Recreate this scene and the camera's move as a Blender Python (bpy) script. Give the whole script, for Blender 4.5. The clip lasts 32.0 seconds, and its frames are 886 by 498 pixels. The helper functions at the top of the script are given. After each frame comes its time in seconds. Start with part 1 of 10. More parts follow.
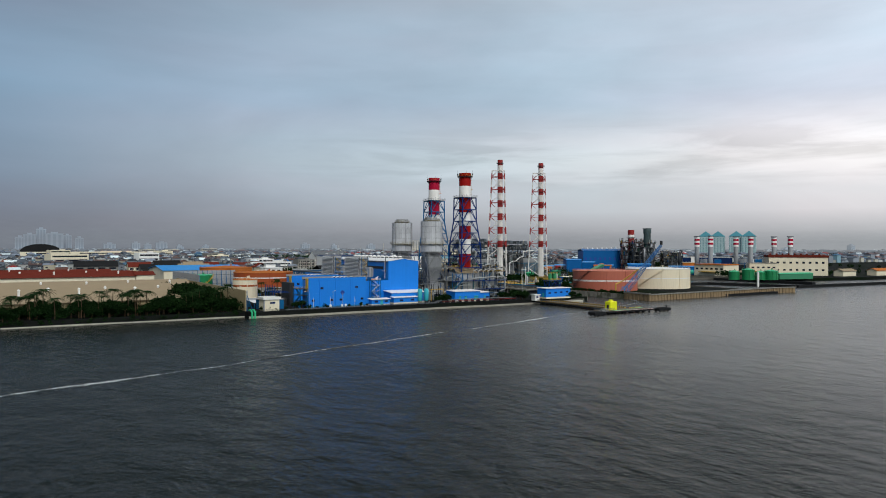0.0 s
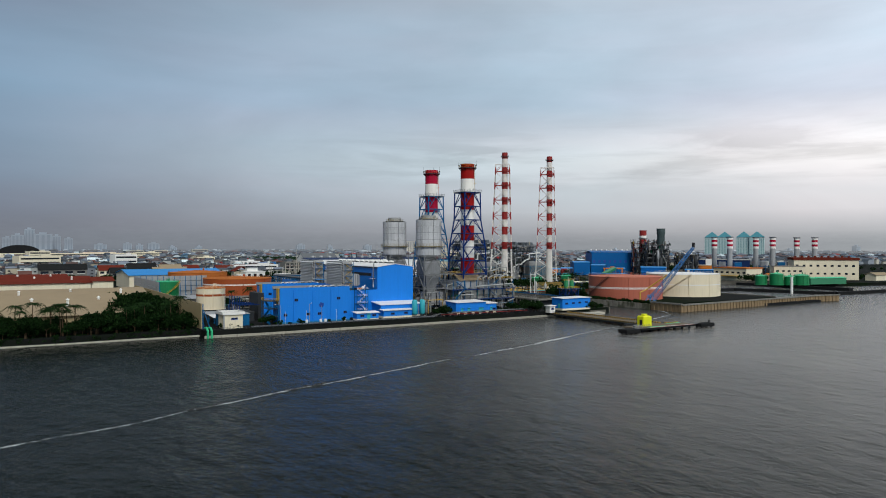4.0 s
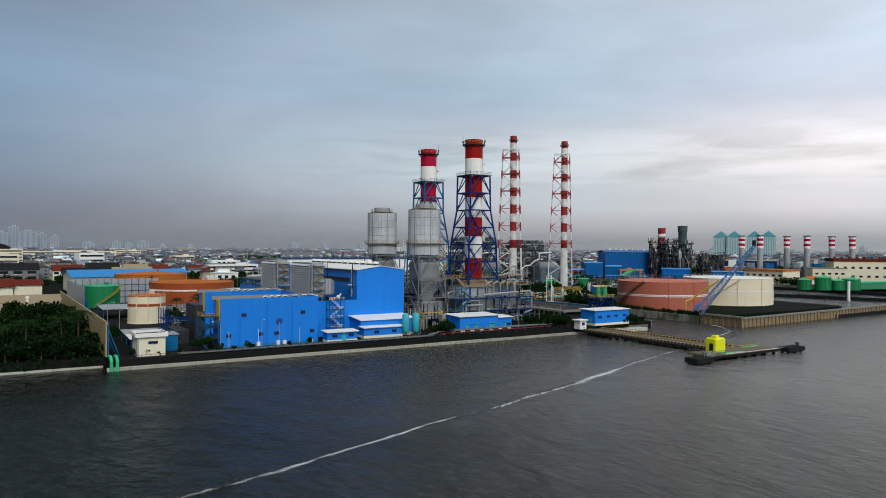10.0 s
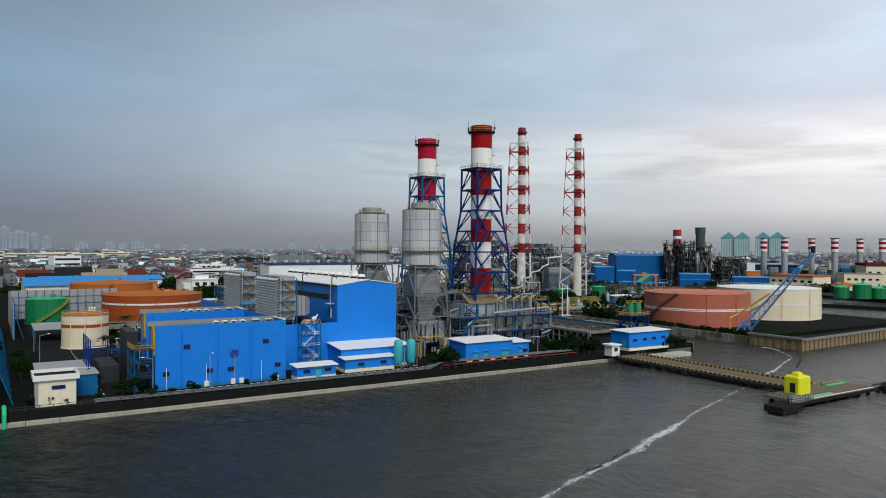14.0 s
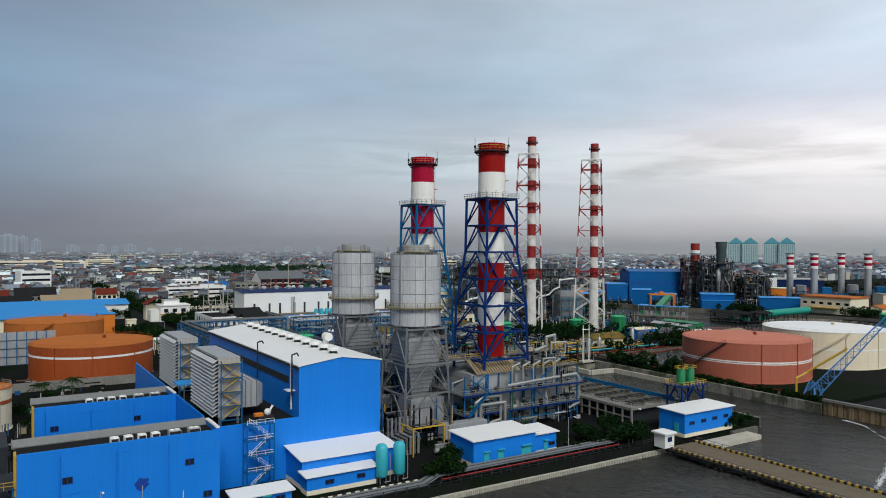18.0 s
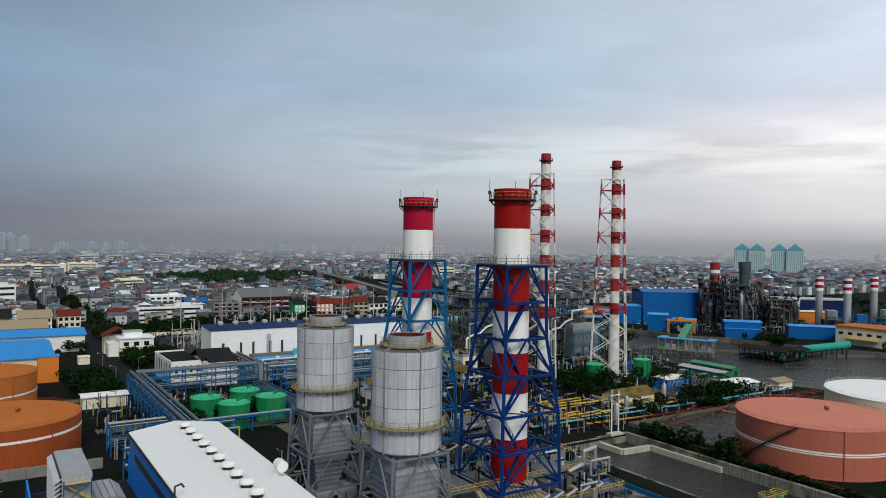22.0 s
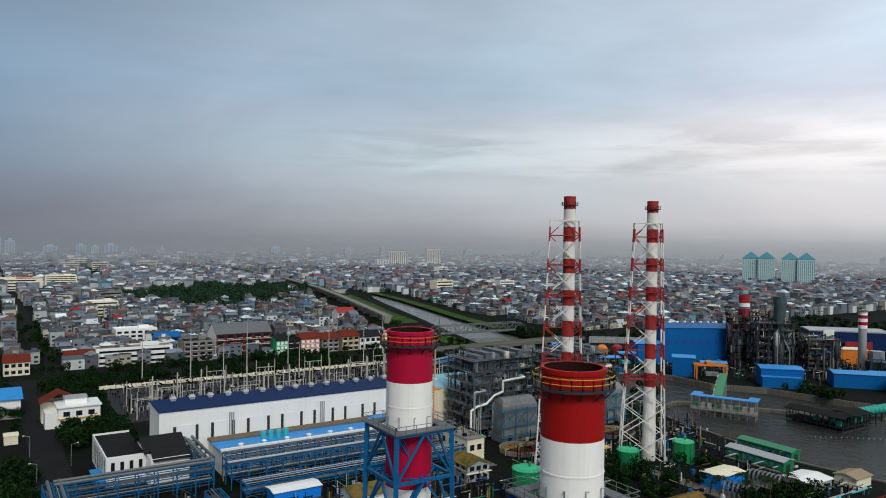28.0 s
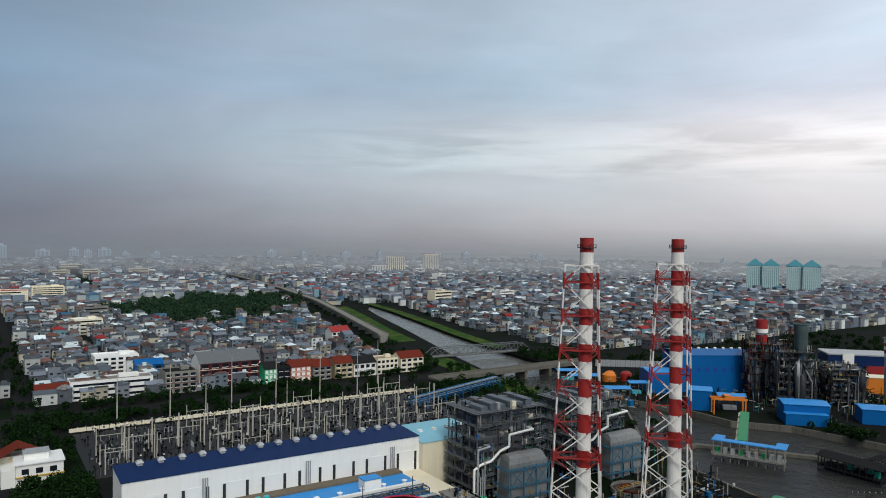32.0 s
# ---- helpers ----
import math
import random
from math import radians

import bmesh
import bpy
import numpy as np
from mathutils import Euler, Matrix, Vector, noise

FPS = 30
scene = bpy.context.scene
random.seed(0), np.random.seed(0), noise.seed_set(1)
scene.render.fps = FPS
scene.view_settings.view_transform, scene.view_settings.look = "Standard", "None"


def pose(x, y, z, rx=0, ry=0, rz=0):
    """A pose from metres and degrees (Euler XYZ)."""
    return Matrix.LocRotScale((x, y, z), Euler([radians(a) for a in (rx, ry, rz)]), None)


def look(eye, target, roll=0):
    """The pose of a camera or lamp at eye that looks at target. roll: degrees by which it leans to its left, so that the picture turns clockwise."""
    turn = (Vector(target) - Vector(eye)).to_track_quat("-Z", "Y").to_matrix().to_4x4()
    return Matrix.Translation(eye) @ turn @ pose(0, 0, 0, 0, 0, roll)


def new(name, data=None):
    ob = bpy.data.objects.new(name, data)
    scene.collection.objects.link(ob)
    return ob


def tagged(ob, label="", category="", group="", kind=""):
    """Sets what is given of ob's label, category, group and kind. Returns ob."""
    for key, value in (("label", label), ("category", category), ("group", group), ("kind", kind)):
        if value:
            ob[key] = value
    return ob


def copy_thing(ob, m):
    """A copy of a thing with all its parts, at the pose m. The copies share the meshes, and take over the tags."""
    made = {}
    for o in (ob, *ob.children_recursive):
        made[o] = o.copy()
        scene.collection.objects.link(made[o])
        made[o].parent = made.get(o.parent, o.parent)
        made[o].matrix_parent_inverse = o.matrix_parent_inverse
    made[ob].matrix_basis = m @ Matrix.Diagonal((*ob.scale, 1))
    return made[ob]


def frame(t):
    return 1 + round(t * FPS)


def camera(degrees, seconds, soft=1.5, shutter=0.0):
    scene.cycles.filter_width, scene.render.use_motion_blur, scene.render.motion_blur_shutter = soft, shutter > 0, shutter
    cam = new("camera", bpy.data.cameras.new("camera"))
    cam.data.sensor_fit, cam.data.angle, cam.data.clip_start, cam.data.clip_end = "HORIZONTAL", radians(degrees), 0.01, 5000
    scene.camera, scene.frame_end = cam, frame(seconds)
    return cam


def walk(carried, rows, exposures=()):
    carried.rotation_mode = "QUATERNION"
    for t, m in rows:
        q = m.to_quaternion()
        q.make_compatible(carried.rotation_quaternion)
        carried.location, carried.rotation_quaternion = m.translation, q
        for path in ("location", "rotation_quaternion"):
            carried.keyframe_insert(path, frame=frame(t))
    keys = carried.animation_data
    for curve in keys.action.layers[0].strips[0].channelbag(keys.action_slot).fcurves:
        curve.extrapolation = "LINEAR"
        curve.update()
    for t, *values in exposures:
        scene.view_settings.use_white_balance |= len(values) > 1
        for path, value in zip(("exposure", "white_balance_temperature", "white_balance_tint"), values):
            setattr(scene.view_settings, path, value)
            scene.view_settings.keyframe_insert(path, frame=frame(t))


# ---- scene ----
cam = camera(63.0, 32.0, soft=1.0)
PATH = [
    (0, (-94.258, -62.284, 33.268), (-93.21, -60.58, 33.261), 0.1),
    (1, (-86.624, -48.906, 33.819), (-85.574, -47.203, 33.811), 0.1),
    (2, (-78.914, -35.813, 34.163), (-77.861, -34.113, 34.156), 0.1),
    (3, (-71.153, -23.108, 34.333), (-70.099, -21.407, 34.326), 0.2),
    (3.5, (-67.299, -16.961, 34.354), (-66.246, -15.261, 34.348), 0.1),
    (5.5, (-52.413, 7.02, 34.141), (-51.358, 8.719, 34.137), 0.2),
    (6, (-48.93, 12.921, 34.092), (-47.875, 14.62, 34.088), 0.2),
    (7, (-42.1, 24.292, 34.097), (-41.044, 25.99, 34.092), 0.2),
    (8, (-35.725, 34.946, 34.09), (-34.666, 36.643, 34.081), 0.3),
    (9, (-29.846, 45.093, 34.008), (-28.786, 46.789, 33.999), 0.3),
    (10, (-23.975, 54.918, 33.576), (-22.914, 56.614, 33.569), 0.3),
    (11, (-17.992, 65.082, 33.437), (-16.93, 66.777, 33.431), 0.3),
    (12, (-11.896, 75.378, 33.372), (-10.833, 77.073, 33.367), 0.3),
    (13, (-5.31, 85.968, 34.178), (-4.248, 87.663, 34.171), 0.4),
    (14, (1.416, 97.002, 36.028), (2.479, 98.696, 36.022), 0.3),
    (14.5, (4.794, 102.808, 37.298), (5.858, 104.502, 37.293), 0.2),
    (16.5, (18.573, 125.69, 44.301), (19.641, 127.381, 44.291), 0.5),
    (17, (21.992, 131.019, 46.059), (23.06, 132.71, 46.05), 0.4),
    (18, (29.015, 141.858, 49.585), (30.082, 143.549, 49.578), 0.3),
    (19, (35.556, 152.829, 53.9), (36.625, 154.52, 53.89), 0.4),
    (20, (41.913, 164.186, 57.843), (42.985, 165.874, 57.832), 0.6),
    (21, (48.956, 175.437, 62.047), (50.029, 177.124, 62.032), 0.7),
    (22, (55.527, 186.166, 66.284), (56.602, 187.852, 66.266), 0.8),
    (23, (61.515, 196.166, 70.514), (62.591, 197.852, 70.492), 0.8),
    (24, (67.201, 205.518, 74.694), (68.28, 207.202, 74.668), 0.9),
    (25, (72.366, 214.243, 78.621), (73.445, 215.927, 78.593), 0.9),
    (25.5, (74.968, 218.406, 80.532), (76.048, 220.089, 80.504), 0.9),
    (27.5, (84.421, 234.308, 88.411), (85.503, 235.99, 88.384), 0.8),
    (28, (86.672, 237.948, 90.56), (87.754, 239.629, 90.532), 0.8),
    (29, (90.912, 244.665, 94.203), (91.994, 246.346, 94.176), 0.8),
    (30, (95.056, 251.646, 97.804), (96.14, 253.326, 97.777), 0.7),
    (31, (99.203, 258.528, 101.841), (100.289, 260.207, 101.812), 0.7),
    (32, (102.926, 265.003, 105.897), (104.014, 266.681, 105.868), 0.7),
]
walk(cam, [(t, look(eye, target, roll)) for t, eye, target, roll in PATH])


# ---- world and light ----
def link(nt, a, b):
    nt.links.new(a, b)


def node(nt, kind, **values):
    n = nt.nodes.new(kind)
    for key, value in values.items():
        if key in n.inputs:
            n.inputs[key].default_value = value
    return n


def srgb(r, g, b):
    f = lambda c: c / 12.92 if c <= 0.04045 else ((c + 0.055) / 1.055) ** 2.4
    return (f(r / 255), f(g / 255), f(b / 255))


def math_node(nt, op, a, b=None, clamp=False):
    n = nt.nodes.new("ShaderNodeMath")
    n.operation, n.use_clamp = op, clamp
    for i, v in enumerate((a, b)):
        if v is None:
            continue
        if isinstance(v, (int, float)):
            n.inputs[i].default_value = v
        else:
            nt.links.new(v, n.inputs[i])
    return n.outputs[0]


def mix_color(nt, fac, a, b, blend="MIX"):
    n = nt.nodes.new("ShaderNodeMix")
    n.data_type, n.blend_type = "RGBA", blend
    for sock, v in ((n.inputs[0], fac), (n.inputs[6], a), (n.inputs[7], b)):
        if isinstance(v, (int, float)):
            sock.default_value = v
        elif isinstance(v, tuple):
            sock.default_value = (*v[:3], 1)
        else:
            nt.links.new(v, sock)
    return n.outputs[2]


def ramp(nt, fac, stops):
    n = nt.nodes.new("ShaderNodeValToRGB")
    e = n.color_ramp.elements
    while len(e) < len(stops):
        e.new(0.5)
    for i, (p, c) in enumerate(stops):
        e[i].position = p
        e[i].color = (*c, 1) if isinstance(c, tuple) else (c, c, c, 1)
    nt.links.new(fac, n.inputs[0])
    return n.outputs[0]


SUN_AZIMUTH, SUN_HEIGHT = 200.0, 44.0
world = bpy.data.worlds.new("overcast_sky")
scene.world = world
world.use_nodes = True
nt = world.node_tree
nt.nodes.clear()
sky = nt.nodes.new("ShaderNodeTexSky")
sky.sky_type, sky.sun_disc = "NISHITA", False
sky.sun_elevation, sky.sun_rotation = radians(SUN_HEIGHT), radians(SUN_AZIMUTH)
way = nt.nodes.new("ShaderNodeTexCoord").outputs["Generated"]
xyz = nt.nodes.new("ShaderNodeSeparateXYZ")
link(nt, way, xyz.inputs[0])
# soft cloud masses, drawn out level; torn streaks are far flatter
def flattened(k):
    n = nt.nodes.new("ShaderNodeCombineXYZ")
    link(nt, xyz.outputs[0], n.inputs[0])
    link(nt, xyz.outputs[1], n.inputs[1])
    link(nt, math_node(nt, "MULTIPLY", xyz.outputs[2], k), n.inputs[2])
    return n.outputs[0]


cloud = node(nt, "ShaderNodeTexNoise", Scale=2.1, Detail=6.0, Roughness=0.52, Distortion=0.35)
link(nt, flattened(3.4), cloud.inputs["Vector"])
wisp = node(nt, "ShaderNodeTexNoise", Scale=3.6, Detail=6.0, Roughness=0.56, Distortion=0.5)
link(nt, flattened(9.0), wisp.inputs["Vector"])
# the sky is heavier towards the west (-x) and clears towards the east (+x), most of all higher up
side = nt.nodes.new("ShaderNodeVectorMath")
side.operation = "DOT_PRODUCT"
link(nt, way, side.inputs[0])
side.inputs[1].default_value = (0.85, -0.52, 0.0)
height = math_node(nt, "MULTIPLY", xyz.outputs[2], 1.0, clamp=True)
steep = math_node(nt, "ADD", math_node(nt, "MULTIPLY", ramp(nt, height, [(0.30, 0.0), (0.45, 1.0)]), 1.0), 0.95)
east = math_node(nt, "ADD", math_node(nt, "MULTIPLY", side.outputs["Value"], steep), 0.5, clamp=True)
west_sky = ramp(nt, height, [(0.0, srgb(119, 122, 136)), (0.03, srgb(121, 126, 142)), (0.10, srgb(134, 147, 167)), (0.20, srgb(135, 159, 183)), (0.29, srgb(124, 144, 166)), (0.45, srgb(78, 86, 94)), (0.65, srgb(86, 93, 98)), (1.0, srgb(142, 149, 154))])
east_sky = ramp(nt, height, [(0.0, srgb(194, 198, 202)), (0.03, srgb(215, 217, 221)), (0.075, srgb(231, 233, 236)), (0.115, srgb(246, 249, 249)), (0.145, srgb(243, 246, 250)), (0.19, srgb(216, 229, 244)), (0.30, srgb(210, 228, 243)), (0.42, srgb(232, 240, 248)), (0.65, srgb(228, 236, 244)), (1.0, srgb(206, 214, 222))])
deck_color = mix_color(nt, east, west_sky, east_sky)
hue = node(nt, "ShaderNodeTexNoise", Scale=1.7, Detail=3.0, Roughness=0.5)
link(nt, flattened(4.5), hue.inputs["Vector"])
deck_color = mix_color(nt, 1.0, deck_color, mix_color(nt, ramp(nt, hue.outputs["Fac"], [(0.36, 0.0), (0.64, 1.0)]), (1.05, 0.99, 0.985), (0.935, 1.01, 1.015)), "MULTIPLY")
# torn bright streaks lie low in the east and feather out towards the west
reach = ramp(nt, math_node(nt, "ADD", math_node(nt, "MULTIPLY", side.outputs["Value"], 0.5), 0.5), [(0.36, 0.0), (0.50, 0.9), (0.62, 1.0)])
zone = math_node(nt, "MULTIPLY", reach, ramp(nt, height, [(0.070, 0.0), (0.100, 0.9), (0.130, 1.0), (0.165, 0.12), (0.30, 0.1)]))
torn = ramp(nt, wisp.outputs["Fac"], [(0.44, 0.0), (0.52, 0.55), (0.62, 1.0)])
shade = math_node(nt, "ADD", math_node(nt, "MULTIPLY", ramp(nt, cloud.outputs["Fac"], [(0.34, 0.0), (0.66, 1.0)]), 0.24), 0.88)
shade = math_node(nt, "ADD", shade, math_node(nt, "MULTIPLY", math_node(nt, "SUBTRACT", torn, 0.45), math_node(nt, "MULTIPLY", zone, 0.26)))
grey = nt.nodes.new("ShaderNodeCombineColor")
for i in range(3):
    link(nt, shade, grey.inputs[i])
boost = nt.nodes.new("ShaderNodeVectorMath")
boost.operation = "SCALE"
link(nt, mix_color(nt, 1.0, deck_color, grey.outputs[0], "MULTIPLY"), boost.inputs[0])
boost.inputs["Scale"].default_value = 1.0
blue = nt.nodes.new("ShaderNodeVectorMath")
blue.operation = "SCALE"
link(nt, sky.outputs[0], blue.inputs[0])
blue.inputs["Scale"].default_value = 0.06
whole = mix_color(nt, 0.94, blue.outputs[0], boost.outputs[0])
back = nt.nodes.new("ShaderNodeBackground")
link(nt, whole, back.inputs[0])
back.inputs[1].default_value = 1.0
link(nt, back.outputs[0], nt.nodes.new("ShaderNodeOutputWorld").inputs[0])

sun = new("sun", bpy.data.lights.new("sun", "SUN"))
sun.data.energy, sun.data.angle, sun.data.color = 1.82, radians(20), (1.0, 0.99, 0.94)
sun_dir = Vector((math.sin(radians(SUN_AZIMUTH)) * math.cos(radians(SUN_HEIGHT)), math.cos(radians(SUN_AZIMUTH)) * math.cos(radians(SUN_HEIGHT)), math.sin(radians(SUN_HEIGHT))))
sun.matrix_world = look(sun_dir * 900, (0, 0, 0))


# ---- materials ----
def material(name, color, rough=0.6, metal=0.0, var=0.16, scale=0.25, fine=3.0, streak=0.0, ribs=0.0, bump=0.0, bscale=20.0, other=None, split=(0.45, 0.6), island=0.0, spec=0.5, rust=0.0, single=0.0):
    """A painted, weathered surface: patches and grain, rain streaks that run down, ribs of sheet cladding, rust."""
    m = bpy.data.materials.new(name)
    m.use_nodes = True
    nt = m.node_tree
    p = nt.nodes["Principled BSDF"]
    p.inputs["Roughness"].default_value, p.inputs["Metallic"].default_value = rough, metal
    p.inputs["Specular IOR Level"].default_value = spec if rough < 0.7 else min(spec, 0.02)
    co = nt.nodes.new("ShaderNodeTexCoord").outputs["Object"]
    big = node(nt, "ShaderNodeTexNoise", Scale=scale, Detail=4.0, Roughness=0.6)
    small = node(nt, "ShaderNodeTexNoise", Scale=fine, Detail=5.0, Roughness=0.65)
    link(nt, co, big.inputs["Vector"])
    link(nt, co, small.inputs["Vector"])
    c = color
    if other:
        c = mix_color(nt, ramp(nt, big.outputs["Fac"], [(split[0], 0.0), (split[1], 1.0)]), color, other)
    tone = math_node(nt, "ADD", math_node(nt, "MULTIPLY", big.outputs["Fac"], 2 * var), math_node(nt, "MULTIPLY", small.outputs["Fac"], 1.4 * var))
    tone = math_node(nt, "ADD", tone, 1.0 - 1.7 * var)
    if streak:
        mp = nt.nodes.new("ShaderNodeMapping")
        mp.inputs["Scale"].default_value = (1.3, 1.3, 0.06)
        link(nt, co, mp.inputs[0])
        run = node(nt, "ShaderNodeTexNoise", Scale=1.6, Detail=5.0, Roughness=0.6)
        link(nt, mp.outputs[0], run.inputs["Vector"])
        tone = math_node(nt, "SUBTRACT", tone, math_node(nt, "MULTIPLY", ramp(nt, run.outputs["Fac"], [(0.46, 0.0), (0.72, 1.0)]), streak))
    if island:
        geo = nt.nodes.new("ShaderNodeNewGeometry")
        tone = math_node(nt, "ADD", tone, math_node(nt, "MULTIPLY", math_node(nt, "SUBTRACT", geo.outputs["Random Per Island"], 0.5), island))
    if single:
        each = nt.nodes.new("ShaderNodeObjectInfo").outputs["Random"]
        tone = math_node(nt, "ADD", tone, math_node(nt, "MULTIPLY", math_node(nt, "SUBTRACT", each, 0.5), single))
    g = nt.nodes.new("ShaderNodeCombineColor")
    for i in range(3):
        link(nt, tone, g.inputs[i])
    c = mix_color(nt, 1.0, c, g.outputs[0], "MULTIPLY")
    if rust:
        spot = node(nt, "ShaderNodeTexNoise", Scale=scale * 3.1, Detail=7.0, Roughness=0.7)
        link(nt, co, spot.inputs["Vector"])
        c = mix_color(nt, math_node(nt, "MULTIPLY", ramp(nt, spot.outputs["Fac"], [(0.56, 0.0), (0.68, 1.0)]), rust), c, (0.12, 0.055, 0.03))
    link(nt, c, p.inputs["Base Color"])
    h = None
    if ribs:
        dot = nt.nodes.new("ShaderNodeVectorMath")
        dot.operation = "DOT_PRODUCT"
        link(nt, co, dot.inputs[0])
        dot.inputs[1].default_value = (1, 1, 0)
        h = math_node(nt, "MULTIPLY", math_node(nt, "SINE", math_node(nt, "MULTIPLY", dot.outputs["Value"], 6.283 / ribs)), 0.5)
    if bump:
        grain = node(nt, "ShaderNodeTexNoise", Scale=bscale, Detail=4.0)
        link(nt, co, grain.inputs["Vector"])
        h = math_node(nt, "ADD", h, grain.outputs["Fac"]) if h else grain.outputs["Fac"]
    if h:
        b = nt.nodes.new("ShaderNodeBump")
        b.inputs["Strength"].default_value = bump or 0.35
        b.inputs["Distance"].default_value = 0.05
        link(nt, h, b.inputs["Height"])
        link(nt, b.outputs[0], p.inputs["Normal"])
    return m


def palette(name, stops, rough=0.8, var=0.1, scale=0.3, bump=0.0):
    """Many like pieces in one mesh: each takes its own colour out of a list."""
    m = bpy.data.materials.new(name)
    m.use_nodes = True
    nt = m.node_tree
    p = nt.nodes["Principled BSDF"]
    p.inputs["Roughness"].default_value = rough
    p.inputs["Specular IOR Level"].default_value = 0.02
    r = nt.nodes.new("ShaderNodeNewGeometry").outputs["Random Per Island"]
    n = nt.nodes.new("ShaderNodeValToRGB")
    n.color_ramp.interpolation = "CONSTANT"
    e = n.color_ramp.elements
    while len(e) < len(stops):
        e.new(0.5)
    for i, (pos, c) in enumerate(stops):
        e[i].position, e[i].color = pos, (*c, 1)
    link(nt, r, n.inputs[0])
    co = nt.nodes.new("ShaderNodeTexCoord").outputs["Object"]
    big = node(nt, "ShaderNodeTexNoise", Scale=scale, Detail=5.0, Roughness=0.65)
    link(nt, co, big.inputs["Vector"])
    twist = math_node(nt, "FRACT", math_node(nt, "MULTIPLY", r, 37.0))
    tone = math_node(nt, "ADD", math_node(nt, "MULTIPLY", big.outputs["Fac"], 4 * var), math_node(nt, "MULTIPLY", twist, 0.35))
    tone = math_node(nt, "ADD", tone, 0.82 - 2 * var)
    g = nt.nodes.new("ShaderNodeCombineColor")
    for i in range(3):
        link(nt, tone, g.inputs[i])
    link(nt, mix_color(nt, 1.0, n.outputs[0], g.outputs[0], "MULTIPLY"), p.inputs["Base Color"])
    return m


M = {}
M["blue"] = material("blue_cladding_paint", srgb(16, 126, 224), 0.45, var=0.06, scale=0.12, fine=1.2, streak=0.07, ribs=0.35, spec=0.35)
M["blue_dark"] = material("dark_blue_paint", srgb(16, 62, 150), 0.45, var=0.10, scale=0.3, streak=0.1)
M["blue_far"] = material("royal_blue_cladding", srgb(0, 92, 158), 0.5, var=0.10, scale=0.1, streak=0.12, spec=0.2)
M["blue_roof"] = material("sky_blue_sheet_roof", srgb(36, 138, 210), 0.5, var=0.12, scale=0.15, ribs=0.5)
M["navy_roof"] = material("navy_sheet_roof", srgb(12, 40, 84), 0.6, var=0.14, scale=0.12, fine=0.8, spec=0.15)
M["steel_blue"] = material("blue_steel_paint", srgb(4, 92, 142), 0.55, var=0.2, scale=0.4, rust=0.3, spec=0.2)
M["steel_navy"] = material("navy_steel_paint", srgb(0, 44, 104), 0.6, var=0.18, scale=0.4, spec=0.15)
M["casing_grey"] = material("dull_grey_casing", srgb(128, 129, 128), 0.6, var=0.16, scale=0.3, streak=0.3, rust=0.2)
M["dull_blue"] = material("dull_steel_blue_paint", srgb(58, 112, 138), 0.6, var=0.14, scale=0.4, streak=0.15)
M["rusty_plate"] = material("rust_stained_plate", srgb(92, 82, 74), 0.8, var=0.2, scale=0.3, streak=0.3, other=srgb(74, 56, 44))
M["teal"] = material("teal_vessel_paint", srgb(52, 172, 186), 0.45, var=0.06, streak=0.1)
M["white_roof"] = material("white_sheet_roof", srgb(232, 232, 230), 0.5, var=0.05, scale=0.1, fine=1.0, streak=0.0)
M["white"] = material("white_wall_paint", srgb(234, 233, 228), 0.6, var=0.05, scale=0.15, streak=0.06)
M["cream"] = material("cream_wall_paint", srgb(231, 221, 194), 0.65, var=0.08, scale=0.15, streak=0.12)
M["beige"] = material("beige_panel_paint", srgb(166, 150, 116), 0.7, var=0.08, scale=0.1, streak=0.12)
M["beige_roof"] = material("tan_sheet_roof", srgb(152, 136, 112), 0.7, var=0.12, scale=0.12, ribs=0.8)
M["red"] = material("signal_red_paint", srgb(154, 12, 8), 0.6, var=0.12, scale=0.3, streak=0.14, spec=0.2)
M["crimson"] = material("crimson_paint", srgb(172, 8, 52), 0.55, var=0.10, scale=0.3, streak=0.10, spec=0.2)
M["stack_white"] = material("stack_white_paint", srgb(242, 240, 234), 0.55, var=0.06, scale=0.3, streak=0.07)
M["mast_red"] = material("mast_red_paint", srgb(150, 32, 28), 0.6, var=0.12, scale=0.3, streak=0.16)
M["mast_white"] = material("mast_white_paint", srgb(224, 220, 214), 0.6, var=0.08, scale=0.3, streak=0.2)
M["grey_plate"] = material("grey_steel_plate", srgb(166, 168, 170), 0.5, metal=0.2, var=0.16, scale=0.4, streak=0.22, island=0.18)
M["plate_row"] = material("silencer_plate", srgb(186, 188, 191), 0.5, var=0.2, scale=0.3, streak=0.26, single=0.18)
M["grey_steel"] = material("grey_structural_steel", srgb(100, 104, 107), 0.55, metal=0.2, var=0.25, scale=0.5, rust=0.25)
M["dark_steel"] = material("dark_structural_steel", srgb(42, 46, 50), 0.6, metal=0.2, var=0.25, scale=0.4, rust=0.35)
M["pipe"] = material("silver_pipe_cladding", srgb(176, 176, 172), 0.35, metal=0.6, var=0.14, scale=0.5)
M["yellow"] = material("yellow_safety_paint", srgb(196, 158, 54), 0.5, var=0.14, scale=0.5, rust=0.15)
M["lime"] = material("bright_yellow_paint", srgb(226, 226, 12), 0.5, var=0.08, scale=0.5, streak=0.1)
M["black"] = material("black_paint", srgb(26, 26, 28), 0.6, var=0.2)
M["rust_tank"] = material("orange_brown_tank_paint", srgb(161, 73, 21), 0.6, var=0.10, scale=0.15, streak=0.22, rust=0.15)
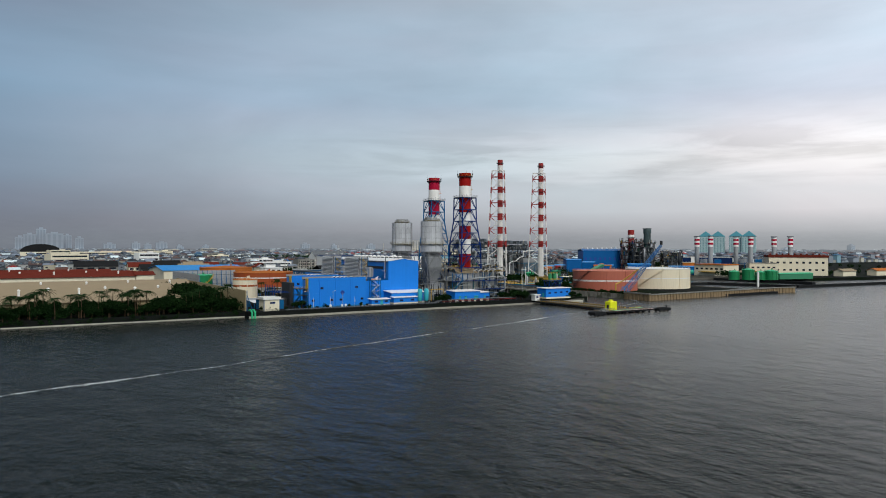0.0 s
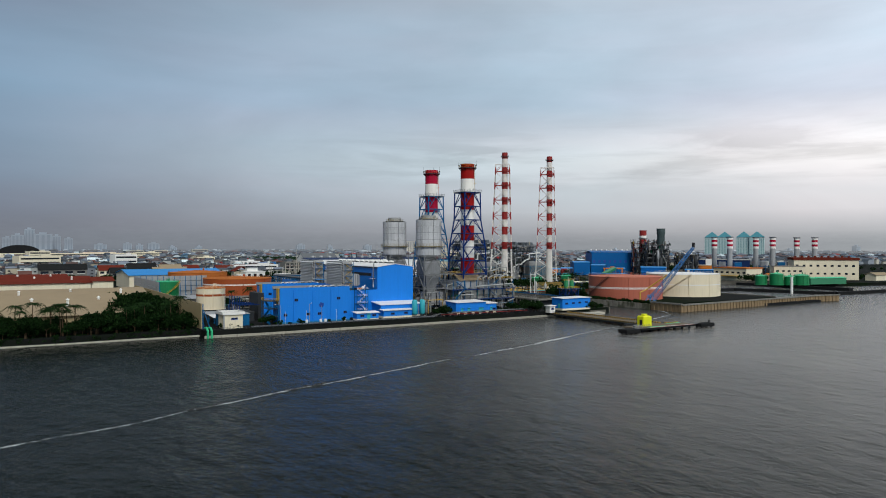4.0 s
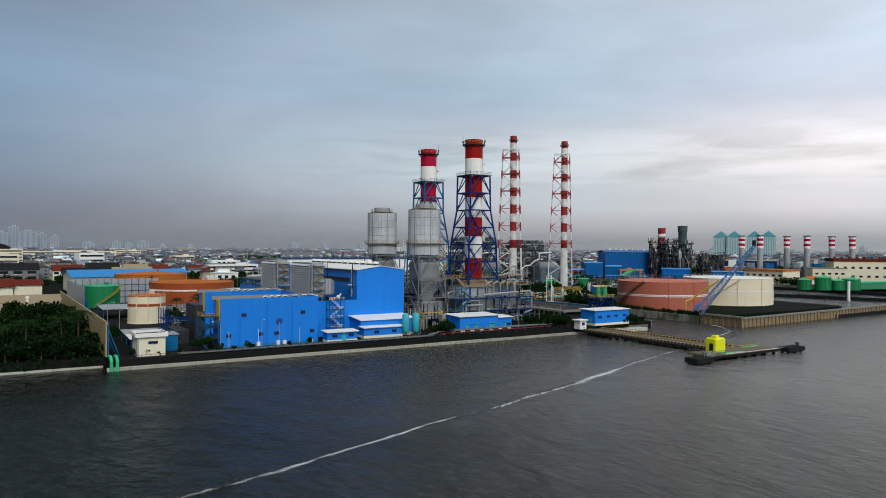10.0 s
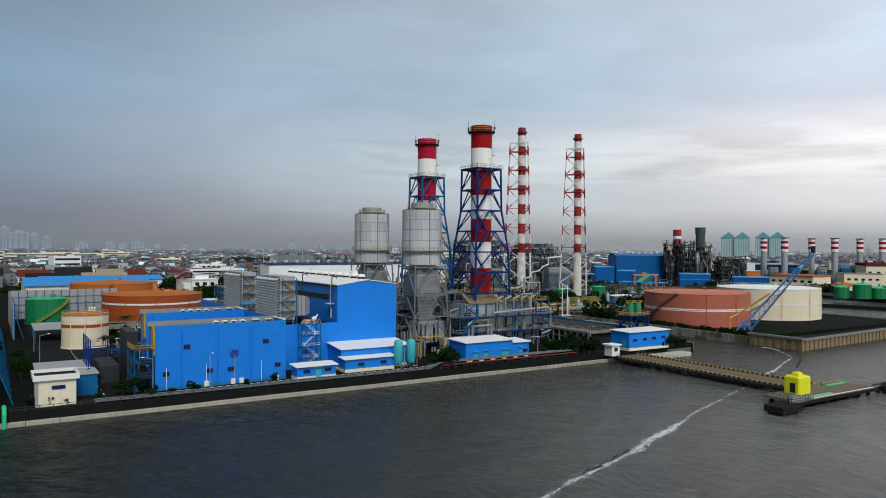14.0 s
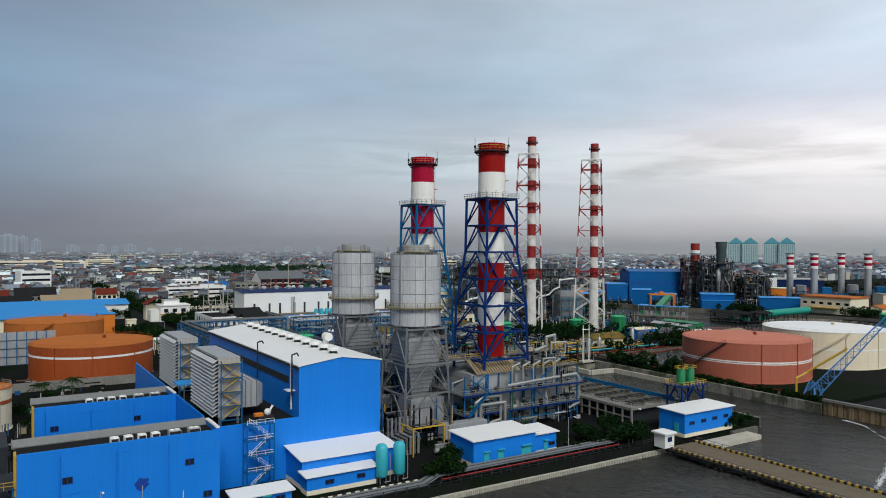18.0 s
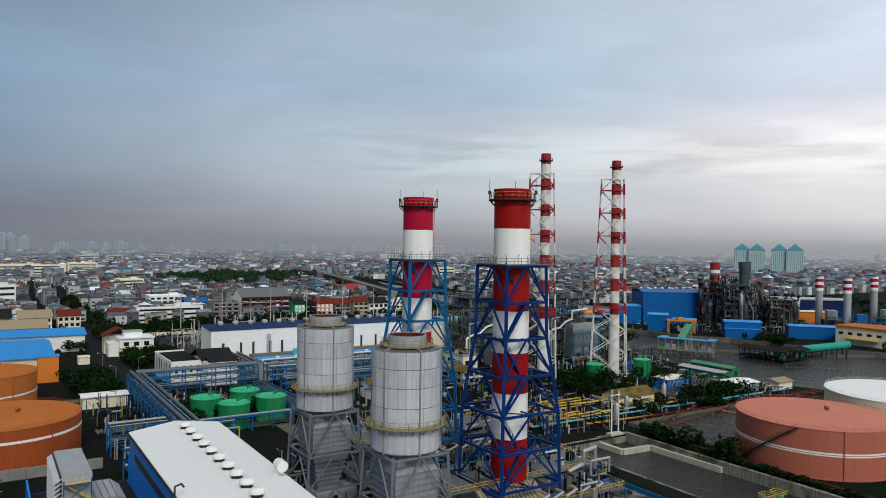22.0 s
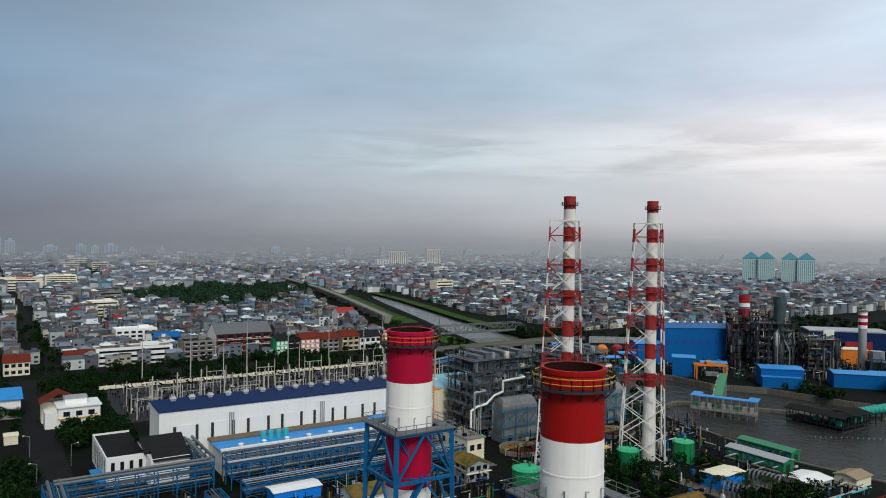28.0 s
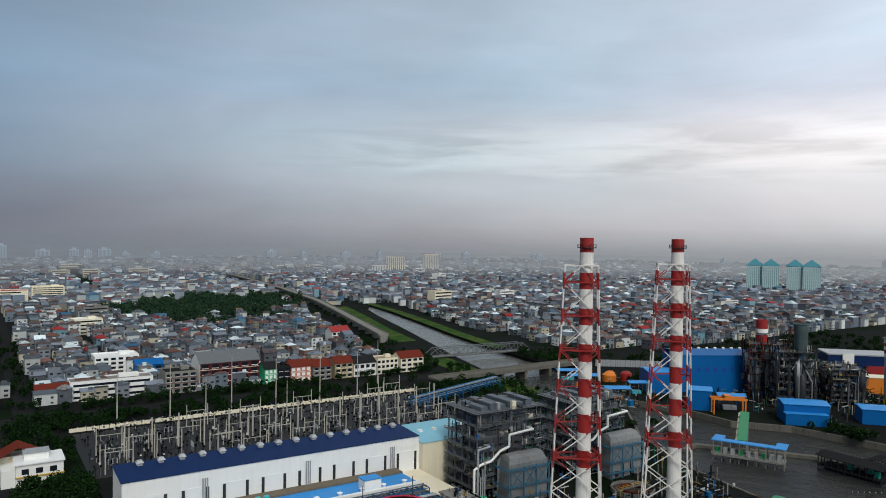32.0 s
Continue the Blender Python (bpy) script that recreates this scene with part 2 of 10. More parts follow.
M["rust_roof"] = material("orange_brown_roof_paint", srgb(180, 106, 54), 0.7, var=0.16, scale=0.1, rust=0.25)
M["salmon"] = material("salmon_tank_paint", srgb(178, 98, 76), 0.6, var=0.08, scale=0.12, streak=0.16)
M["salmon_roof"] = material("faded_salmon_roof", srgb(196, 124, 104), 0.7, var=0.10, scale=0.08, rust=0.12)
M["cream_tank"] = material("cream_tank_paint", srgb(232, 220, 192), 0.6, var=0.07, scale=0.12, streak=0.12)
M["green_tank"] = material("green_tank_paint", srgb(14, 126, 74), 0.5, var=0.1, scale=0.2, streak=0.18)
M["green_roof"] = material("green_tank_roof", srgb(48, 184, 128), 0.55, var=0.1, scale=0.2)
M["concrete"] = material("weathered_concrete", srgb(132, 130, 124), 0.85, var=0.26, scale=0.2, streak=0.2, bump=0.25, bscale=6)
M["quay"] = material("quay_concrete", srgb(188, 183, 170), 0.85, var=0.22, scale=0.3, streak=0.3, bump=0.25, bscale=6)
M["asphalt"] = material("asphalt", srgb(36, 37, 38), 0.9, var=0.35, scale=0.08, bump=0.2, bscale=10)
M["roof_dark"] = material("dark_roof_felt", srgb(38, 39, 40), 0.85, var=0.25, scale=0.2, bump=0.2, bscale=8)
M["glass"] = material("dark_window_glass", srgb(28, 34, 42), 0.12, var=0.1)
M["timber"] = material("weathered_deck", srgb(112, 102, 88), 0.85, var=0.2, scale=0.4, bump=0.3, bscale=8)
M["brown_roof"] = material("red_brown_tile_roof", srgb(104, 46, 36), 0.8, var=0.2, scale=0.2, ribs=0.6)
M["sheet_pile"] = material("rusty_sheet_pile", srgb(146, 126, 98), 0.8, var=0.25, scale=0.25, streak=0.35, rust=0.6)
M["soot"] = material("sooty_rust_lining", srgb(46, 26, 22), 0.85, var=0.3, scale=0.5)
M["maroon"] = material("maroon_wall_paint", srgb(88, 40, 44), 0.7, var=0.15, scale=0.3)
M["bark"] = material("bark", srgb(84, 70, 54), 0.9, var=0.25, scale=1.0)
# distance haze is put into the skyline colours: pale, bluish, low in contrast
M["skyline"] = material("hazed_far_concrete", srgb(168, 182, 196), 0.9, var=0.04, scale=0.02)
M["far_glass"] = material("hazed_far_window_bays", srgb(132, 150, 166), 0.6, var=0.05, scale=0.05)
M["boiler_steel"] = material("blue_grey_structural_steel", srgb(90, 99, 107), 0.55, metal=0.1, var=0.3, scale=0.5, rust=0.3)
M["canal_wall"] = material("lime-streaked_canal_concrete", srgb(150, 146, 136), 0.9, var=0.4, scale=0.18, fine=1.4, streak=0.55, other=srgb(84, 86, 70), bump=0.3, bscale=5)
M["wall_dark"] = material("dark_concrete", srgb(104, 101, 94), 0.85, var=0.34, scale=0.25, streak=0.4, bump=0.25, bscale=6)
M["muted_teal"] = material("muted_teal_sheet", srgb(78, 136, 148), 0.7, var=0.08, scale=0.05)
M["muted_green"] = material("faded_green_sheet", srgb(52, 128, 92), 0.6, var=0.12, scale=0.2, ribs=0.5)
# walls and bays of the far flats: distance haze put into the colour
M["pale_teal"] = material("hazy_teal_rendered_wall", srgb(180, 202, 202), 0.8, var=0.06, scale=0.04)
M["teal_bay"] = material("hazy_teal_window_bay", srgb(108, 146, 152), 0.6, var=0.08, scale=0.06)
M["grey_green"] = material("grey_green_steel_shell", srgb(72, 88, 88), 0.6, var=0.2, scale=0.2, streak=0.25)
M["rusty_steel"] = material("red_brown_structural_steel", srgb(92, 44, 36), 0.7, var=0.3, scale=0.3, rust=0.3)
M["moss_tile"] = material("mossy_yellow_brown_tiles", srgb(122, 98, 54), 0.85, var=0.3, scale=0.3, fine=1.5, ribs=0.5, other=srgb(78, 76, 40))
M["cyan_roof"] = material("faded_cyan_sheet_roof", srgb(128, 186, 204), 0.6, var=0.12, scale=0.12, fine=0.9, ribs=0.6)
M["pale_concrete"] = material("pale_cast_concrete", srgb(178, 174, 162), 0.8, var=0.16, scale=0.5, streak=0.1)
M["teal_base"] = material("turquoise_plinth_paint", srgb(22, 118, 170), 0.6, var=0.14, scale=0.3, streak=0.2)
M["orange"] = material("orange_paint", srgb(214, 120, 30), 0.6, var=0.12, scale=0.3)


def leaf_material(name, dark, light):
    m = palette(name, [(0.0, dark), (0.3, tuple((a + b) / 2 for a, b in zip(dark, light))), (0.65, light), (0.85, tuple(1.35 * a for a in light))], 0.75, 0.12, 0.4)
    return m


M["leaf"] = leaf_material("broad_leaves", (0.004, 0.013, 0.004), (0.013, 0.034, 0.009))
M["palm"] = leaf_material("palm_fronds", (0.006, 0.018, 0.006), (0.018, 0.042, 0.012))
# far leaves are paler than the near ones: distance haze put into the colour
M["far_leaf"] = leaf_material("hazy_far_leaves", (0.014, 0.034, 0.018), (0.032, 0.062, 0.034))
M["grass"] = material("rough_grass", srgb(44, 76, 32), 0.9, var=0.35, scale=0.08, fine=0.8, other=srgb(74, 84, 44), bump=0.4, bscale=3)

# land: mown verges, yards, dust and asphalt mingle
M["land"] = material("city_ground", srgb(30, 32, 31), 0.9, var=0.45, scale=0.02, fine=0.4, other=srgb(17, 27, 15), split=(0.5, 0.62), bump=0.2, bscale=2)
M["yard"] = material("plant_yard", srgb(27, 28, 28), 0.85, var=0.5, scale=0.07, fine=0.8, other=srgb(14, 24, 12), split=(0.50, 0.64), bump=0.2, bscale=3)


def water_material(name, color, ripple, far):
    m = bpy.data.materials.new(name)
    m.use_nodes = True
    nt = m.node_tree
    p = nt.nodes["Principled BSDF"]
    co = nt.nodes.new("ShaderNodeTexCoord").outputs["Object"]
    mp = nt.nodes.new("ShaderNodeMapping")
    mp.inputs["Rotation"].default_value = (0, 0, radians(35))
    mp.inputs["Scale"].default_value = (1.0, 0.6, 1.0)
    link(nt, co, mp.inputs[0])
    chop = node(nt, "ShaderNodeTexNoise", Scale=ripple, Detail=6.0, Roughness=0.62, Distortion=0.5)
    link(nt, mp.outputs[0], chop.inputs["Vector"])
    swell = node(nt, "ShaderNodeTexNoise", Scale=far, Detail=3.0, Roughness=0.55)
    link(nt, mp.outputs[0], swell.inputs["Vector"])
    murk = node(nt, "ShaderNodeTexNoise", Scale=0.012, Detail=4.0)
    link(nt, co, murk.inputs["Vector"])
    # sky's brightness on the water put into the colour: paler eastwards, darker inland
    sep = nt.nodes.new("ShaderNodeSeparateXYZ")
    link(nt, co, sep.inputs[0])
    sky_sheen = math_node(nt, "ADD", math_node(nt, "MULTIPLY", sep.outputs[0], 0.0072), math_node(nt, "MULTIPLY", math_node(nt, "SUBTRACT", murk.outputs["Fac"], 0.55), 0.7), clamp=True)
    inland = math_node(nt, "MULTIPLY", math_node(nt, "SUBTRACT", sep.outputs[1], 165.0), 0.012, clamp=True)
    sky_sheen = math_node(nt, "MULTIPLY", sky_sheen, math_node(nt, "SUBTRACT", 1.0, math_node(nt, "MULTIPLY", inland, 0.8)))
    link(nt, mix_color(nt, sky_sheen, color, (0.15, 0.147, 0.14)), p.inputs["Base Color"])
    p.inputs["Roughness"].default_value = 0.2
    p.inputs["Specular IOR Level"].default_value = 0.2
    p.inputs["IOR"].default_value = 1.33
    p.inputs["Specular Tint"].default_value = (0.86, 1.0, 0.86, 1)
    b = nt.nodes.new("ShaderNodeBump")
    b.inputs["Strength"].default_value, b.inputs["Distance"].default_value = 0.8, 0.9
    link(nt, math_node(nt, "ADD", chop.outputs["Fac"], math_node(nt, "MULTIPLY", swell.outputs["Fac"], 3.2)), b.inputs["Height"])
    link(nt, b.outputs[0], p.inputs["Normal"])
    return m


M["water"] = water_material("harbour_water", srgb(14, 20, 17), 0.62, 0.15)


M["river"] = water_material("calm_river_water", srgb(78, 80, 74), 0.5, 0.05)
M["river"].node_tree.nodes["Principled BSDF"].inputs["Specular IOR Level"].default_value = 0.5
M["river"].node_tree.nodes["Bump"].inputs["Strength"].default_value = 0.25


def foam_material():
    """Torn streaks of foam: clear water shows between them."""
    m = bpy.data.materials.new("sea_foam")
    m.use_nodes = True
    nt = m.node_tree
    p = nt.nodes["Principled BSDF"]
    p.inputs["Base Color"].default_value = (0.6, 0.62, 0.62, 1)
    p.inputs["Roughness"].default_value = 0.8
    uv = nt.nodes.new("ShaderNodeUVMap").outputs[0]
    sep = nt.nodes.new("ShaderNodeSeparateXYZ")
    link(nt, uv, sep.inputs[0])
    mp = nt.nodes.new("ShaderNodeMapping")
    mp.inputs["Scale"].default_value = (0.3, 6.0, 1.0)
    link(nt, uv, mp.inputs[0])
    tear = node(nt, "ShaderNodeTexNoise", Scale=1.0, Detail=7.0, Roughness=0.72, Distortion=0.8)
    link(nt, mp.outputs[0], tear.inputs["Vector"])
    mp2 = nt.nodes.new("ShaderNodeMapping")
    mp2.inputs["Scale"].default_value = (0.035, 0.4, 1.0)
    link(nt, uv, mp2.inputs[0])
    patch = node(nt, "ShaderNodeTexNoise", Scale=1.0, Detail=3.0)
    link(nt, mp2.outputs[0], patch.inputs["Vector"])
    edge = math_node(nt, "ABSOLUTE", math_node(nt, "SUBTRACT", sep.outputs[1], 0.5))
    v = math_node(nt, "ADD", tear.outputs["Fac"], math_node(nt, "MULTIPLY", patch.outputs["Fac"], 0.62))
    v = math_node(nt, "SUBTRACT", v, math_node(nt, "MULTIPLY", edge, 0.9))
    link(nt, ramp(nt, v, [(0.67, 0.0), (0.88, 0.9)]), p.inputs["Alpha"])
    return m


M["foam"] = foam_material()


# ---- mesh helpers ----
class Geo:
    """Collects plain pieces into one mesh."""

    def __init__(self):
        self.v, self.f = [], []

    def add(self, verts, faces):
        n = len(self.v)
        self.v.extend(verts)
        self.f.extend([tuple(i + n for i in f) for f in faces])
        return self

    def box(self, x0, y0, z0, x1, y1, z1):
        return self.add([(x0, y0, z0), (x1, y0, z0), (x1, y1, z0), (x0, y1, z0), (x0, y0, z1), (x1, y0, z1), (x1, y1, z1), (x0, y1, z1)],
                        [(3, 2, 1, 0), (4, 5, 6, 7), (0, 1, 5, 4), (1, 2, 6, 5), (2, 3, 7, 6), (3, 0, 4, 7)])

    def block(self, x0, y0, z0, x1, y1, z1, b=0.06):
        """A box with its upright and upper edges taken off by b."""
        ring = [(x0 + b, y0), (x1 - b, y0), (x1, y0 + b), (x1, y1 - b), (x1 - b, y1), (x0 + b, y1), (x0, y1 - b), (x0, y0 + b)]
        cx, cy = (x0 + x1) / 2, (y0 + y1) / 2
        top = [(x + (b if x < cx else -b), y + (b if y < cy else -b)) for x, y in ring]
        v = [(x, y, z0) for x, y in ring] + [(x, y, z1 - b) for x, y in ring] + [(x, y, z1) for x, y in top]
        f = [tuple(range(7, -1, -1)), tuple(range(16, 24))]
        for k in (0, 8):
            f += [(k + i, k + (i + 1) % 8, k + 8 + (i + 1) % 8, k + 8 + i) for i in range(8)]
        return self.add(v, f)

    def bar(self, p, q, w, h=None):
        p, q = Vector(p), Vector(q)
        d = q - p
        if d.length < 1e-6:
            return self
        d.normalize()
        s = d.cross(Vector((0, 0, 1)))
        s = Vector((1, 0, 0)) if s.length < 1e-4 else s.normalized()
        u = s.cross(d)
        h = h or w
        c = [(-w / 2, -h / 2), (w / 2, -h / 2), (w / 2, h / 2), (-w / 2, h / 2)]
        return self.add([tuple(e + s * a + u * b) for e in (p, q) for a, b in c],
                        [(0, 1, 2, 3), (7, 6, 5, 4), (0, 4, 5, 1), (1, 5, 6, 2), (2, 6, 7, 3), (3, 7, 4, 0)])

    def tube(self, p, q, r, n=8, r2=None):
        p, q = Vector(p), Vector(q)
        d = (q - p).normalized()
        s = d.cross(Vector((0, 0, 1)))
        s = Vector((1, 0, 0)) if s.length < 1e-4 else s.normalized()
        u = s.cross(d)
        r2 = r if r2 is None else r2
        v = [tuple(e + (s * math.cos(a) + u * math.sin(a)) * k) for e, k in ((p, r), (q, r2)) for a in (2 * math.pi * i / n for i in range(n))]
        return self.add(v, [(i, n + i, n + (i + 1) % n, (i + 1) % n) for i in range(n)] + [tuple(range(n)), tuple(range(2 * n - 1, n - 1, -1))])

    def run(self, pts, r, n=8):
        """A pipe along a line of points, with short mitred bends."""
        for a, b in zip(pts, pts[1:]):
            self.tube(a, b, r, n)
        for c in pts[1:-1]:
            self.ball(c, r * 1.02, n)
        return self

    def ball(self, c, r, n=8, squash=1.0):
        rings = max(3, n // 2)
        v = [(c[0], c[1], c[2] - r * squash)]
        for j in range(1, rings):
            a = math.pi * j / rings
            v += [(c[0] + r * math.sin(a) * math.cos(2 * math.pi * i / n), c[1] + r * math.sin(a) * math.sin(2 * math.pi * i / n), c[2] - r * squash * math.cos(a)) for i in range(n)]
        v.append((c[0], c[1], c[2] + r * squash))
        f = [(0, 1 + (i + 1) % n, 1 + i) for i in range(n)]
        for j in range(rings - 2):
            k = 1 + j * n
            f += [(k + i, k + (i + 1) % n, k + n + (i + 1) % n, k + n + i) for i in range(n)]
        k = 1 + (rings - 2) * n
        f += [(k + i, k + (i + 1) % n, len(v) - 1) for i in range(n)]
        return self.add(v, f)

    def lathe(self, cx, cy, profile, n=32, a0=0.0, a1=2 * math.pi):
        """A turned form: (radius, height) from below upwards, the outside to the right of the way."""
        whole = abs(a1 - a0 - 2 * math.pi) < 1e-6
        m = n if whole else n + 1
        v = [(cx + r * math.cos(a0 + (a1 - a0) * i / n), cy + r * math.sin(a0 + (a1 - a0) * i / n), z) for r, z in profile for i in range(m)]
        f = [(j * m + i, j * m + (i + 1) % m, (j + 1) * m + (i + 1) % m, (j + 1) * m + i) for j in range(len(profile) - 1) for i in range(n)]
        return self.add(v, f)

    def prism(self, pts, z0, z1):
        """An upright prism over a polygon that runs anticlockwise."""
        n = len(pts)
        return self.add([(x, y, z0) for x, y in pts] + [(x, y, z1) for x, y in pts],
                        [tuple(range(n - 1, -1, -1)), tuple(range(n, 2 * n))] + [(i, (i + 1) % n, n + (i + 1) % n, n + i) for i in range(n)])

    def gable(self, x0, y0, z0, x1, y1, h, along="y", t=0.25, over=0.0):
        """A ridged roof slab over a rectangle, its ridge along an axis."""
        if along == "y":
            xm = (x0 + x1) / 2
            sec = [(x0 - over, z0), (xm, z0 + h), (x1 + over, z0), (x1 + over, z0 + t), (xm, z0 + h + t), (x0 - over, z0 + t)]
            v = [(x, y, z) for y in (y0 - over, y1 + over) for x, z in sec]
            flip = False
        else:
            ym = (y0 + y1) / 2
            sec = [(y0 - over, z0), (ym, z0 + h), (y1 + over, z0), (y1 + over, z0 + t), (ym, z0 + h + t), (y0 - over, z0 + t)]
            v = [(x, y, z) for x in (x0 - over, x1 + over) for y, z in sec]
            flip = True
        f = [(0, 1, 4, 5), (1, 2, 3, 4), (11, 10, 7, 6), (10, 9, 8, 7), (0, 6, 7, 1), (1, 7, 8, 2), (2, 8, 9, 3), (3, 9, 10, 4), (4, 10, 11, 5), (5, 11, 6, 0)]
        return self.add(v, [tuple(reversed(q)) for q in f] if flip else f)

    def mesh(self, name, mat, smooth=None):
        me = bpy.data.meshes.new(name)
        me.from_pydata(self.v, [], self.f)
        if mat:
            me.materials.append(M[mat] if isinstance(mat, str) else mat)
        if smooth:
            me.polygons.foreach_set("use_smooth", [True] * len(me.polygons))
            me.set_sharp_from_angle(angle=radians(smooth))
        me.update()
        return me

    def make(self, name, mat, parent=None, label="", smooth=None):
        ob = new(name, self.mesh(name, mat, smooth))
        if parent is not None:
            ob.parent = parent
        return tagged(ob, label)


def thing(name, at, label, category, group="", kind=""):
    e = new(name)
    e.location = at
    e.empty_display_size = 0.5
    return tagged(e, label, category, group, kind)


def rail(g, pts, h=1.1, step=2.0, w=0.07, loop=False):
    """A handrail with posts and a knee rail along a line."""
    pts = [Vector(p) for p in pts]
    if loop:
        pts.append(pts[0])
    for a, b in zip(pts, pts[1:]):
        n = max(1, round((b - a).length / step))
        for i in range(n + 1):
            c = a.lerp(b, i / n)
            g.bar(c, c + Vector((0, 0, h)), w)
        for k in (0.5, 1.0):
            g.bar(a + Vector((0, 0, h * k)), b + Vector((0, 0, h * k)), w)
    return g


def circle(r, n, z, cx=0.0, cy=0.0):
    return [(cx + r * math.cos(2 * math.pi * i / n), cy + r * math.sin(2 * math.pi * i / n), z) for i in range(n)]


G, W = 3.4, 0.8  # the yard's and the water's levels


# ---- water and land ----
g = Geo()
for i in range(40):
    for j in range(40):
        x0, y0 = -4000 + 250 * i, -1500 + 160 * j
        g.add([(x0, y0, W), (x0 + 250, y0, W), (x0 + 250, y0 + 160, W), (x0, y0 + 160, W)], [(0, 1, 2, 3)])
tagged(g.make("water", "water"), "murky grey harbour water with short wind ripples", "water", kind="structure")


def land(name, pts, z, mat, label, category="ground"):
    g = Geo().prism(pts, -3.0, z)
    return tagged(g.make(name, mat), label, category, kind="structure")


WEST_LAND = [(-3500, 267), (2, 267), (2, 259.5), (203, 259.5), (203, 262), (207, 262), (207, 356), (237, 356), (237, 262), (300, 262), (352, 264), (356, 330), (371, 352), (366, 376), (361, 407), (374, 474), (396, 525), (432, 567), (425, 630), (430, 690),
             (456, 790), (507, 959), (549, 1108), (579, 1200), (606, 1245), (646, 1476), (726, 1900), (796, 2600), (900, 4700), (-3500, 4700)]
EAST_LAND = [(1000, 290), (3900, 290), (3900, 4700), (905, 4700), (800, 2600), (730, 1900), (650, 1476), (590, 1145), (562, 1024), (532, 903), (514, 811), (498, 705), (478, 640), (455, 592), (465, 548), (464, 519), (483, 494), (491, 447), (512, 400), (520, 352), (640, 330), (1000, 320)]
land("ground_west", WEST_LAND, G, "land", "grey paved and weedy ground of the plant and the town")
land("ground_east", EAST_LAND, G, "land", "grey paved and weedy ground beyond the basin")

# yard surface of the plant, roads and verges lie just above the ground
def slab(name, x0, y0, x1, y1, mat, label, category, z=G, t=0.05):
    return tagged(Geo().box(x0, y0, z - 0.3, x1, y1, z + t).make(name, mat), label, category, kind="structure")

slab("yard", 3.5, 264.0, 202, 355, "yard", "dark plant yard with weeds", "pavement", t=0.03)
slab("yard", 3.5, 355.1, 300, 590, "yard", "dark plant yard with weeds", "pavement", t=0.03)
slab("road", 14, 262.5, 31, 470, "asphalt", "dark asphalt plant road", "road", t=0.06)
slab("road", 104, 470, 116, 720, "asphalt", "dark asphalt road between trees", "road", t=0.06)
slab("road", 20, 712, 430, 728, "asphalt", "dark asphalt main road before the houses", "road", t=0.07)
slab("road", 121, 728.1, 133, 1500, "asphalt", "straight asphalt street between houses", "road", t=0.07)

# quay walls
def quay(name, pts, top, thick, label, mat="quay"):
    g = Geo()
    for (xa, ya), (xb, yb) in zip(pts, pts[1:]):
        n = max(1, round(math.hypot(xb - xa, yb - ya) / 6.0))
        for i in range(n):
            a = Vector((xa, ya, 0)).lerp(Vector((xb, yb, 0)), (i + 0.01) / n)
            b = Vector((xa, ya, 0)).lerp(Vector((xb, yb, 0)), (i + 0.99) / n)
            dz = 0.05 * math.sin(7 * i + xa)
            g.bar(a + Vector((0, 0, top / 2 - 0.5 + dz)), b + Vector((0, 0, top / 2 - 0.5 + dz)), thick, top + 1.0)
    return tagged(g.make(name, mat), label, "quay wall", kind="structure")

quay("quay_wall", [(1.5, 259.2), (168, 259.2)], 1.6, 0.9, "pale stained concrete quay wall above the water")
g = Geo()
for i in range(330):
    x = 4 + i * 0.5
    g.box(x, 258.38, 0.75, x + 0.26, 258.6, 1.66)
tagged(g.make("quay_fender_slats", "quay"), "pale concrete slats along the quay wall", "quay wall", kind="structure")
quay("quay_wall_park", [(-260, 266.6), (1.5, 266.6)], 1.25, 0.9, "low pale concrete bank under the trees")
quay("canal_wall", [(237.2, 262), (237.2, 356), (224, 356)], 3.9, 1.2, "lime-streaked concrete canal wall with weeds", "canal_wall")
quay("canal_ledge", [(236.4, 318), (236.0, 344.6), (224.6, 345.4), (224.6, 356)], 2.5, 1.4, "pale concrete ledge along the canal", "quay")
quay("canal_wall", [(207, 262), (207, 356), (226, 356)], 3.6, 0.8, "weathered concrete canal wall", "canal_wall")
quay("basin_wall", [(455, 592), (465, 548), (464, 519), (483, 494), (491, 447), (512, 400), (520, 352)], 4.3, 1.4, "weathered concrete basin wall", "wall_dark")
quay("river_wall", [(352, 264), (356, 330), (371, 352), (366, 376), (361, 407), (374, 474), (396, 525), (432, 567), (425, 630), (430, 690)], 3.9, 1.2, "weathered concrete bank wall", "wall_dark")
quay("dike", [(503, 300), (506, 403)], 3.0, 5, "dark low dike between basins", "roof_dark")
quay("dike", [(372, 351), (427, 350), (448, 281), (900, 262)], 2.8, 4, "dark low dike between basins", "roof_dark")
quay("dike", [(400, 500), (413, 504), (464, 436), (520, 405)], 2.4, 3, "dark low dike in the basin", "wall_dark")
def strip(name, left, right, mat, label, category, z):
    g = Geo()
    n = len(left)
    g.add([(x, y, z) for x, y in left] + [(x, y, z) for x, y in right], [(i, n + i, n + i + 1, i + 1) for i in range(n - 1)])
    return tagged(g.make(name, mat), label, category, kind="structure")

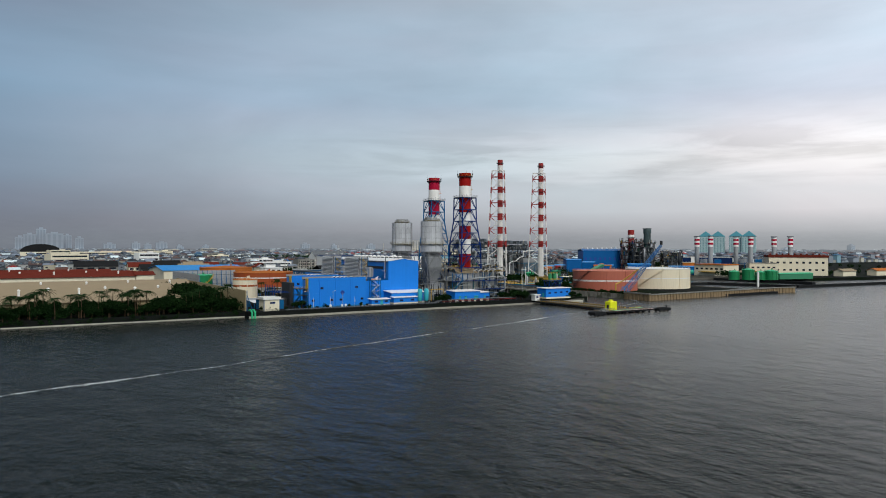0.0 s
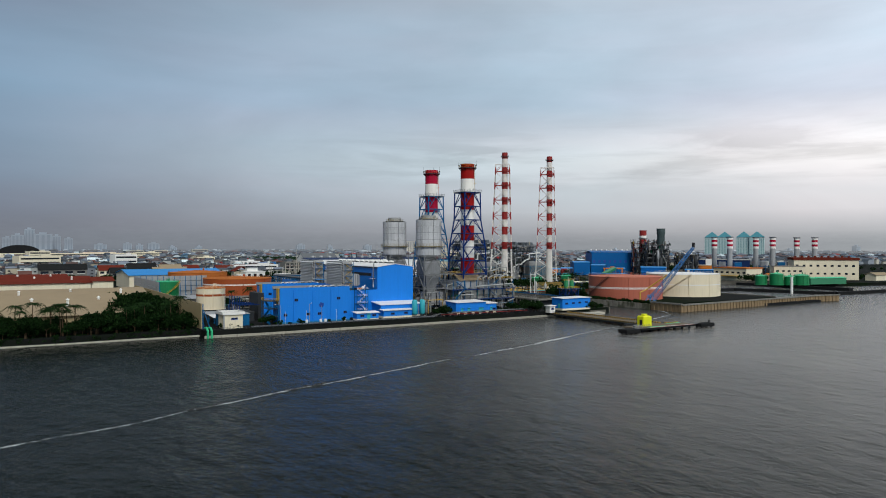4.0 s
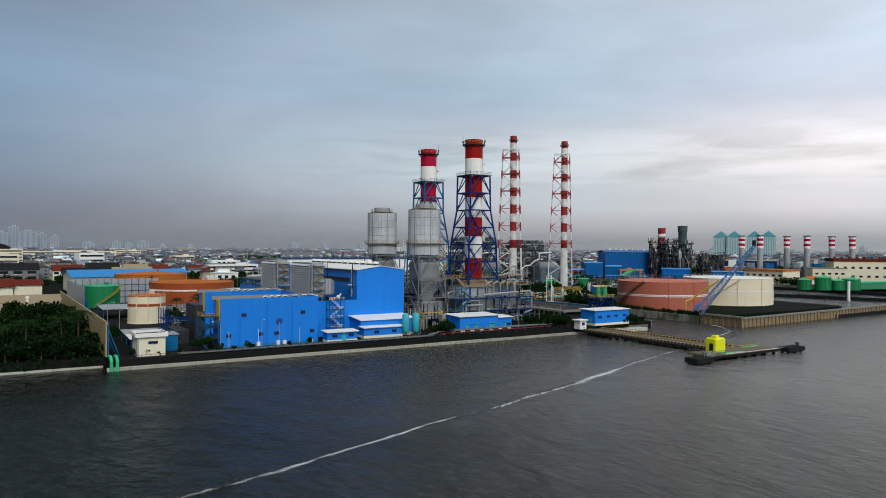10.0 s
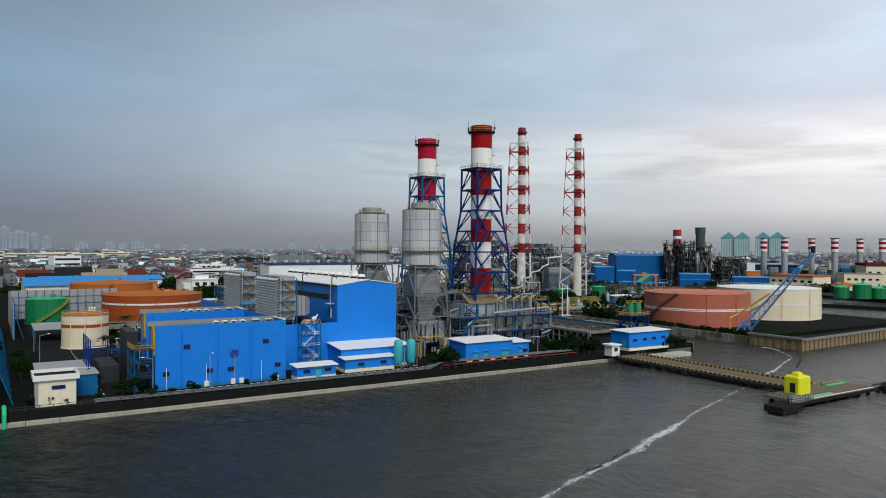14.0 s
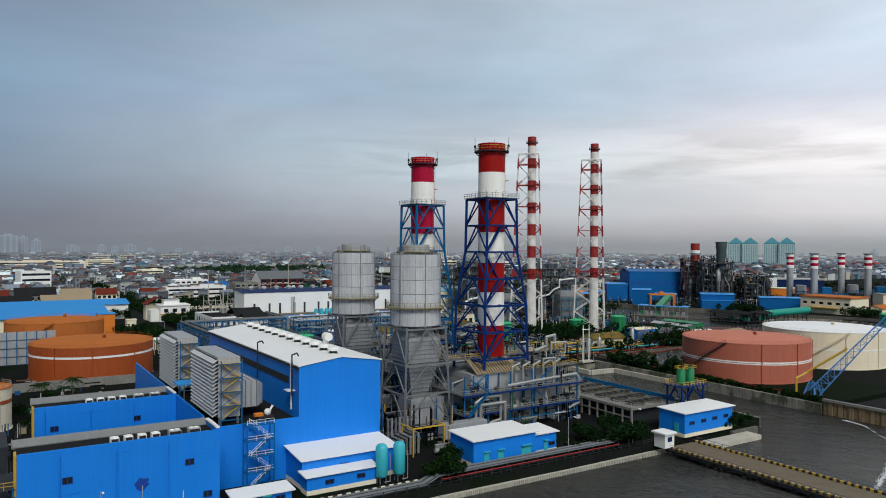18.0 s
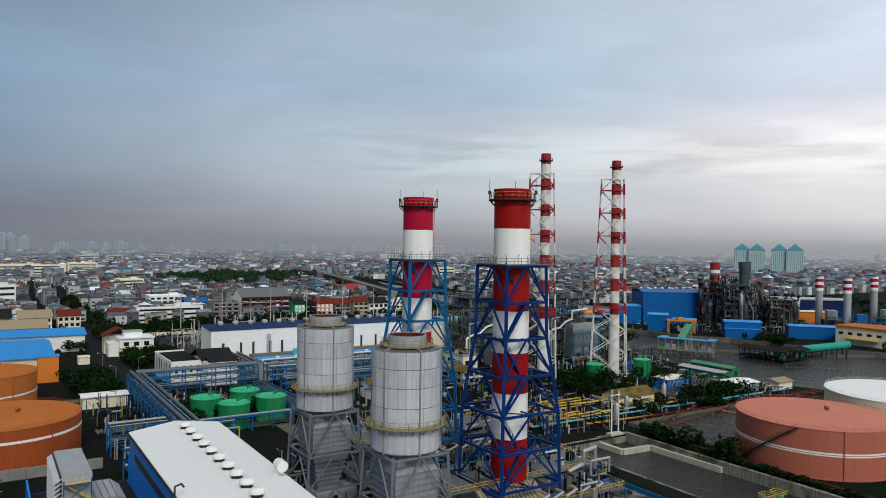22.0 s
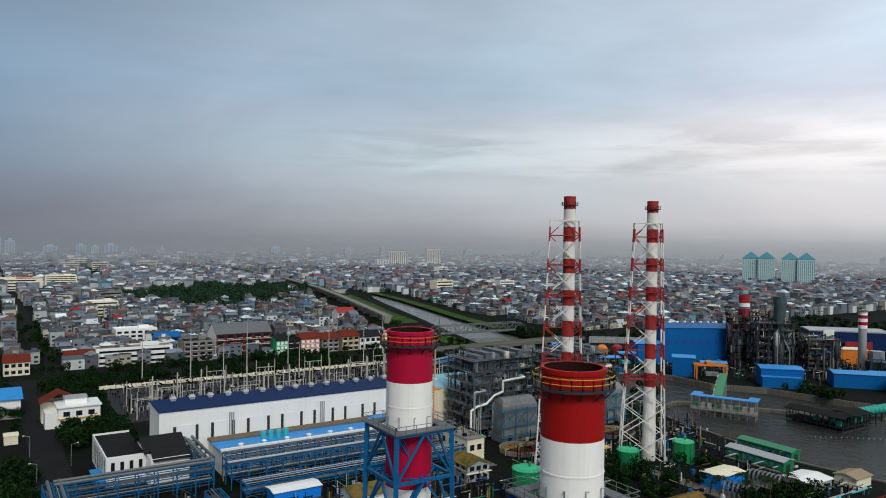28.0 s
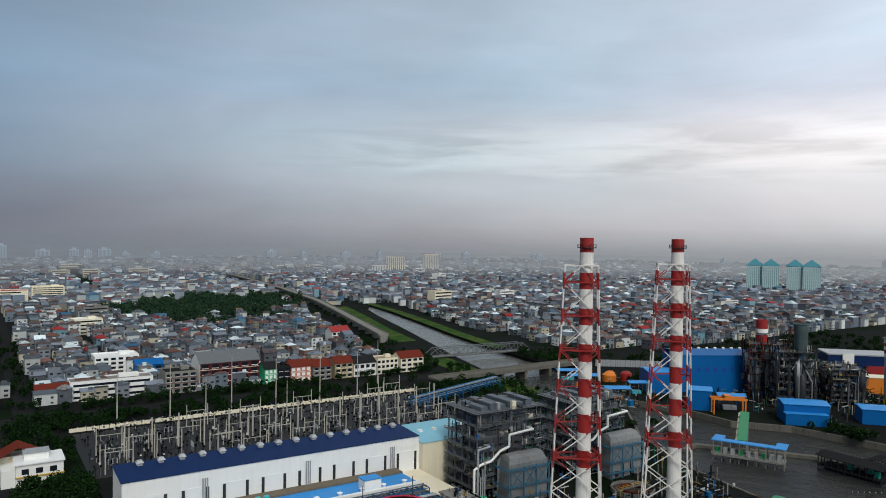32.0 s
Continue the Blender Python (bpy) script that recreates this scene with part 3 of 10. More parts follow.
strip("river_verge", [(514, 811), (532, 903), (562, 1024), (590, 1145), (618, 1300)], [(530, 808), (547, 900), (577, 1019), (604, 1141), (630, 1298)], "grass", "green grassy bank of the river", "ground", G + 0.12)
strip("river_verge", [(452, 884), (473, 984), (507, 1117), (540, 1240)], [(474, 884), (497, 959 + 25), (535, 1108 + 9), (566, 1240)], "grass", "green grassy bank of the river", "ground", G + 0.13)
strip("river_verge", [(404, 640), (408, 692), (424, 792)], [(425, 632), (430, 690), (446, 790)], "grass", "green grassy bank of the river", "ground", G + 0.14)

# elevated road along the river
ROAD = [(440, 890), (464, 986), (498, 1119), (537, 1285), (579, 1541), (612, 1812), (640, 2095), (700, 2700), (760, 3300)]
g, pil = Geo(), Geo()
for (xa, ya), (xb, yb) in zip(ROAD, ROAD[1:]):
    g.bar((xa, ya, 10.6), (xb, yb, 10.6), 11, 1.2)
    g.bar((xa - 5.3, ya, 11.6), (xb - 5.3, yb, 11.6), 0.4, 1.0)
    g.bar((xa + 5.3, ya, 11.6), (xb + 5.3, yb, 11.6), 0.4, 1.0)
    for i in range(round(math.hypot(xb - xa, yb - ya) / 32)):
        c = Vector((xa, ya, 0)).lerp(Vector((xb, yb, 0)), i * 32 / math.hypot(xb - xa, yb - ya))
        pil.box(c.x - 4, c.y - 1, G - 0.4, c.x + 4, c.y + 1, 10.1)
elev = thing("elevated_road", (0, 0, 0), "long grey concrete elevated road on piers beside the river", "road", kind="structure")
g.make("deck", "concrete", elev)
pil.make("piers", "concrete", elev)

strip("river", [(430, 690), (446, 790), (492, 959), (533, 1108), (566, 1240)], [(492, 690), (511, 790), (545, 959), (581, 1108), (608, 1240)], "river", "calm pale grey river between its banks", "water", W + 0.05)


# ---- the power plant: chimneys ----
def round_stack(name, x, y, red, tower_mat, rail_mat, label):
    """A banded exhaust stack in a lattice tower."""
    s = thing(name, (x, y, 0), label, "chimney", "banded exhaust stacks")
    R = 3.5
    bands = [(21.0, 28.9, red), (28.9, 37.8, "stack_white"), (37.8, 45.3, red), (45.3, 53.5, "stack_white"), (53.5, 61.9, red), (61.9, 69.1, "stack_white"), (69.1, 76.7, red)]
    for z0, z1, mat in bands:
        prof = [(R, z0), (R, z1)]
        if z1 > 76:
            prof = [(R, z0), (R, z1 - 0.5), (R + 0.12, z1 - 0.5), (R + 0.12, z1), (R - 0.3, z1)]
        Geo().lathe(0, 0, prof, 40).make("shell_band", mat, s, smooth=40)
    Geo().lathe(0, 0, [(R - 0.3, 76.7), (R - 0.3, 66.0), (0.01, 65.8)], 40).make("flue_lining", "soot", s, smooth=40)
    for z in (28.9, 37.8, 45.3, 53.5, 65.4):
        Geo().lathe(0, 0, [(R, z - 0.09), (R + 0.05, z - 0.09), (R + 0.05, z + 0.09), (R, z + 0.09)], 40).make("weld_ring", "stack_white" if z > 60 else red, s)
    top = Geo().lathe(0, 0, [(R, 74.5), (4.6, 74.5), (4.6, 74.75), (R, 74.75)], 40)
    for k in range(12):
        a = 2 * math.pi * k / 12
        top.bar((R * math.cos(a), R * math.sin(a), 73.5), (4.5 * math.cos(a), 4.5 * math.sin(a), 74.5), 0.14)
    top.make("top_platform", "dark_steel", s)
    rail(Geo(), circle(4.5, 24, 74.75), 1.25, 3.0, 0.085, True).make("top_railing", rail_mat, s)
    for k in range(3):
        rods = Geo()
        a = -math.pi / 4 + k * math.pi / 2
        rods.bar((4.5 * math.cos(a), 4.5 * math.sin(a), 74.7), (4.5 * math.cos(a), 4.5 * math.sin(a), 78.6), 0.07)
        rods.box(4.5 * math.cos(a) - 0.2, 4.5 * math.sin(a) - 0.2, 75.8, 4.5 * math.cos(a) + 0.2, 4.5 * math.sin(a) + 0.2, 76.5)
        rods.make("lightning_rod", "dark_steel", s)
    ladder = Geo()
    for dy in (-0.35, 0.35):
        ladder.bar((R + 0.7, dy, 62), (R + 0.7, dy, 75), 0.1)
    for k in range(26):
        ladder.bar((R + 0.7, -0.35, 62.2 + 0.5 * k), (R + 0.7, 0.35, 62.2 + 0.5 * k), 0.06)
    ladder.box(R + 0.1, -1.0, 67.2, R + 1.5, 1.0, 67.35)
    ladder.make("ladder", rail_mat, s)
    # lattice tower
    levels = [20.8, 27.6, 34.4, 41.3, 48.2, 55.1, 62.0]
    half = lambda z: float(np.interp(z, [20.8, 34.4, 48.2, 62.0], [7.0, 6.6, 4.9, 4.7]))
    corners = [(-1, -1), (1, -1), (1, 1), (-1, 1)]
    for cx, cy in corners:
        leg = Geo()
        for z0, z1 in ((17.6, 34.4), (34.4, 48.2), (48.2, 62.0)):
            leg.bar((cx * half(z0), cy * half(z0), z0), (cx * half(z1), cy * half(z1), z1), 0.6)
        leg.make("tower_leg", tower_mat, s)
    for z in levels:
        h = half(z)
        for (ax, ay), (bx, by) in zip(corners, corners[1:] + corners[:1]):
            Geo().bar((ax * h, ay * h, z), (bx * h, by * h, z), 0.46).make("ring_beam", tower_mat, s)
            mx, my = (ax + bx) / 2 * h, (ay + by) / 2 * h
            Geo().bar((mx, my, z), (mx * R / h, my * R / h, z), 0.28).make("stay_beam", tower_mat, s)
        for (ax, ay), (bx, by), (cx, cy) in zip(corners, corners[1:] + corners[:1], corners[2:] + corners[:2]):
            Geo().bar(((ax + bx) / 2 * h, (ay + by) / 2 * h, z), ((bx + cx) / 2 * h, (by + cy) / 2 * h, z), 0.2).make("corner_beam", tower_mat, s)
    for z0, z1 in zip(levels, levels[1:]):
        h0, h1 = half(z0), half(z1)
        for (ax, ay), (bx, by) in zip(corners, corners[1:] + corners[:1]):
            mx, my = (ax + bx) / 2 * h1, (ay + by) / 2 * h1
            Geo().bar((ax * h0, ay * h0, z0), (mx, my, z1), 0.3).make("brace", tower_mat, s)
            Geo().bar((bx * h0, by * h0, z0), (mx, my, z1), 0.3).make("brace", tower_mat, s)
    h = half(62) + 0.5
    plat = Geo()
    plat.box(-h, -h, 62.2, h, -R, 62.4), plat.box(-h, R, 62.2, h, h, 62.4), plat.box(-h, -R, 62.2, -R, R, 62.4), plat.box(R, -R, 62.2, h, R, 62.4)
    plat.make("tower_platform", "grey_steel", s)
    rail(Geo(), [(-h, -h, 62.4), (h, -h, 62.4), (h, h, 62.4), (-h, h, 62.4)], 1.1, 1.6, 0.07, True).make("tower_railing", "grey_steel", s)
    for k in range(10):
        gear = Geo()
        a = 2 * math.pi * k / 10
        gear.bar((3.6 * math.cos(a), 3.6 * math.sin(a), 62.4), (3.6 * math.cos(a), 3.6 * math.sin(a), 64.0), 0.1)
        gear.bar((3.6 * math.cos(a), 3.6 * math.sin(a), 64.0), (4.3 * math.cos(a), 4.3 * math.sin(a), 64.2), 0.1)
        gear.make("sampling_port", "pipe", s)
    stair = Geo()
    for i, (z0, z1) in enumerate(zip(levels, levels[1:])):
        x0, x1 = (-half(z0) + 0.9, -half(z0) + 5.0)
        ya = -half(z0) + 1.2 + 0.9 * (i % 2)
        if i % 2:
            x0, x1 = x1, x0
        stair.bar((x0, ya, z0 + 0.3), (x1, ya, z1 - 0.2), 0.8, 0.18)
        rail(stair, [(x0, ya - 0.4, z0 + 0.3), (x1, ya - 0.4, z1 - 0.2)], 1.0, 1.2, 0.06)
    stair.make("stairway", tower_mat, s)
    return s


round_stack("exhaust_stack", 142.0, 297.0, "red", "steel_navy", "yellow", "red and white banded exhaust stack in a dark blue lattice tower")
round_stack("exhaust_stack", 142.0, 332.8, "crimson", "steel_blue", "orange", "crimson and white banded exhaust stack in a light blue lattice tower")


def mast_stack(x, y, label, turn):
    """A slim banded chimney held by a lattice mast on one side."""
    s = thing("slim_chimney", (x, y, 0), label, "chimney", "slim banded chimneys")
    zs = [G, 32.8, 38.3, 44.0, 50.0, 55.5, 61.4, 66.9, 72.6, 78.7, 84.0, 90.2, 95.5, 102.0, 106.7]
    for i, (z0, z1) in enumerate(zip(zs, zs[1:])):
        r0 = 2.35 if z0 < 30 else 2.2
        mat = "mast_white" if i % 2 == 0 else "mast_red"
        prof = [(r0 + (0.35 if i == 0 else 0), z0), (r0, z1)]
        if i == len(zs) - 2:
            prof = [(r0, z0), (r0, z1), (r0 - 0.25, z1), (r0 - 0.25, z1 - 4), (0.01, z1 - 4)]
        Geo().lathe(0, 0, prof, 28).make("shell_band", mat, s, smooth=40)
    for z in (103.4, 81.6, 70.5, 36.0):
        ring = Geo().lathe(0, 0, [(2.2, z), (3.1, z), (3.1, z + 0.2), (2.2, z + 0.2)], 24)
        rail(ring, circle(3.0, 16, z + 0.2), 1.0, 3, 0.07, True)
        ring.make("gallery", "mast_red" if z < 100 else "dark_steel", s)
    # four-legged lattice mast, set off to the west of the shell
    u, v = Vector((0.75, -0.66, 0)), Vector((0.66, 0.75, 0))
    legs = [u * a + v * b for a, b in ((-7.0, -2.4), (3.6, -2.8), (3.6, 2.8), (-7.0, 2.4))]
    wide = lambda z: 1.6 - 0.6 * (z - G) / 92.0
    lev = [G, 8.8, 14.2, 19.7, 25.1, 30.6, 36.0, 41.8, 47.5, 53.2, 58.8, 64.6, 70.5, 76.0, 81.6, 87.0, 92.4, 97.8]
    up = lambda p, z: p * wide(z) + Vector((0, 0, z))
    def banded(name, a, b, r):
        """A strut painted in the same red and white bands as the shell."""
        cuts = sorted({0.0, 1.0} | {(z - a.z) / (b.z - a.z) for z in zs if a.z < z < b.z})
        for f0, f1 in zip(cuts, cuts[1:]):
            zm = a.z + (b.z - a.z) * (f0 + f1) / 2
            k = sum(1 for z in zs if z <= zm) - 1
            Geo().bar(a.lerp(b, f0), a.lerp(b, f1), r).make(name, "mast_white" if k % 2 == 0 else "mast_red", s)

    for p in legs:
        banded("mast_leg", up(p, G), up(p, 97.8), 0.44)
    for i, (z0, z1) in enumerate(zip(lev, lev[1:])):
        for k, (p, q) in enumerate(zip(legs, legs[1:] + legs[:1])):
            if z1 in (36.0, 70.5, 81.6, 92.4, 97.8):
                Geo().bar(up(p, z1), up(q, z1), 0.4).make("mast_beam", "mast_red" if z1 < 95 else "mast_white", s)
            if k in (0, 2):
                # the broad faces are braced in diamonds about the middle
                m0, m1 = (up(p, z0) + up(q, z0)) / 2, (up(p, z1) + up(q, z1)) / 2
                for e in (p, q):
                    banded("mast_brace", m0 if i % 2 else up(e, z0), up(e, z1) if i % 2 else m1, 0.3)
            else:
                a, b = (p, q) if i % 2 else (q, p)
                banded("mast_brace", up(a, z0), up(b, z1), 0.24)
        if z1 in (36.0, 47.5, 58.8, 70.5, 81.6, 92.4):
            for p in legs[:2]:
                Geo().bar(up(p, z1), Vector((0, 0, z1)) + p.normalized() * 2.2, 0.34).make("shell_tie", "mast_red", s)
    return s


mast_stack(268.6, 435.3, "slim red and white chimney with a lattice mast", 0.3)
mast_stack(312.9, 435.3, "slim red and white chimney with a lattice mast", 0.3)


# ---- silencers on their ducts ----
M["duct_grey"] = material("dull_duct_plate", srgb(139, 141, 143), 0.5, metal=0.15, var=0.28, scale=0.5, streak=0.3)
M["frame_grey"] = material("galvanised_steel_frame", srgb(118, 120, 120), 0.5, metal=0.2, var=0.22, scale=0.5, rust=0.2)
M["olive"] = material("dull_yellow_gallery_paint", srgb(140, 128, 82), 0.6, var=0.2, scale=0.5, rust=0.3)
def silencer(x, y, ring_mat, label):
    s = thing("exhaust_silencer", (x, y, 0), label, "silencer", "grey exhaust silencers")
    R = 6.05
    Geo().lathe(0, 0, [(0.01, 30.2), (R - 0.06, 30.2), (R - 0.06, 47.6), (3.6, 48.0), (3.45, 48.0)], 48).make("drum", "grey_steel", s, smooth=40)
    rows = [30.25, 34.6, 38.0, 41.4, 44.6, 47.6]
    n = 12
    shared = {}
    for j, (z0, z1) in enumerate(zip(rows, rows[1:])):
        for i in range(n):
            a0 = 2 * math.pi * i / n
            a1 = a0 + 2 * math.pi / n
            if j not in shared:
                shared[j] = Geo().lathe(0, 0, [(R - 0.06, z0 + 0.05), (R, z0 + 0.08), (R, z1 - 0.08), (R - 0.06, z1 - 0.05)], 5, 0.004, a1 - a0 - 0.004).mesh("plate", "plate_row", 40)
            plate = new("plate", shared[j])
            plate.parent, plate.rotation_euler = s, (0, 0, a0)
    Geo().lathe(0, 0, [(3.45, 47.9), (3.45, 50.0), (3.2, 50.0), (3.2, 44.0), (0.01, 44.0)], 36).make("outlet_neck", "grey_plate", s, smooth=40)
    Geo().lathe(0, 0, [(3.2, 49.9), (3.19, 49.9), (3.19, 44.2), (3.2, 44.2)], 36).make("neck_lining", "rusty_steel", s)
    deck = Geo().lathe(0, 0, [(3.4, 48.1), (4.7, 48.1), (4.7, 48.3), (3.4, 48.3)], 36)
    rail(deck, circle(4.6, 20, 48.3), 1.0, 3, 0.06, True)
    deck.make("neck_gallery", ring_mat, s)
    walkway = Geo().lathe(0, 0, [(R, 34.6), (7.3, 34.6), (7.3, 34.8), (R, 34.8)], 40)
    for k in range(20):
        a = 2 * math.pi * k / 20
        walkway.bar((R * math.cos(a), R * math.sin(a), 33.6), (7.2 * math.cos(a), 7.2 * math.sin(a), 34.6), 0.12)
    rail(walkway, circle(7.2, 28, 34.8), 1.1, 3, 0.07, True)
    walkway.make("gallery", ring_mat, s)
    ribs = Geo()
    for k in range(6):
        a = 2 * math.pi * k / 6 + 0.4
        ribs.bar(((R + 0.12) * math.cos(a), (R + 0.12) * math.sin(a), 30), ((R + 0.12) * math.cos(a), (R + 0.12) * math.sin(a), 47.8), 0.22)
        ribs.bar(((R + 0.12) * math.cos(a), (R + 0.12) * math.sin(a), 47.8), (4.0 * math.cos(a), 4.0 * math.sin(a), 48.1), 0.25)
    ribs.make("stiffening_ribs", "duct_grey", s)
    # duct: square, drawn in above and below
    secs = [(8.6, 1.9, 1.9), (11.8, 1.9, 1.9), (21.6, 4.3, 4.3), (26.6, 4.3, 4.3), (28.9, 3.0, 3.0), (30.2, 3.0, 3.0)]
    d = Geo().add([(sx * a, sy * b, z) for z, a, b in secs for sx, sy in ((-1, -1), (1, -1), (1, 1), (-1, 1))],
                  [(4 * k + i, 4 * k + (i + 1) % 4, 4 * k + 4 + (i + 1) % 4, 4 * k + 4 + i) for k in range(len(secs) - 1) for i in range(4)] + [(3, 2, 1, 0)])
    d.make("duct", "duct_grey", s)
    z = 8.8
    ribs = Geo()
    while z < 30:
        w = np.interp(z, [q[0] for q in secs], [q[1] for q in secs]) + 0.1
        for p, q in (((-w, -w), (w, -w)), ((w, -w), (w, w)), ((w, w), (-w, w)), ((-w, w), (-w, -w))):
            ribs.bar((*p, z), (*q, z), 0.15)
        z += 1.05
    ribs.make("duct_ribs", "duct_grey", s)
    for cx, cy in ((-1, -1), (1, -1), (1, 1), (-1, 1)):
        Geo().bar((cx * 6.6, cy * 6.6, G), (cx * 5.4, cy * 5.4, 30.2), 0.42).make("frame_leg", "frame_grey", s)
    zl = [7.0, 14.0, 21.0, 29.6]
    for k, z in enumerate(zl):
        w = 6.6 - 1.2 * (z - G) / 26.8
        for p, q in (((-w, -w), (w, -w)), ((w, -w), (w, w)), ((w, w), (-w, w)), ((-w, w), (-w, -w))):
            Geo().bar((*p, z), (*q, z), 0.4).make("frame_beam", "frame_grey", s)
            if k:
                zb = zl[k - 1]
                wb = 6.6 - 1.2 * (zb - G) / 26.8
                mid = ((p[0] + q[0]) / 2, (p[1] + q[1]) / 2, z)
                Geo().bar((math.copysign(wb, p[0]), math.copysign(wb, p[1]), zb), mid, 0.26).make("frame_brace", "frame_grey", s)
                Geo().bar((math.copysign(wb, q[0]), math.copysign(wb, q[1]), zb), mid, 0.26).make("frame_brace", "frame_grey", s)
    return s


silencer(118.9, 297.0, "olive", "grey plated silencer drum on a steel frame, dull yellow gallery")
silencer(118.9, 332.8, "olive", "grey plated silencer drum on a braced steel frame")


# ---- blue turbine building ----
def windows(parent, spots, face, w=1.4, h=1.0):
    """Small framed windows; face is the wall's outside, 'y' for one that looks to -y."""
    for u, v, z in spots:
        k = Geo()
        if face == "y":
            k.box(u - w / 2, v - 0.05, z, u + w / 2, v + 0.1, z + h)
        else:
            k.box(v - 0.05, u - w / 2, z, v + 0.1, u + w / 2, z + h)
        win = k.make("window", "glass", parent)
        f = Geo()
        for a, b in (((-w / 2, 0), (w / 2, 0)), ((w / 2, 0), (w / 2, h)), ((w / 2, h), (-w / 2, h)), ((-w / 2, h), (-w / 2, 0)), ((0, 0), (0, h))):
            if face == "y":
                f.bar((u + a[0], v - 0.07, z + a[1]), (u + b[0], v - 0.07, z + b[1]), 0.1)
            else:
                f.bar((v - 0.07, u + a[0], z + a[1]), (v - 0.07, u + b[0], z + b[1]), 0.1)
        f.make("window_frame", "blue_dark", win)


hall = thing("turbine_hall", (0, 0, G), "tall bright blue clad hall with a white low-pitched roof", "hall")
X0, X1, Y0, Y1, ZT = 82.0, 100.2, 279.5, 348.8, 25.3 - G
b = Geo().box(X0, Y0, 0, X1, Y1, ZT)
b.add([(X0, Y0, ZT), (X1, Y0, ZT), ((X0 + X1) / 2, Y0, ZT + 1.3), (X0, Y1, ZT), (X1, Y1, ZT), ((X0 + X1) / 2, Y1, ZT + 1.3)], [(0, 1, 2), (5, 4, 3)])
b.make("wall", "blue", hall)
Geo().gable(X0, Y0, ZT + 0.03, X1, Y1, 1.3, "y", 0.2, 0.25).make("roof", "white_roof", hall)
trim = Geo().box(X0 - 0.35, Y0, ZT - 0.5, X0 - 0.02, Y1, ZT - 0.1)
trim.box(X0 - 0.1, Y0 + 6, ZT - 4.2, X0 - 0.02, Y1 - 6, ZT - 2.8)
trim.make("gutter_and_louvre_band", "dark_steel", hall)
for k in range(12):
    y = Y0 + 5.0 + k * 5.2
    vx = (X0 + X1) / 2 + 0.4
    v = Geo().lathe(vx, y, [(0.95, ZT + 1.0), (0.95, ZT + 1.6), (0.8, ZT + 1.6), (0.8, ZT + 2.1)], 16).make("roof_ventilator", "dark_steel", hall, smooth=40)
    Geo().lathe(vx, y, [(0.8, ZT + 2.0), (1.2, ZT + 2.05), (1.2, ZT + 2.45), (0.9, ZT + 2.75), (0.01, ZT + 2.85)], 16).make("ventilator_cap", "white", v, smooth=40)
cowl = Geo().tube((X1 - 1.0, Y0 + 27, ZT + 0.4), (X1 - 1.0, Y0 + 27, ZT + 1.6), 0.7, 12)
cowl.tube((X1 - 1.0, Y0 + 27.4, ZT + 2.2), (X1 - 1.0, Y0 + 25.2, ZT + 2.2), 1.0, 14)
cowl.make("exhaust_cowl", "white", hall)
lad = Geo()
for dy in (0, 0.6):
    lad.bar((X0 - 0.5, Y0 + 3 + dy, ZT - 9), (X0 - 0.5, Y0 + 3 + dy, ZT + 1.2), 0.09)
for k in range(18):
    lad.bar((X0 - 0.5, Y0 + 3, ZT - 9 + 0.55 * k), (X0 - 0.5, Y0 + 3.6, ZT - 9 + 0.55 * k), 0.06)
lad.box(X0 - 1.6, Y0 + 2.2, ZT - 5.2, X0, Y0 + 4.6, ZT - 5.05)
lad.make("cage_ladder", "white", hall)
for yy in (Y0 + 2.0, Y0 + 24.0):
    Geo().run([(X0 - 0.8, yy, ZT - 6), (X0 - 0.8, yy, ZT + 2.2), (X0 + 0.2, yy, ZT + 2.5), (X0 + 0.6, yy, ZT + 1.9)], 0.16).make("vent_pipe", "dark_steel", hall)

# low blocks before and beside the hall
low = thing("low_block", (0, 0, G), "low bright blue wing before the hall with a flat roof", "building")
Z = 15.3 - G
Geo().box(63.2, Y0, 0, 81.98, 352, Z - 0.6).make("wall", "blue", low)
par = Geo().box(63.2, Y0 + 0.01, Z - 0.6, 81.98, Y0 + 0.35, Z).box(63.2, Y0 + 0.36, Z - 0.6, 63.5, 352, Z + 2.4)
par.make("parapet", "blue", low)
Geo().box(63.55, Y0 + 0.4, Z - 0.6, 81.9, 351.6, Z - 0.5).make("roof_deck", "roof_dark", low)


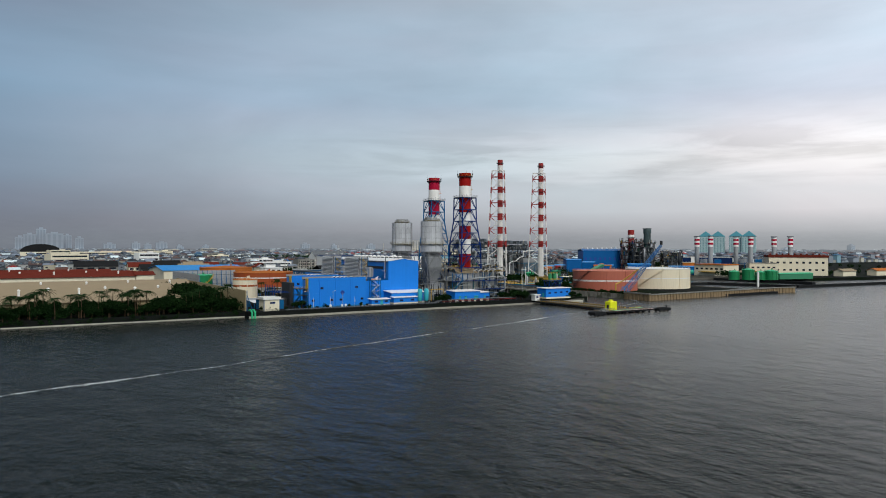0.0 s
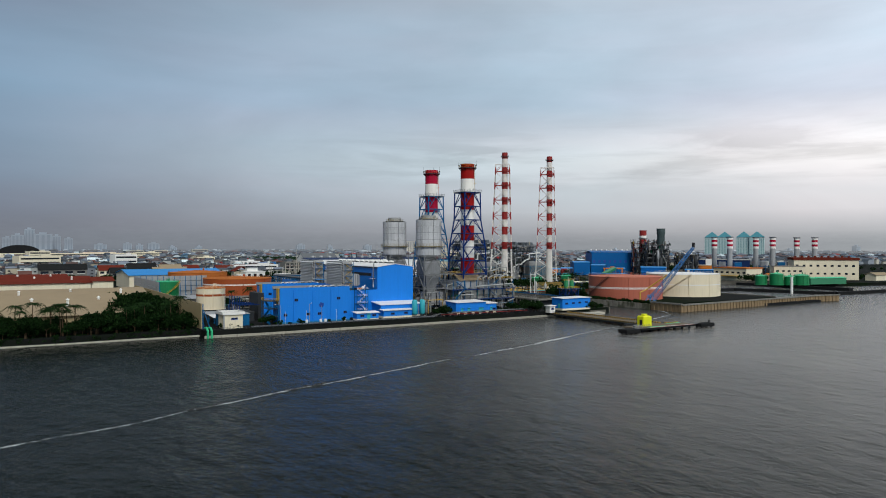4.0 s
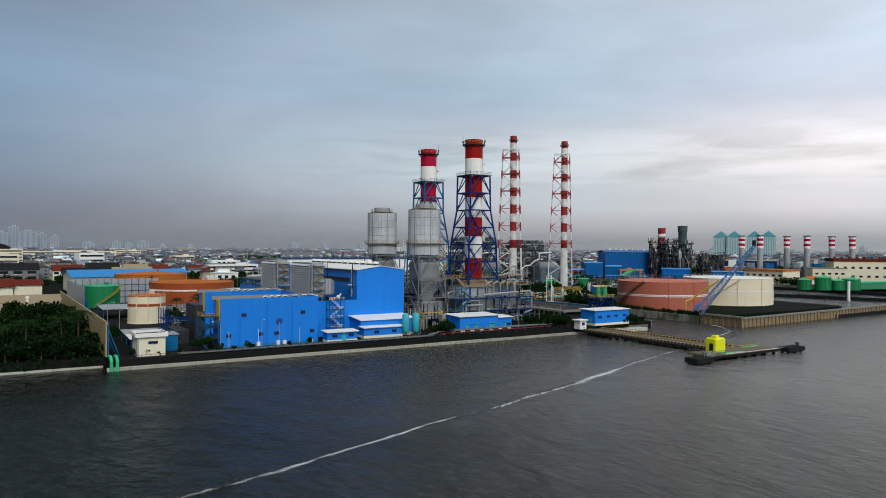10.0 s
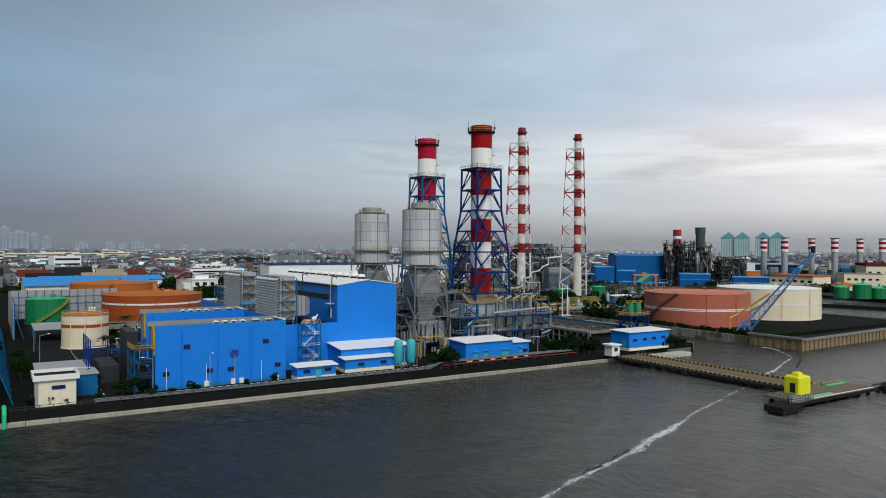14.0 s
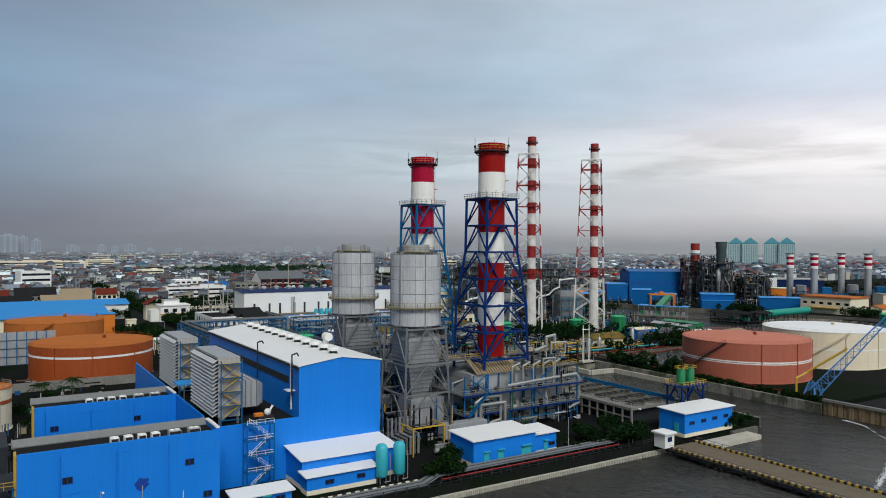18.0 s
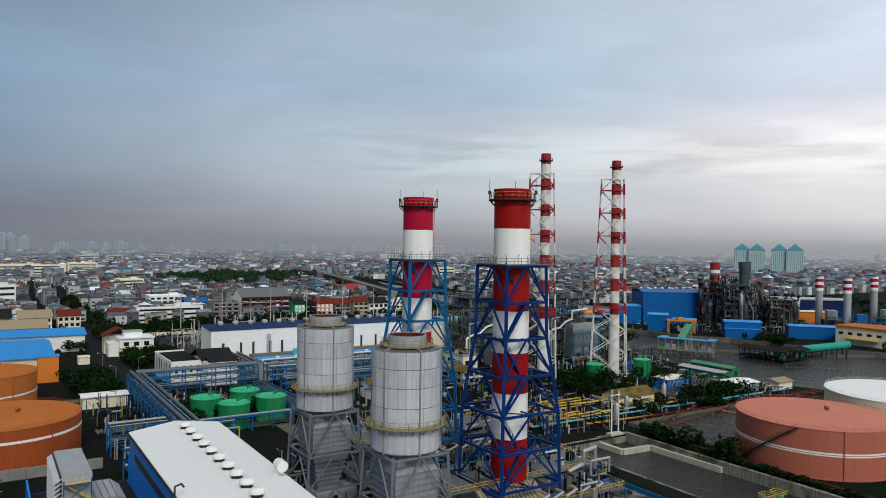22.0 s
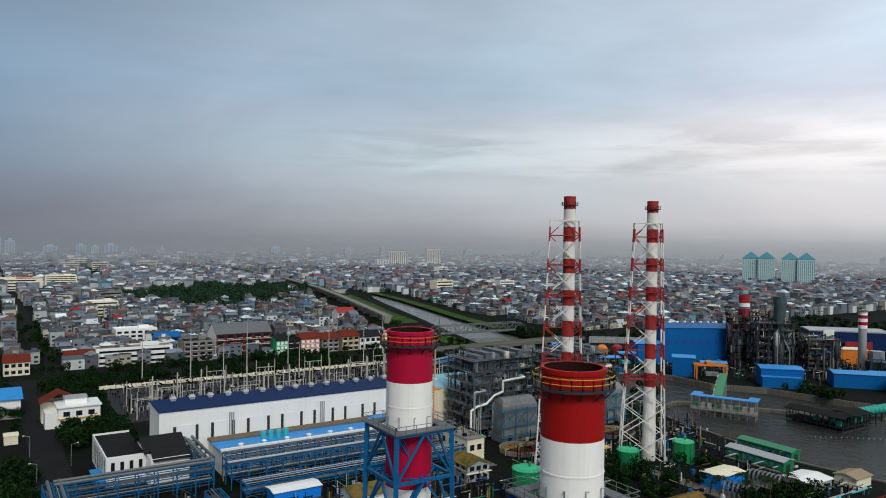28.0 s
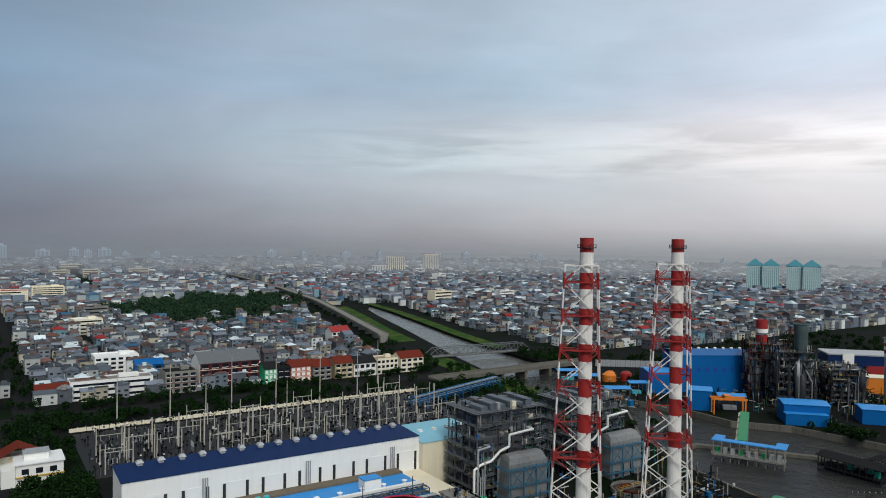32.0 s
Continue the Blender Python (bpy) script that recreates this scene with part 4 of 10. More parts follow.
def control_block(x0, y0, y1, spots, label):
    c = thing("control_block", (0, 0, G), label, "building", "blue control blocks")
    z = 17.85 - G
    Geo().box(x0, y0, 0, 63.15, y1, z - 0.9).make("wall", "blue", c)
    p = Geo()
    p.box(x0, y0, z - 0.9, 63.15, y0 + 0.3, z), p.box(62.8, y0 + 0.31, z - 0.9, 63.15, y1 - 0.36, z)
    p.make("parapet", "blue", c)
    Geo().box(x0 - 0.1, y0 + 0.35, z - 0.9, 62.7, y0 + 7.3, z - 0.75).make("gutter_deck", "roof_dark", c)
    Geo().add([(x0 - 0.4, y0 + 7.35, z - 0.9), (62.7, y0 + 7.35, z - 0.9), (62.7, y1 + 0.2, z + 0.1), (x0 - 0.4, y1 + 0.2, z + 0.1), (x0 - 0.4, y0 + 7.35, z - 0.6), (62.7, y0 + 7.35, z - 0.6), (62.7, y1 + 0.2, z + 0.4), (x0 - 0.4, y1 + 0.2, z + 0.4)],
              [(4, 5, 6, 7), (0, 1, 5, 4), (1, 2, 6, 5), (2, 3, 7, 6), (3, 0, 4, 7), (3, 2, 1, 0)]).make("sheet_roof", "frame_grey", c)
    Geo().box(62.72, y0 + 1, z, 63.4, y1 + 0.2, z + 0.25).make("parapet_cap", "white_roof", c)
    Geo().box(x0 - 0.4, y0 + 0.5, 8, x0 - 0.02, y0 + 3.2, z - 0.2).make("end_panel", "yellow", c)
    for k, (u, za) in enumerate(((x0 + 3.5, 7.0), (x0 + 6.5, 7.3), (45.5, 12.6), (58.5, 10.8))):
        Geo().bar((u, y0 - 0.05, za), (u + 3.2, y0 - 0.05, za + 0.25), 0.06).make("cable_duct", "blue", c)
    for k, u in enumerate((46, 48.1, 50.2, 52.3, 55.0, 58.2)):
        big = k > 3
        w = 2.0 if big else 1.3
        ac = Geo().block(u, y0 + 1.2, z - 0.75, u + w, y0 + 2.6, z + 0.4, 0.03)
        unit = ac.make("condenser_unit", "grey_plate" if big else "white", c)
        Geo().box(u + 0.12, y0 + 1.17, z - 0.55, u + w - 0.12, y0 + 1.2, z + 0.25).make("grille", "black", unit)
        for fx in ((0.3, 0.72) if big else (0.5,)):
            Geo().lathe(u + w * fx, y0 + 1.9, [(0.38, z + 0.4), (0.38, z + 0.52), (0.3, z + 0.52), (0.3, z + 0.44), (0.01, z + 0.44)], 12).make("fan", "white", unit)
    windows(c, [(u, y0, z0) for u, z0 in spots], "y")
    for u in (38.6, 46.8, 54.7):
        Geo().tube((u, y0 - 0.2, 0.4), (u, y0 - 0.2, z - 1), 0.12, 8).make("drainpipe", "blue", c)
    for k in range(1, 6):
        Geo().box(x0 + k * (63.15 - x0) / 6 - 0.02, y0 - 0.012, 0.3, x0 + k * (63.15 - x0) / 6 + 0.02, y0 + 0.02, z - 0.3).make("panel_seam", "blue", c)
    for u, z0 in ((35.2, 5.0), (44.0, 5.2), (57.0, 5.0)):
        Geo().tube((u, y0 - 0.35, 0.2), (u, y0 - 0.35, z0), 0.06, 6).make("flood_lamp", "white", c)
    for u in (49.6, 51.6, 43.5, 60.2):
        Geo().block(u, y0 - 0.75, 0.15, u + 1.0, y0 - 0.1, 1.35, 0.06).make("air_conditioner", "white", c)
    return c


front = control_block(32.9, 267.8, 276.0, [(39.7, 9.0), (58.1, 9.1), (35.2, 3.1), (44.8, 3.1), (49.7, 3.1), (61.1, 3.2)], "bright blue control block with small windows and rooftop condensers")
stain = Geo()
rim = [(50.6 + r * math.cos(a), r * 0.75 * math.sin(a) + 7.3) for a, r in ((2 * math.pi * k / 18, 0.75 + 0.5 * abs(math.sin(2.3 * k)) + (0.5 if 10 < k < 16 else 0)) for k in range(18))]
stain.add([(50.6, 267.78, 7.3)] + [(x, 267.78, z) for x, z in rim], [(0, k + 1, (k + 1) % 18 + 1) for k in range(18)])
stain.make("damp_stain", "blue_dark", front)
Geo().tube((50.6, 267.65, 1.2), (50.6, 267.65, 6.9), 0.09, 8).make("overflow_pipe", "grey_plate", front)
Geo().box(32.86, 267.74, 0, 63.2, 267.79, 0.75).make("plinth", "teal_base", front)
control_block(36.9, 302.2, 310.4, [(40.3, 9.5), (55.4, 9.8)], "bright blue control block behind the first one")


# ---- small pipework ----
M["clutter"] = palette("plant_small_parts", [(0.0, srgb(22, 25, 28)), (0.40, srgb(52, 56, 60)), (0.56, srgb(112, 114, 114)), (0.62, srgb(168, 168, 164)), (0.72, srgb(40, 84, 132)), (0.80, srgb(92, 70, 54)), (0.86, srgb(150, 138, 112)), (0.91, srgb(196, 194, 188)), (0.95, srgb(164, 132, 52)), (0.975, srgb(40, 110, 78))], 0.6, 0.14, 0.6)


def stuffing(g, x0, y0, z0, x1, y1, z1, n, rnd, thick=(0.06, 0.24)):
    """Crowds a space with short pipes, posts, trays and boxes."""
    for k in range(n):
        x, y, z = rnd.uniform(x0, x1), rnd.uniform(y0, y1), rnd.uniform(z0, z1)
        r = rnd.uniform(*thick)
        kind = rnd.random()
        if kind < 0.34:
            g.tube((x, y, z0), (x, y, rnd.uniform(z, z1)), r, 6)
        elif kind < 0.56:
            g.tube((x, y, z), (min(x1, x + rnd.uniform(1.0, 7.0)), y, z), r, 6)
        elif kind < 0.74:
            g.tube((x, y, z), (x, min(y1, y + rnd.uniform(1.0, 7.0)), z), r, 6)
        elif kind < 0.9:
            w, d, h = rnd.uniform(0.4, 1.6), rnd.uniform(0.4, 1.2), rnd.uniform(0.4, 1.8)
            g.box(x, y, z0, x + w, y + d, z0 + h)
        else:
            g.bar((x, y, z0), (x, y, z1), r)
            g.bar((x + 0.6, y, z0), (x + 0.6, y, z1), r)
    return g


# ---- intake filter houses on the low wing ----
M["hood_pale"] = material("pale_galvanised_sheet", srgb(200, 202, 204), 0.5, var=0.12, scale=0.4, streak=0.14)
def filter_house(x0, y0, x1, y1, z0, z1, label):
    f = thing("filter_house", (x0, y0, z0), label, "filter house", "intake filter houses")
    w, d, h = x1 - x0, y1 - y0, z1 - z0
    Geo().box(0.6, 0, 0.6, w, d, h).make("casing", "grey_plate", f)
    n = 15
    hood = Geo()
    for k in range(n):
        z = 0.8 + (h - 1.2) * k / n
        hood.add([(-0.5, 0, z), (0.62, 0, z + 0.75), (0.62, d, z + 0.75), (-0.5, d, z), (-0.5, 0, z + 0.12), (0.62, 0, z + 0.87), (0.62, d, z + 0.87), (-0.5, d, z + 0.12)],
                 [(3, 2, 1, 0), (4, 5, 6, 7), (0, 1, 5, 4), (1, 2, 6, 5), (2, 3, 7, 6), (3, 0, 4, 7)])
        hood.make("rain_hood", "hood_pale", f)
        hood = Geo()
    dark = Geo().box(0.3, 0.1, 0.8, 0.58, d - 0.1, h - 0.3)
    dark.make("intake_screen", "dark_steel", f)
    for a, b in ((0.9, 0.3), (w - 0.4, 0.3), (0.9, d - 0.3), (w - 0.4, d - 0.3)):
        Geo().box(a - 0.2, b - 0.2, -0.9, a + 0.2, b + 0.2, 0.6).make("leg", "grey_steel", f)
    return f


f1 = filter_house(66.2, 282.5, 71.0, 300.5, 15.7, 27.9, "grey intake filter house with rows of slanted rain hoods")
f2 = filter_house(66.0, 316.0, 71.0, 332.5, 15.7, 27.9, "grey intake filter house with rows of slanted rain hoods")
for f in (f1, f2):
    st = Geo()
    for k in range(4):
        za, zb = 0.3 + 2.7 * k, 0.3 + 2.7 * (k + 1)
        xa, xb = (1.0, 4.4) if k % 2 == 0 else (4.4, 1.0)
        st.bar((xa, -0.9, za), (xb, -0.9, zb), 0.8, 0.14)
        st.box(0.6, -1.5, zb - 0.08, 4.8, -0.1, zb)
    st.make("stair_flight", "yellow", f)
    fr = Geo()
    for xx in (0.7, 4.7):
        fr.bar((xx, -1.5, -0.9), (xx, -1.5, 11.8), 0.2)
    for k in range(5):
        fr.bar((0.7, -1.5, 0.3 + 2.7 * k), (4.7, -1.5, 0.3 + 2.7 * k), 0.16)
    for k in range(4):
        fr.bar((0.7, -1.5, 0.3 + 2.7 * k), (4.7, -1.5, 3.0 + 2.7 * k), 0.12)
    fr.make("stair_frame", "steel_blue", f)
    duct = Geo().box(4.9, 4, 1.2, 9.5, 14, 6.5)
    duct.add([(9.5, 4, 1.2), (9.5, 14, 1.2), (9.5, 14, 6.5), (9.5, 4, 6.5), (10.9, 5, 1.6), (10.9, 13, 1.6), (10.9, 13, 5.6), (10.9, 5, 5.6)], [(0, 1, 5, 4), (1, 2, 6, 5), (2, 3, 7, 6), (3, 0, 4, 7)])
    duct.make("intake_duct", "grey_plate", f)
    rb = Geo()
    for k in range(5):
        rb.box(4.85 + k * 1.1, 3.9, 1.1, 4.97 + k * 1.1, 14.1, 6.6)
    rb.make("duct_rib", "grey_steel", f)
can = thing("canopy", (60, 300, G), "small sky-blue canopy roof between the filter houses", "canopy")
Geo().box(4.2, 5, 15.6, 9.5, 11, 15.75).make("roof", "blue_roof", can)
for a, b in ((5.7, 6.2), (9.3, 6.2), (5.7, 10.8), (9.3, 10.8)):
    Geo().box(a - 0.1, b - 0.1, 11.3, a + 0.1, b + 0.1, 15.6).make("post", "grey_steel", can)
gear = thing("roof_machine", (76.5, 283.5, 14.8), "orange and black lifting gear on the flat roof", "machine")
Geo().block(-1.8, -0.7, 0, 1.6, 0.9, 0.7).make("bed", "black", gear)
Geo().block(-2.4, -0.5, 0.7, -0.6, 0.6, 1.3).make("motor", "orange", gear)
Geo().tube((0.2, 0, 0.7), (1.6, 0.6, 2.4), 0.22).make("arm", "white", gear)
Geo().ball((0.4, 0.2, 1.3), 0.7, 12).make("drum", "white", gear, smooth=60)

# zigzag stair against the low wing
stair = thing("steel_stair", (70.6, 276.4, G), "blue steel zigzag stair with white rails before the wing", "stair")
fr = Geo()
for xx in (0, 5.2):
    for yy in (0, 2.6):
        fr.bar((xx, yy, 0), (xx, yy, 12.2), 0.2)
for k in range(5):
    z = 3.0 * k + 0.1
    fr.bar((0, 0, z), (5.2, 0, z), 0.18), fr.bar((0, 2.6, z), (5.2, 2.6, z), 0.18)
    fr.bar((0, 0, z), (0, 2.6, z), 0.18), fr.bar((5.2, 0, z), (5.2, 2.6, z), 0.18)
fr.make("frame", "steel_blue", stair)
for k in range(4):
    xa, xb = (0.8, 4.4) if k % 2 == 0 else (4.4, 0.8)
    fl = Geo().bar((xa, 0.6 + 1.3 * (k % 2), 3 * k + 0.1), (xb, 0.6 + 1.3 * (k % 2), 3 * k + 3.1), 1.0, 0.16)
    fl.make("flight", "steel_blue", stair)
    ra = Geo()
    rail(ra, [(xa, 0.1 + 1.3 * (k % 2), 3 * k + 0.2), (xb, 0.1 + 1.3 * (k % 2), 3 * k + 3.2)], 1.0, 1.2, 0.07)
    rail(ra, [(0, 0, 3 * k + 3.1), (5.2, 0, 3 * k + 3.1)], 1.0, 1.7, 0.06)
    ra.make("handrail", "white", stair)


# ---- sheds along the quay ----
def shed(x0, y0, x1, y1, zt, roof_rise, spots, label, base="cream", name="shed", doors=()):
    s = thing(name, (0, 0, G), label, "shed", "blue quayside sheds")
    h = zt - G
    Geo().box(x0, y0, 0.9, x1, y1, h).make("wall", "blue", s)
    Geo().box(x0 - 0.04, y0 - 0.04, 0, x1 + 0.04, y1 + 0.04, 0.9).make("plinth", base, s)
    r = Geo().add([(x0 - 0.5, y0 - 0.6, h), (x1 + 0.5, y0 - 0.6, h), (x1 + 0.5, y1 + 0.4, h + roof_rise), (x0 - 0.5, y1 + 0.4, h + roof_rise), (x0 - 0.5, y0 - 0.6, h + 0.2), (x1 + 0.5, y0 - 0.6, h + 0.2), (x1 + 0.5, y1 + 0.4, h + roof_rise + 0.2), (x0 - 0.5, y1 + 0.4, h + roof_rise + 0.2)],
                  [(3, 2, 1, 0), (4, 5, 6, 7), (0, 1, 5, 4), (1, 2, 6, 5), (2, 3, 7, 6), (3, 0, 4, 7)])
    if roof_rise > 0.1:
        Geo().add([(x0, y0, h), (x0, y1, h), (x0, y1, h + roof_rise), (x1, y0, h), (x1, y1, h), (x1, y1, h + roof_rise), ], [(0, 2, 1), (3, 4, 5), (1, 2, 5, 4)]).make("upper_wall", "blue", s)
    r.make("roof", "white_roof", s)
    windows(s, [(u, y0, z) for u, z in spots], "y", 1.7, 0.8)
    for u, ww in doors:
        d = Geo().box(u, y0 - 0.06, 0.5, u + ww, y0 + 0.02, 2.9).make("door", "teal", s)
        Geo().box(u - 0.1, y0 - 0.7, 2.95, u + ww + 0.1, y0, 3.05).make("door_hood", "teal", d)
    return s


shed(79.3, 270.8, 99.4, 279.4, 9.0, 0.9, [(88, 3.2)], "blue annex with a white lean-to roof at the hall's foot")
shed(79.0, 267.6, 93.2, 270.7, 6.8, 0.3, [(83.5, 1.6), (90, 1.7)], "low blue annex with a white roof at the hall's foot")
shed(64.5, 263.6, 74.6, 267.3, 6.6, 0.35, [(67, 1.7), (72.5, 1.8)], "small blue pump shed with a white roof", doors=((69.3, 1.4),))
shed(114.9, 265.6, 131.5, 274.5, 8.9, 0.35, [], "long blue shed with a white roof and teal doors", doors=((117.6, 1.3), (121.2, 1.5), (127.5, 2.6)))
shed(131.6, 266.4, 138.2, 273.0, 7.9, 0.3, [(136.8, 1.6)], "small blue annex with a white roof beside the long shed", doors=((134.6, 1.0),))
s2 = shed(172.4, 258.7, 190.6, 266.6, 9.2, 0.15, [(175.0, 2.9), (179.4, 3.0), (183.6, 3.1), (188.0, 3.2)], "blue pump house with a white flat roof at the canal mouth")
Geo().box(172.3, 260.5, 1.0, 172.38, 261.8, 3.2).make("side_door", "teal", s2)
for k, xx in enumerate((94.1, 98.0)):
    v = thing("water_vessel", (xx, 267.0, G), "tall teal pressure vessel with domed ends on legs", "tank", "teal vessels")
    Geo().lathe(0, 0, [(0.01, 1.0), (0.8, 1.15), (1.2, 1.7), (1.2, 7.0), (0.8, 7.6), (0.01, 7.75)], 20).make("shell", "teal", v, smooth=50)
    for a in range(4):
        t = math.pi / 4 + a * math.pi / 2
        Geo().bar((0.9 * math.cos(t), 0.9 * math.sin(t), 0), (0.9 * math.cos(t), 0.9 * math.sin(t), 1.7), 0.16).make("leg", "grey_steel", v)
    Geo().run([(0, -1.3, 0.6), (1.2, -1.3, 0.6), (1.2, -1.3, 6.0)], 0.09).make("pipe", "pipe", v)

# vessel stand on the pump house roof
st = thing("vessel_stand", (187.0, 270.5, 8.5), "dark blue steel stand with yellow rails carrying vessels", "stand")
for a, b in ((-4.2, -2.4), (4.2, -2.4), (-4.2, 2.4), (4.2, 2.4)):
    Geo().bar((a, b, -5.1), (a, b, 4.6), 0.4).make("leg", "steel_navy", st)
for p, q in (((-4.2, -2.4), (4.2, -2.4)), ((-4.2, 2.4), (4.2, 2.4)), ((-4.2, -2.4), (-4.2, 2.4)), ((4.2, -2.4), (4.2, 2.4))):
    m = ((p[0] + q[0]) / 2, (p[1] + q[1]) / 2, 4.3)
    Geo().bar((*p, 0.3), m, 0.25).make("brace", "steel_navy", st)
    Geo().bar((*q, 0.3), m, 0.25).make("brace", "steel_navy", st)
Geo().box(-5, -3, 4.5, 5, 3, 4.75).make("deck", "steel_navy", st)
rail(Geo(), [(-4.9, -2.9, 4.75), (4.9, -2.9, 4.75), (4.9, 2.9, 4.75), (-4.9, 2.9, 4.75)], 1.1, 1.3, 0.1, True).make("railing", "yellow", st)
for k, xx in enumerate((-1.8, 1.8)):
    v = thing("green_vessel", (187.0 + xx, 270.5, 13.25), "green pressure vessel with a yellow cage on the stand", "tank", "green vessels")
    Geo().lathe(0, 0, [(0.7, 0), (1.15, 0.2), (1.15, 3.6), (0.7, 4.2), (0.01, 4.3)], 18).make("shell", "green_tank", v, smooth=50)
    rail(Geo(), [(-1.2, -1.2, 3.8), (1.2, -1.2, 3.8), (1.2, 1.2, 3.8), (-1.2, 1.2, 3.8)], 1.0, 1.2, 0.08, True).make("cage", "yellow", v)

# white guard hut where the jetty begins
hut = thing("guard_hut", (163.7, 257.5, 2.9), "small white hut with a flat overhanging roof at the jetty", "hut")
Geo().box(-1.6, -1.6, 0, 1.6, 1.6, 3.2).make("wall", "white", hut)
Geo().block(-2.1, -2.1, 3.2, 2.1, 2.1, 3.6).make("roof", "white_roof", hut)
windows(hut, [(0, -1.6, 1.5)], "y", 1.3, 1.0)

# white gatehouse west
gate = thing("gatehouse", (13.0, 262.6, G), "small white flat-roofed gatehouse with a parapet beside the road", "building")
Geo().box(-3.6, 0, 0, 3.6, 7.5, 5.3).make("wall", "cream", gate)
Geo().box(-4.2, -0.6, 5.3, 4.2, 8.1, 5.6).make("eave", "white_roof", gate)
pr = Geo()
pr.box(-4.2, -0.6, 5.6, 4.2, -0.3, 6.4), pr.box(-4.2, 7.8, 5.6, 4.2, 8.1, 6.4), pr.box(-4.2, -0.3, 5.6, -3.9, 7.8, 6.4), pr.box(3.9, -0.3, 5.6, 4.2, 7.8, 6.4)
pr.make("parapet", "white", gate)
Geo().box(-3.9, -0.3, 5.6, 3.9, 7.8, 5.7).make("roof_deck", "roof_dark", gate)
windows(gate, [(0.4, 0, 3.4)], "y", 2.4, 0.7)
Geo().box(-3.75, -0.1, 0, -3.2, 0.5, 5.3).make("corner_pipe", "grey_plate", gate)


# ---- steam generators under the banded stacks ----
def steam_generator(y, label):
    h = thing("steam_generator", (150.0, y, G), label, "boiler", "steam generators")
    x0, x1, y0, y1 = -22.0, 12.5, -9.0, 10.5
    Geo().box(x0 + 3, y0 + 2, 0.6, x1 - 1.5, y1 - 1, 14.2).make("casing", "grey_plate", h)
    for k in range(8):
        xx = x0 + 3.4 + k * 3.9
        Geo().box(xx, y0 + 1.72, 0.6, xx + 0.35, y0 + 1.98, 14).make("casing_column", "steel_blue", h)
    for k in range(7):
        pan = Geo().box(x0 + 4.2 + k * 3.9, y0 + 1.9, 2.5, x0 + 7.0 + k * 3.9, y0 + 1.99, 9.8)
        pan.make("casing_panel", "pipe", h)
    rf = Geo().add([(x0 + 4, y0 + 1.2, 14.3), (-4, y0 + 1.2, 14.3), (-4, y0 + 6, 17.3), (x0 + 4, y0 + 6, 17.3), (-4, y1 - 1, 17.3), (x0 + 4, y1 - 1, 17.3)], [(0, 1, 2, 3), (3, 2, 4, 5)])
    rf.make("sloped_roof", "beige_roof", h)
    for k in range(15):
        xx = x0 + 4.2 + k * 0.85
        Geo().bar((xx, y0 + 1.1, 14.5), (xx, y0 + 6.0, 17.5), 0.22).make("roof_rib", "beige_roof", h)
    Geo().box(-3, y0 + 4, 14.2, x1 - 3, y1 - 2, 17.0).make("steam_drum_house", "grey_steel", h)
    # the deck under the tower
    Geo().box(-16.6, -8.6, 17.1, -15.9, 8.6, 17.6).make("tower_girder", "steel_navy", h)
    for z, ex in ((5.2, 1.5), (10.2, 2.2)):
        pl = Geo().box(x0 - ex, y0 - ex, z - 0.18, x1 + ex, y0 + 1.7, z)
        pl.box(x1 - 1.4, y0 + 1.7, z - 0.18, x1 + ex, y1, z)
        pl.box(x0 - ex, y0 + 1.7, z - 0.18, x0 + 2.9, y1, z)
        pl.make("platform", "grey_steel", h)
        rl = rail(Geo(), [(x0 - ex, y1, z), (x0 - ex, y0 - ex, z), (x1 + ex, y0 - ex, z), (x1 + ex, y1, z)], 1.1, 1.8, 0.08)
        rl.make("railing", "grey_plate", h)
        Geo().box(x0 - ex, y0 - ex - 0.12, z - 0.4, x1 + ex, y0 - ex, z).make("edge_beam", "steel_navy", h)
    Geo().box(x0 - 1.2, y0 + 6.2, 17.42, x1 + 1.2, y1, 17.6).make("top_platform", "grey_steel", h)
    Geo().box(-3.5, y0 - 0.6, 14.6, x1 + 1.2, y0 + 6.1, 14.8).make("side_platform", "grey_steel", h)
    rail(Geo(), [(x0 - 1.2, y1, 17.6), (x0 - 1.2, y0 + 6.2, 17.6), (x1 + 1.2, y0 + 6.2, 17.6), (x1 + 1.2, y1, 17.6)], 1.1, 1.8, 0.09).make("top_railing", "yellow", h)
    rail(Geo(), [(-3.5, y0 - 0.6, 14.8), (x1 + 1.2, y0 - 0.6, 14.8), (x1 + 1.2, y0 + 6.1, 14.8)], 1.1, 1.8, 0.08).make("side_railing", "yellow", h)
    for xx in (x0 - 1.0, x0 + 6, x0 + 13, x0 + 20, x1 + 1.0):
        for yy in (y0 - 1.0, y1 - 0.3):
            Geo().bar((xx, yy, 0), (xx, yy, 17.4 if yy > 0 else 14.6), 0.28).make("column", "steel_blue", h)
    for xx in (x0 - 1.0, x0 + 20):
        Geo().bar((xx, y0 - 1.0, 10.3), (xx + 6.5, y0 - 1.0, 14.5), 0.22).make("brace", "steel_blue", h)
        Geo().bar((xx + 6.5, y0 - 1.0, 5.3), (xx, y0 - 1.0, 10.0), 0.22).make("brace", "steel_blue", h)
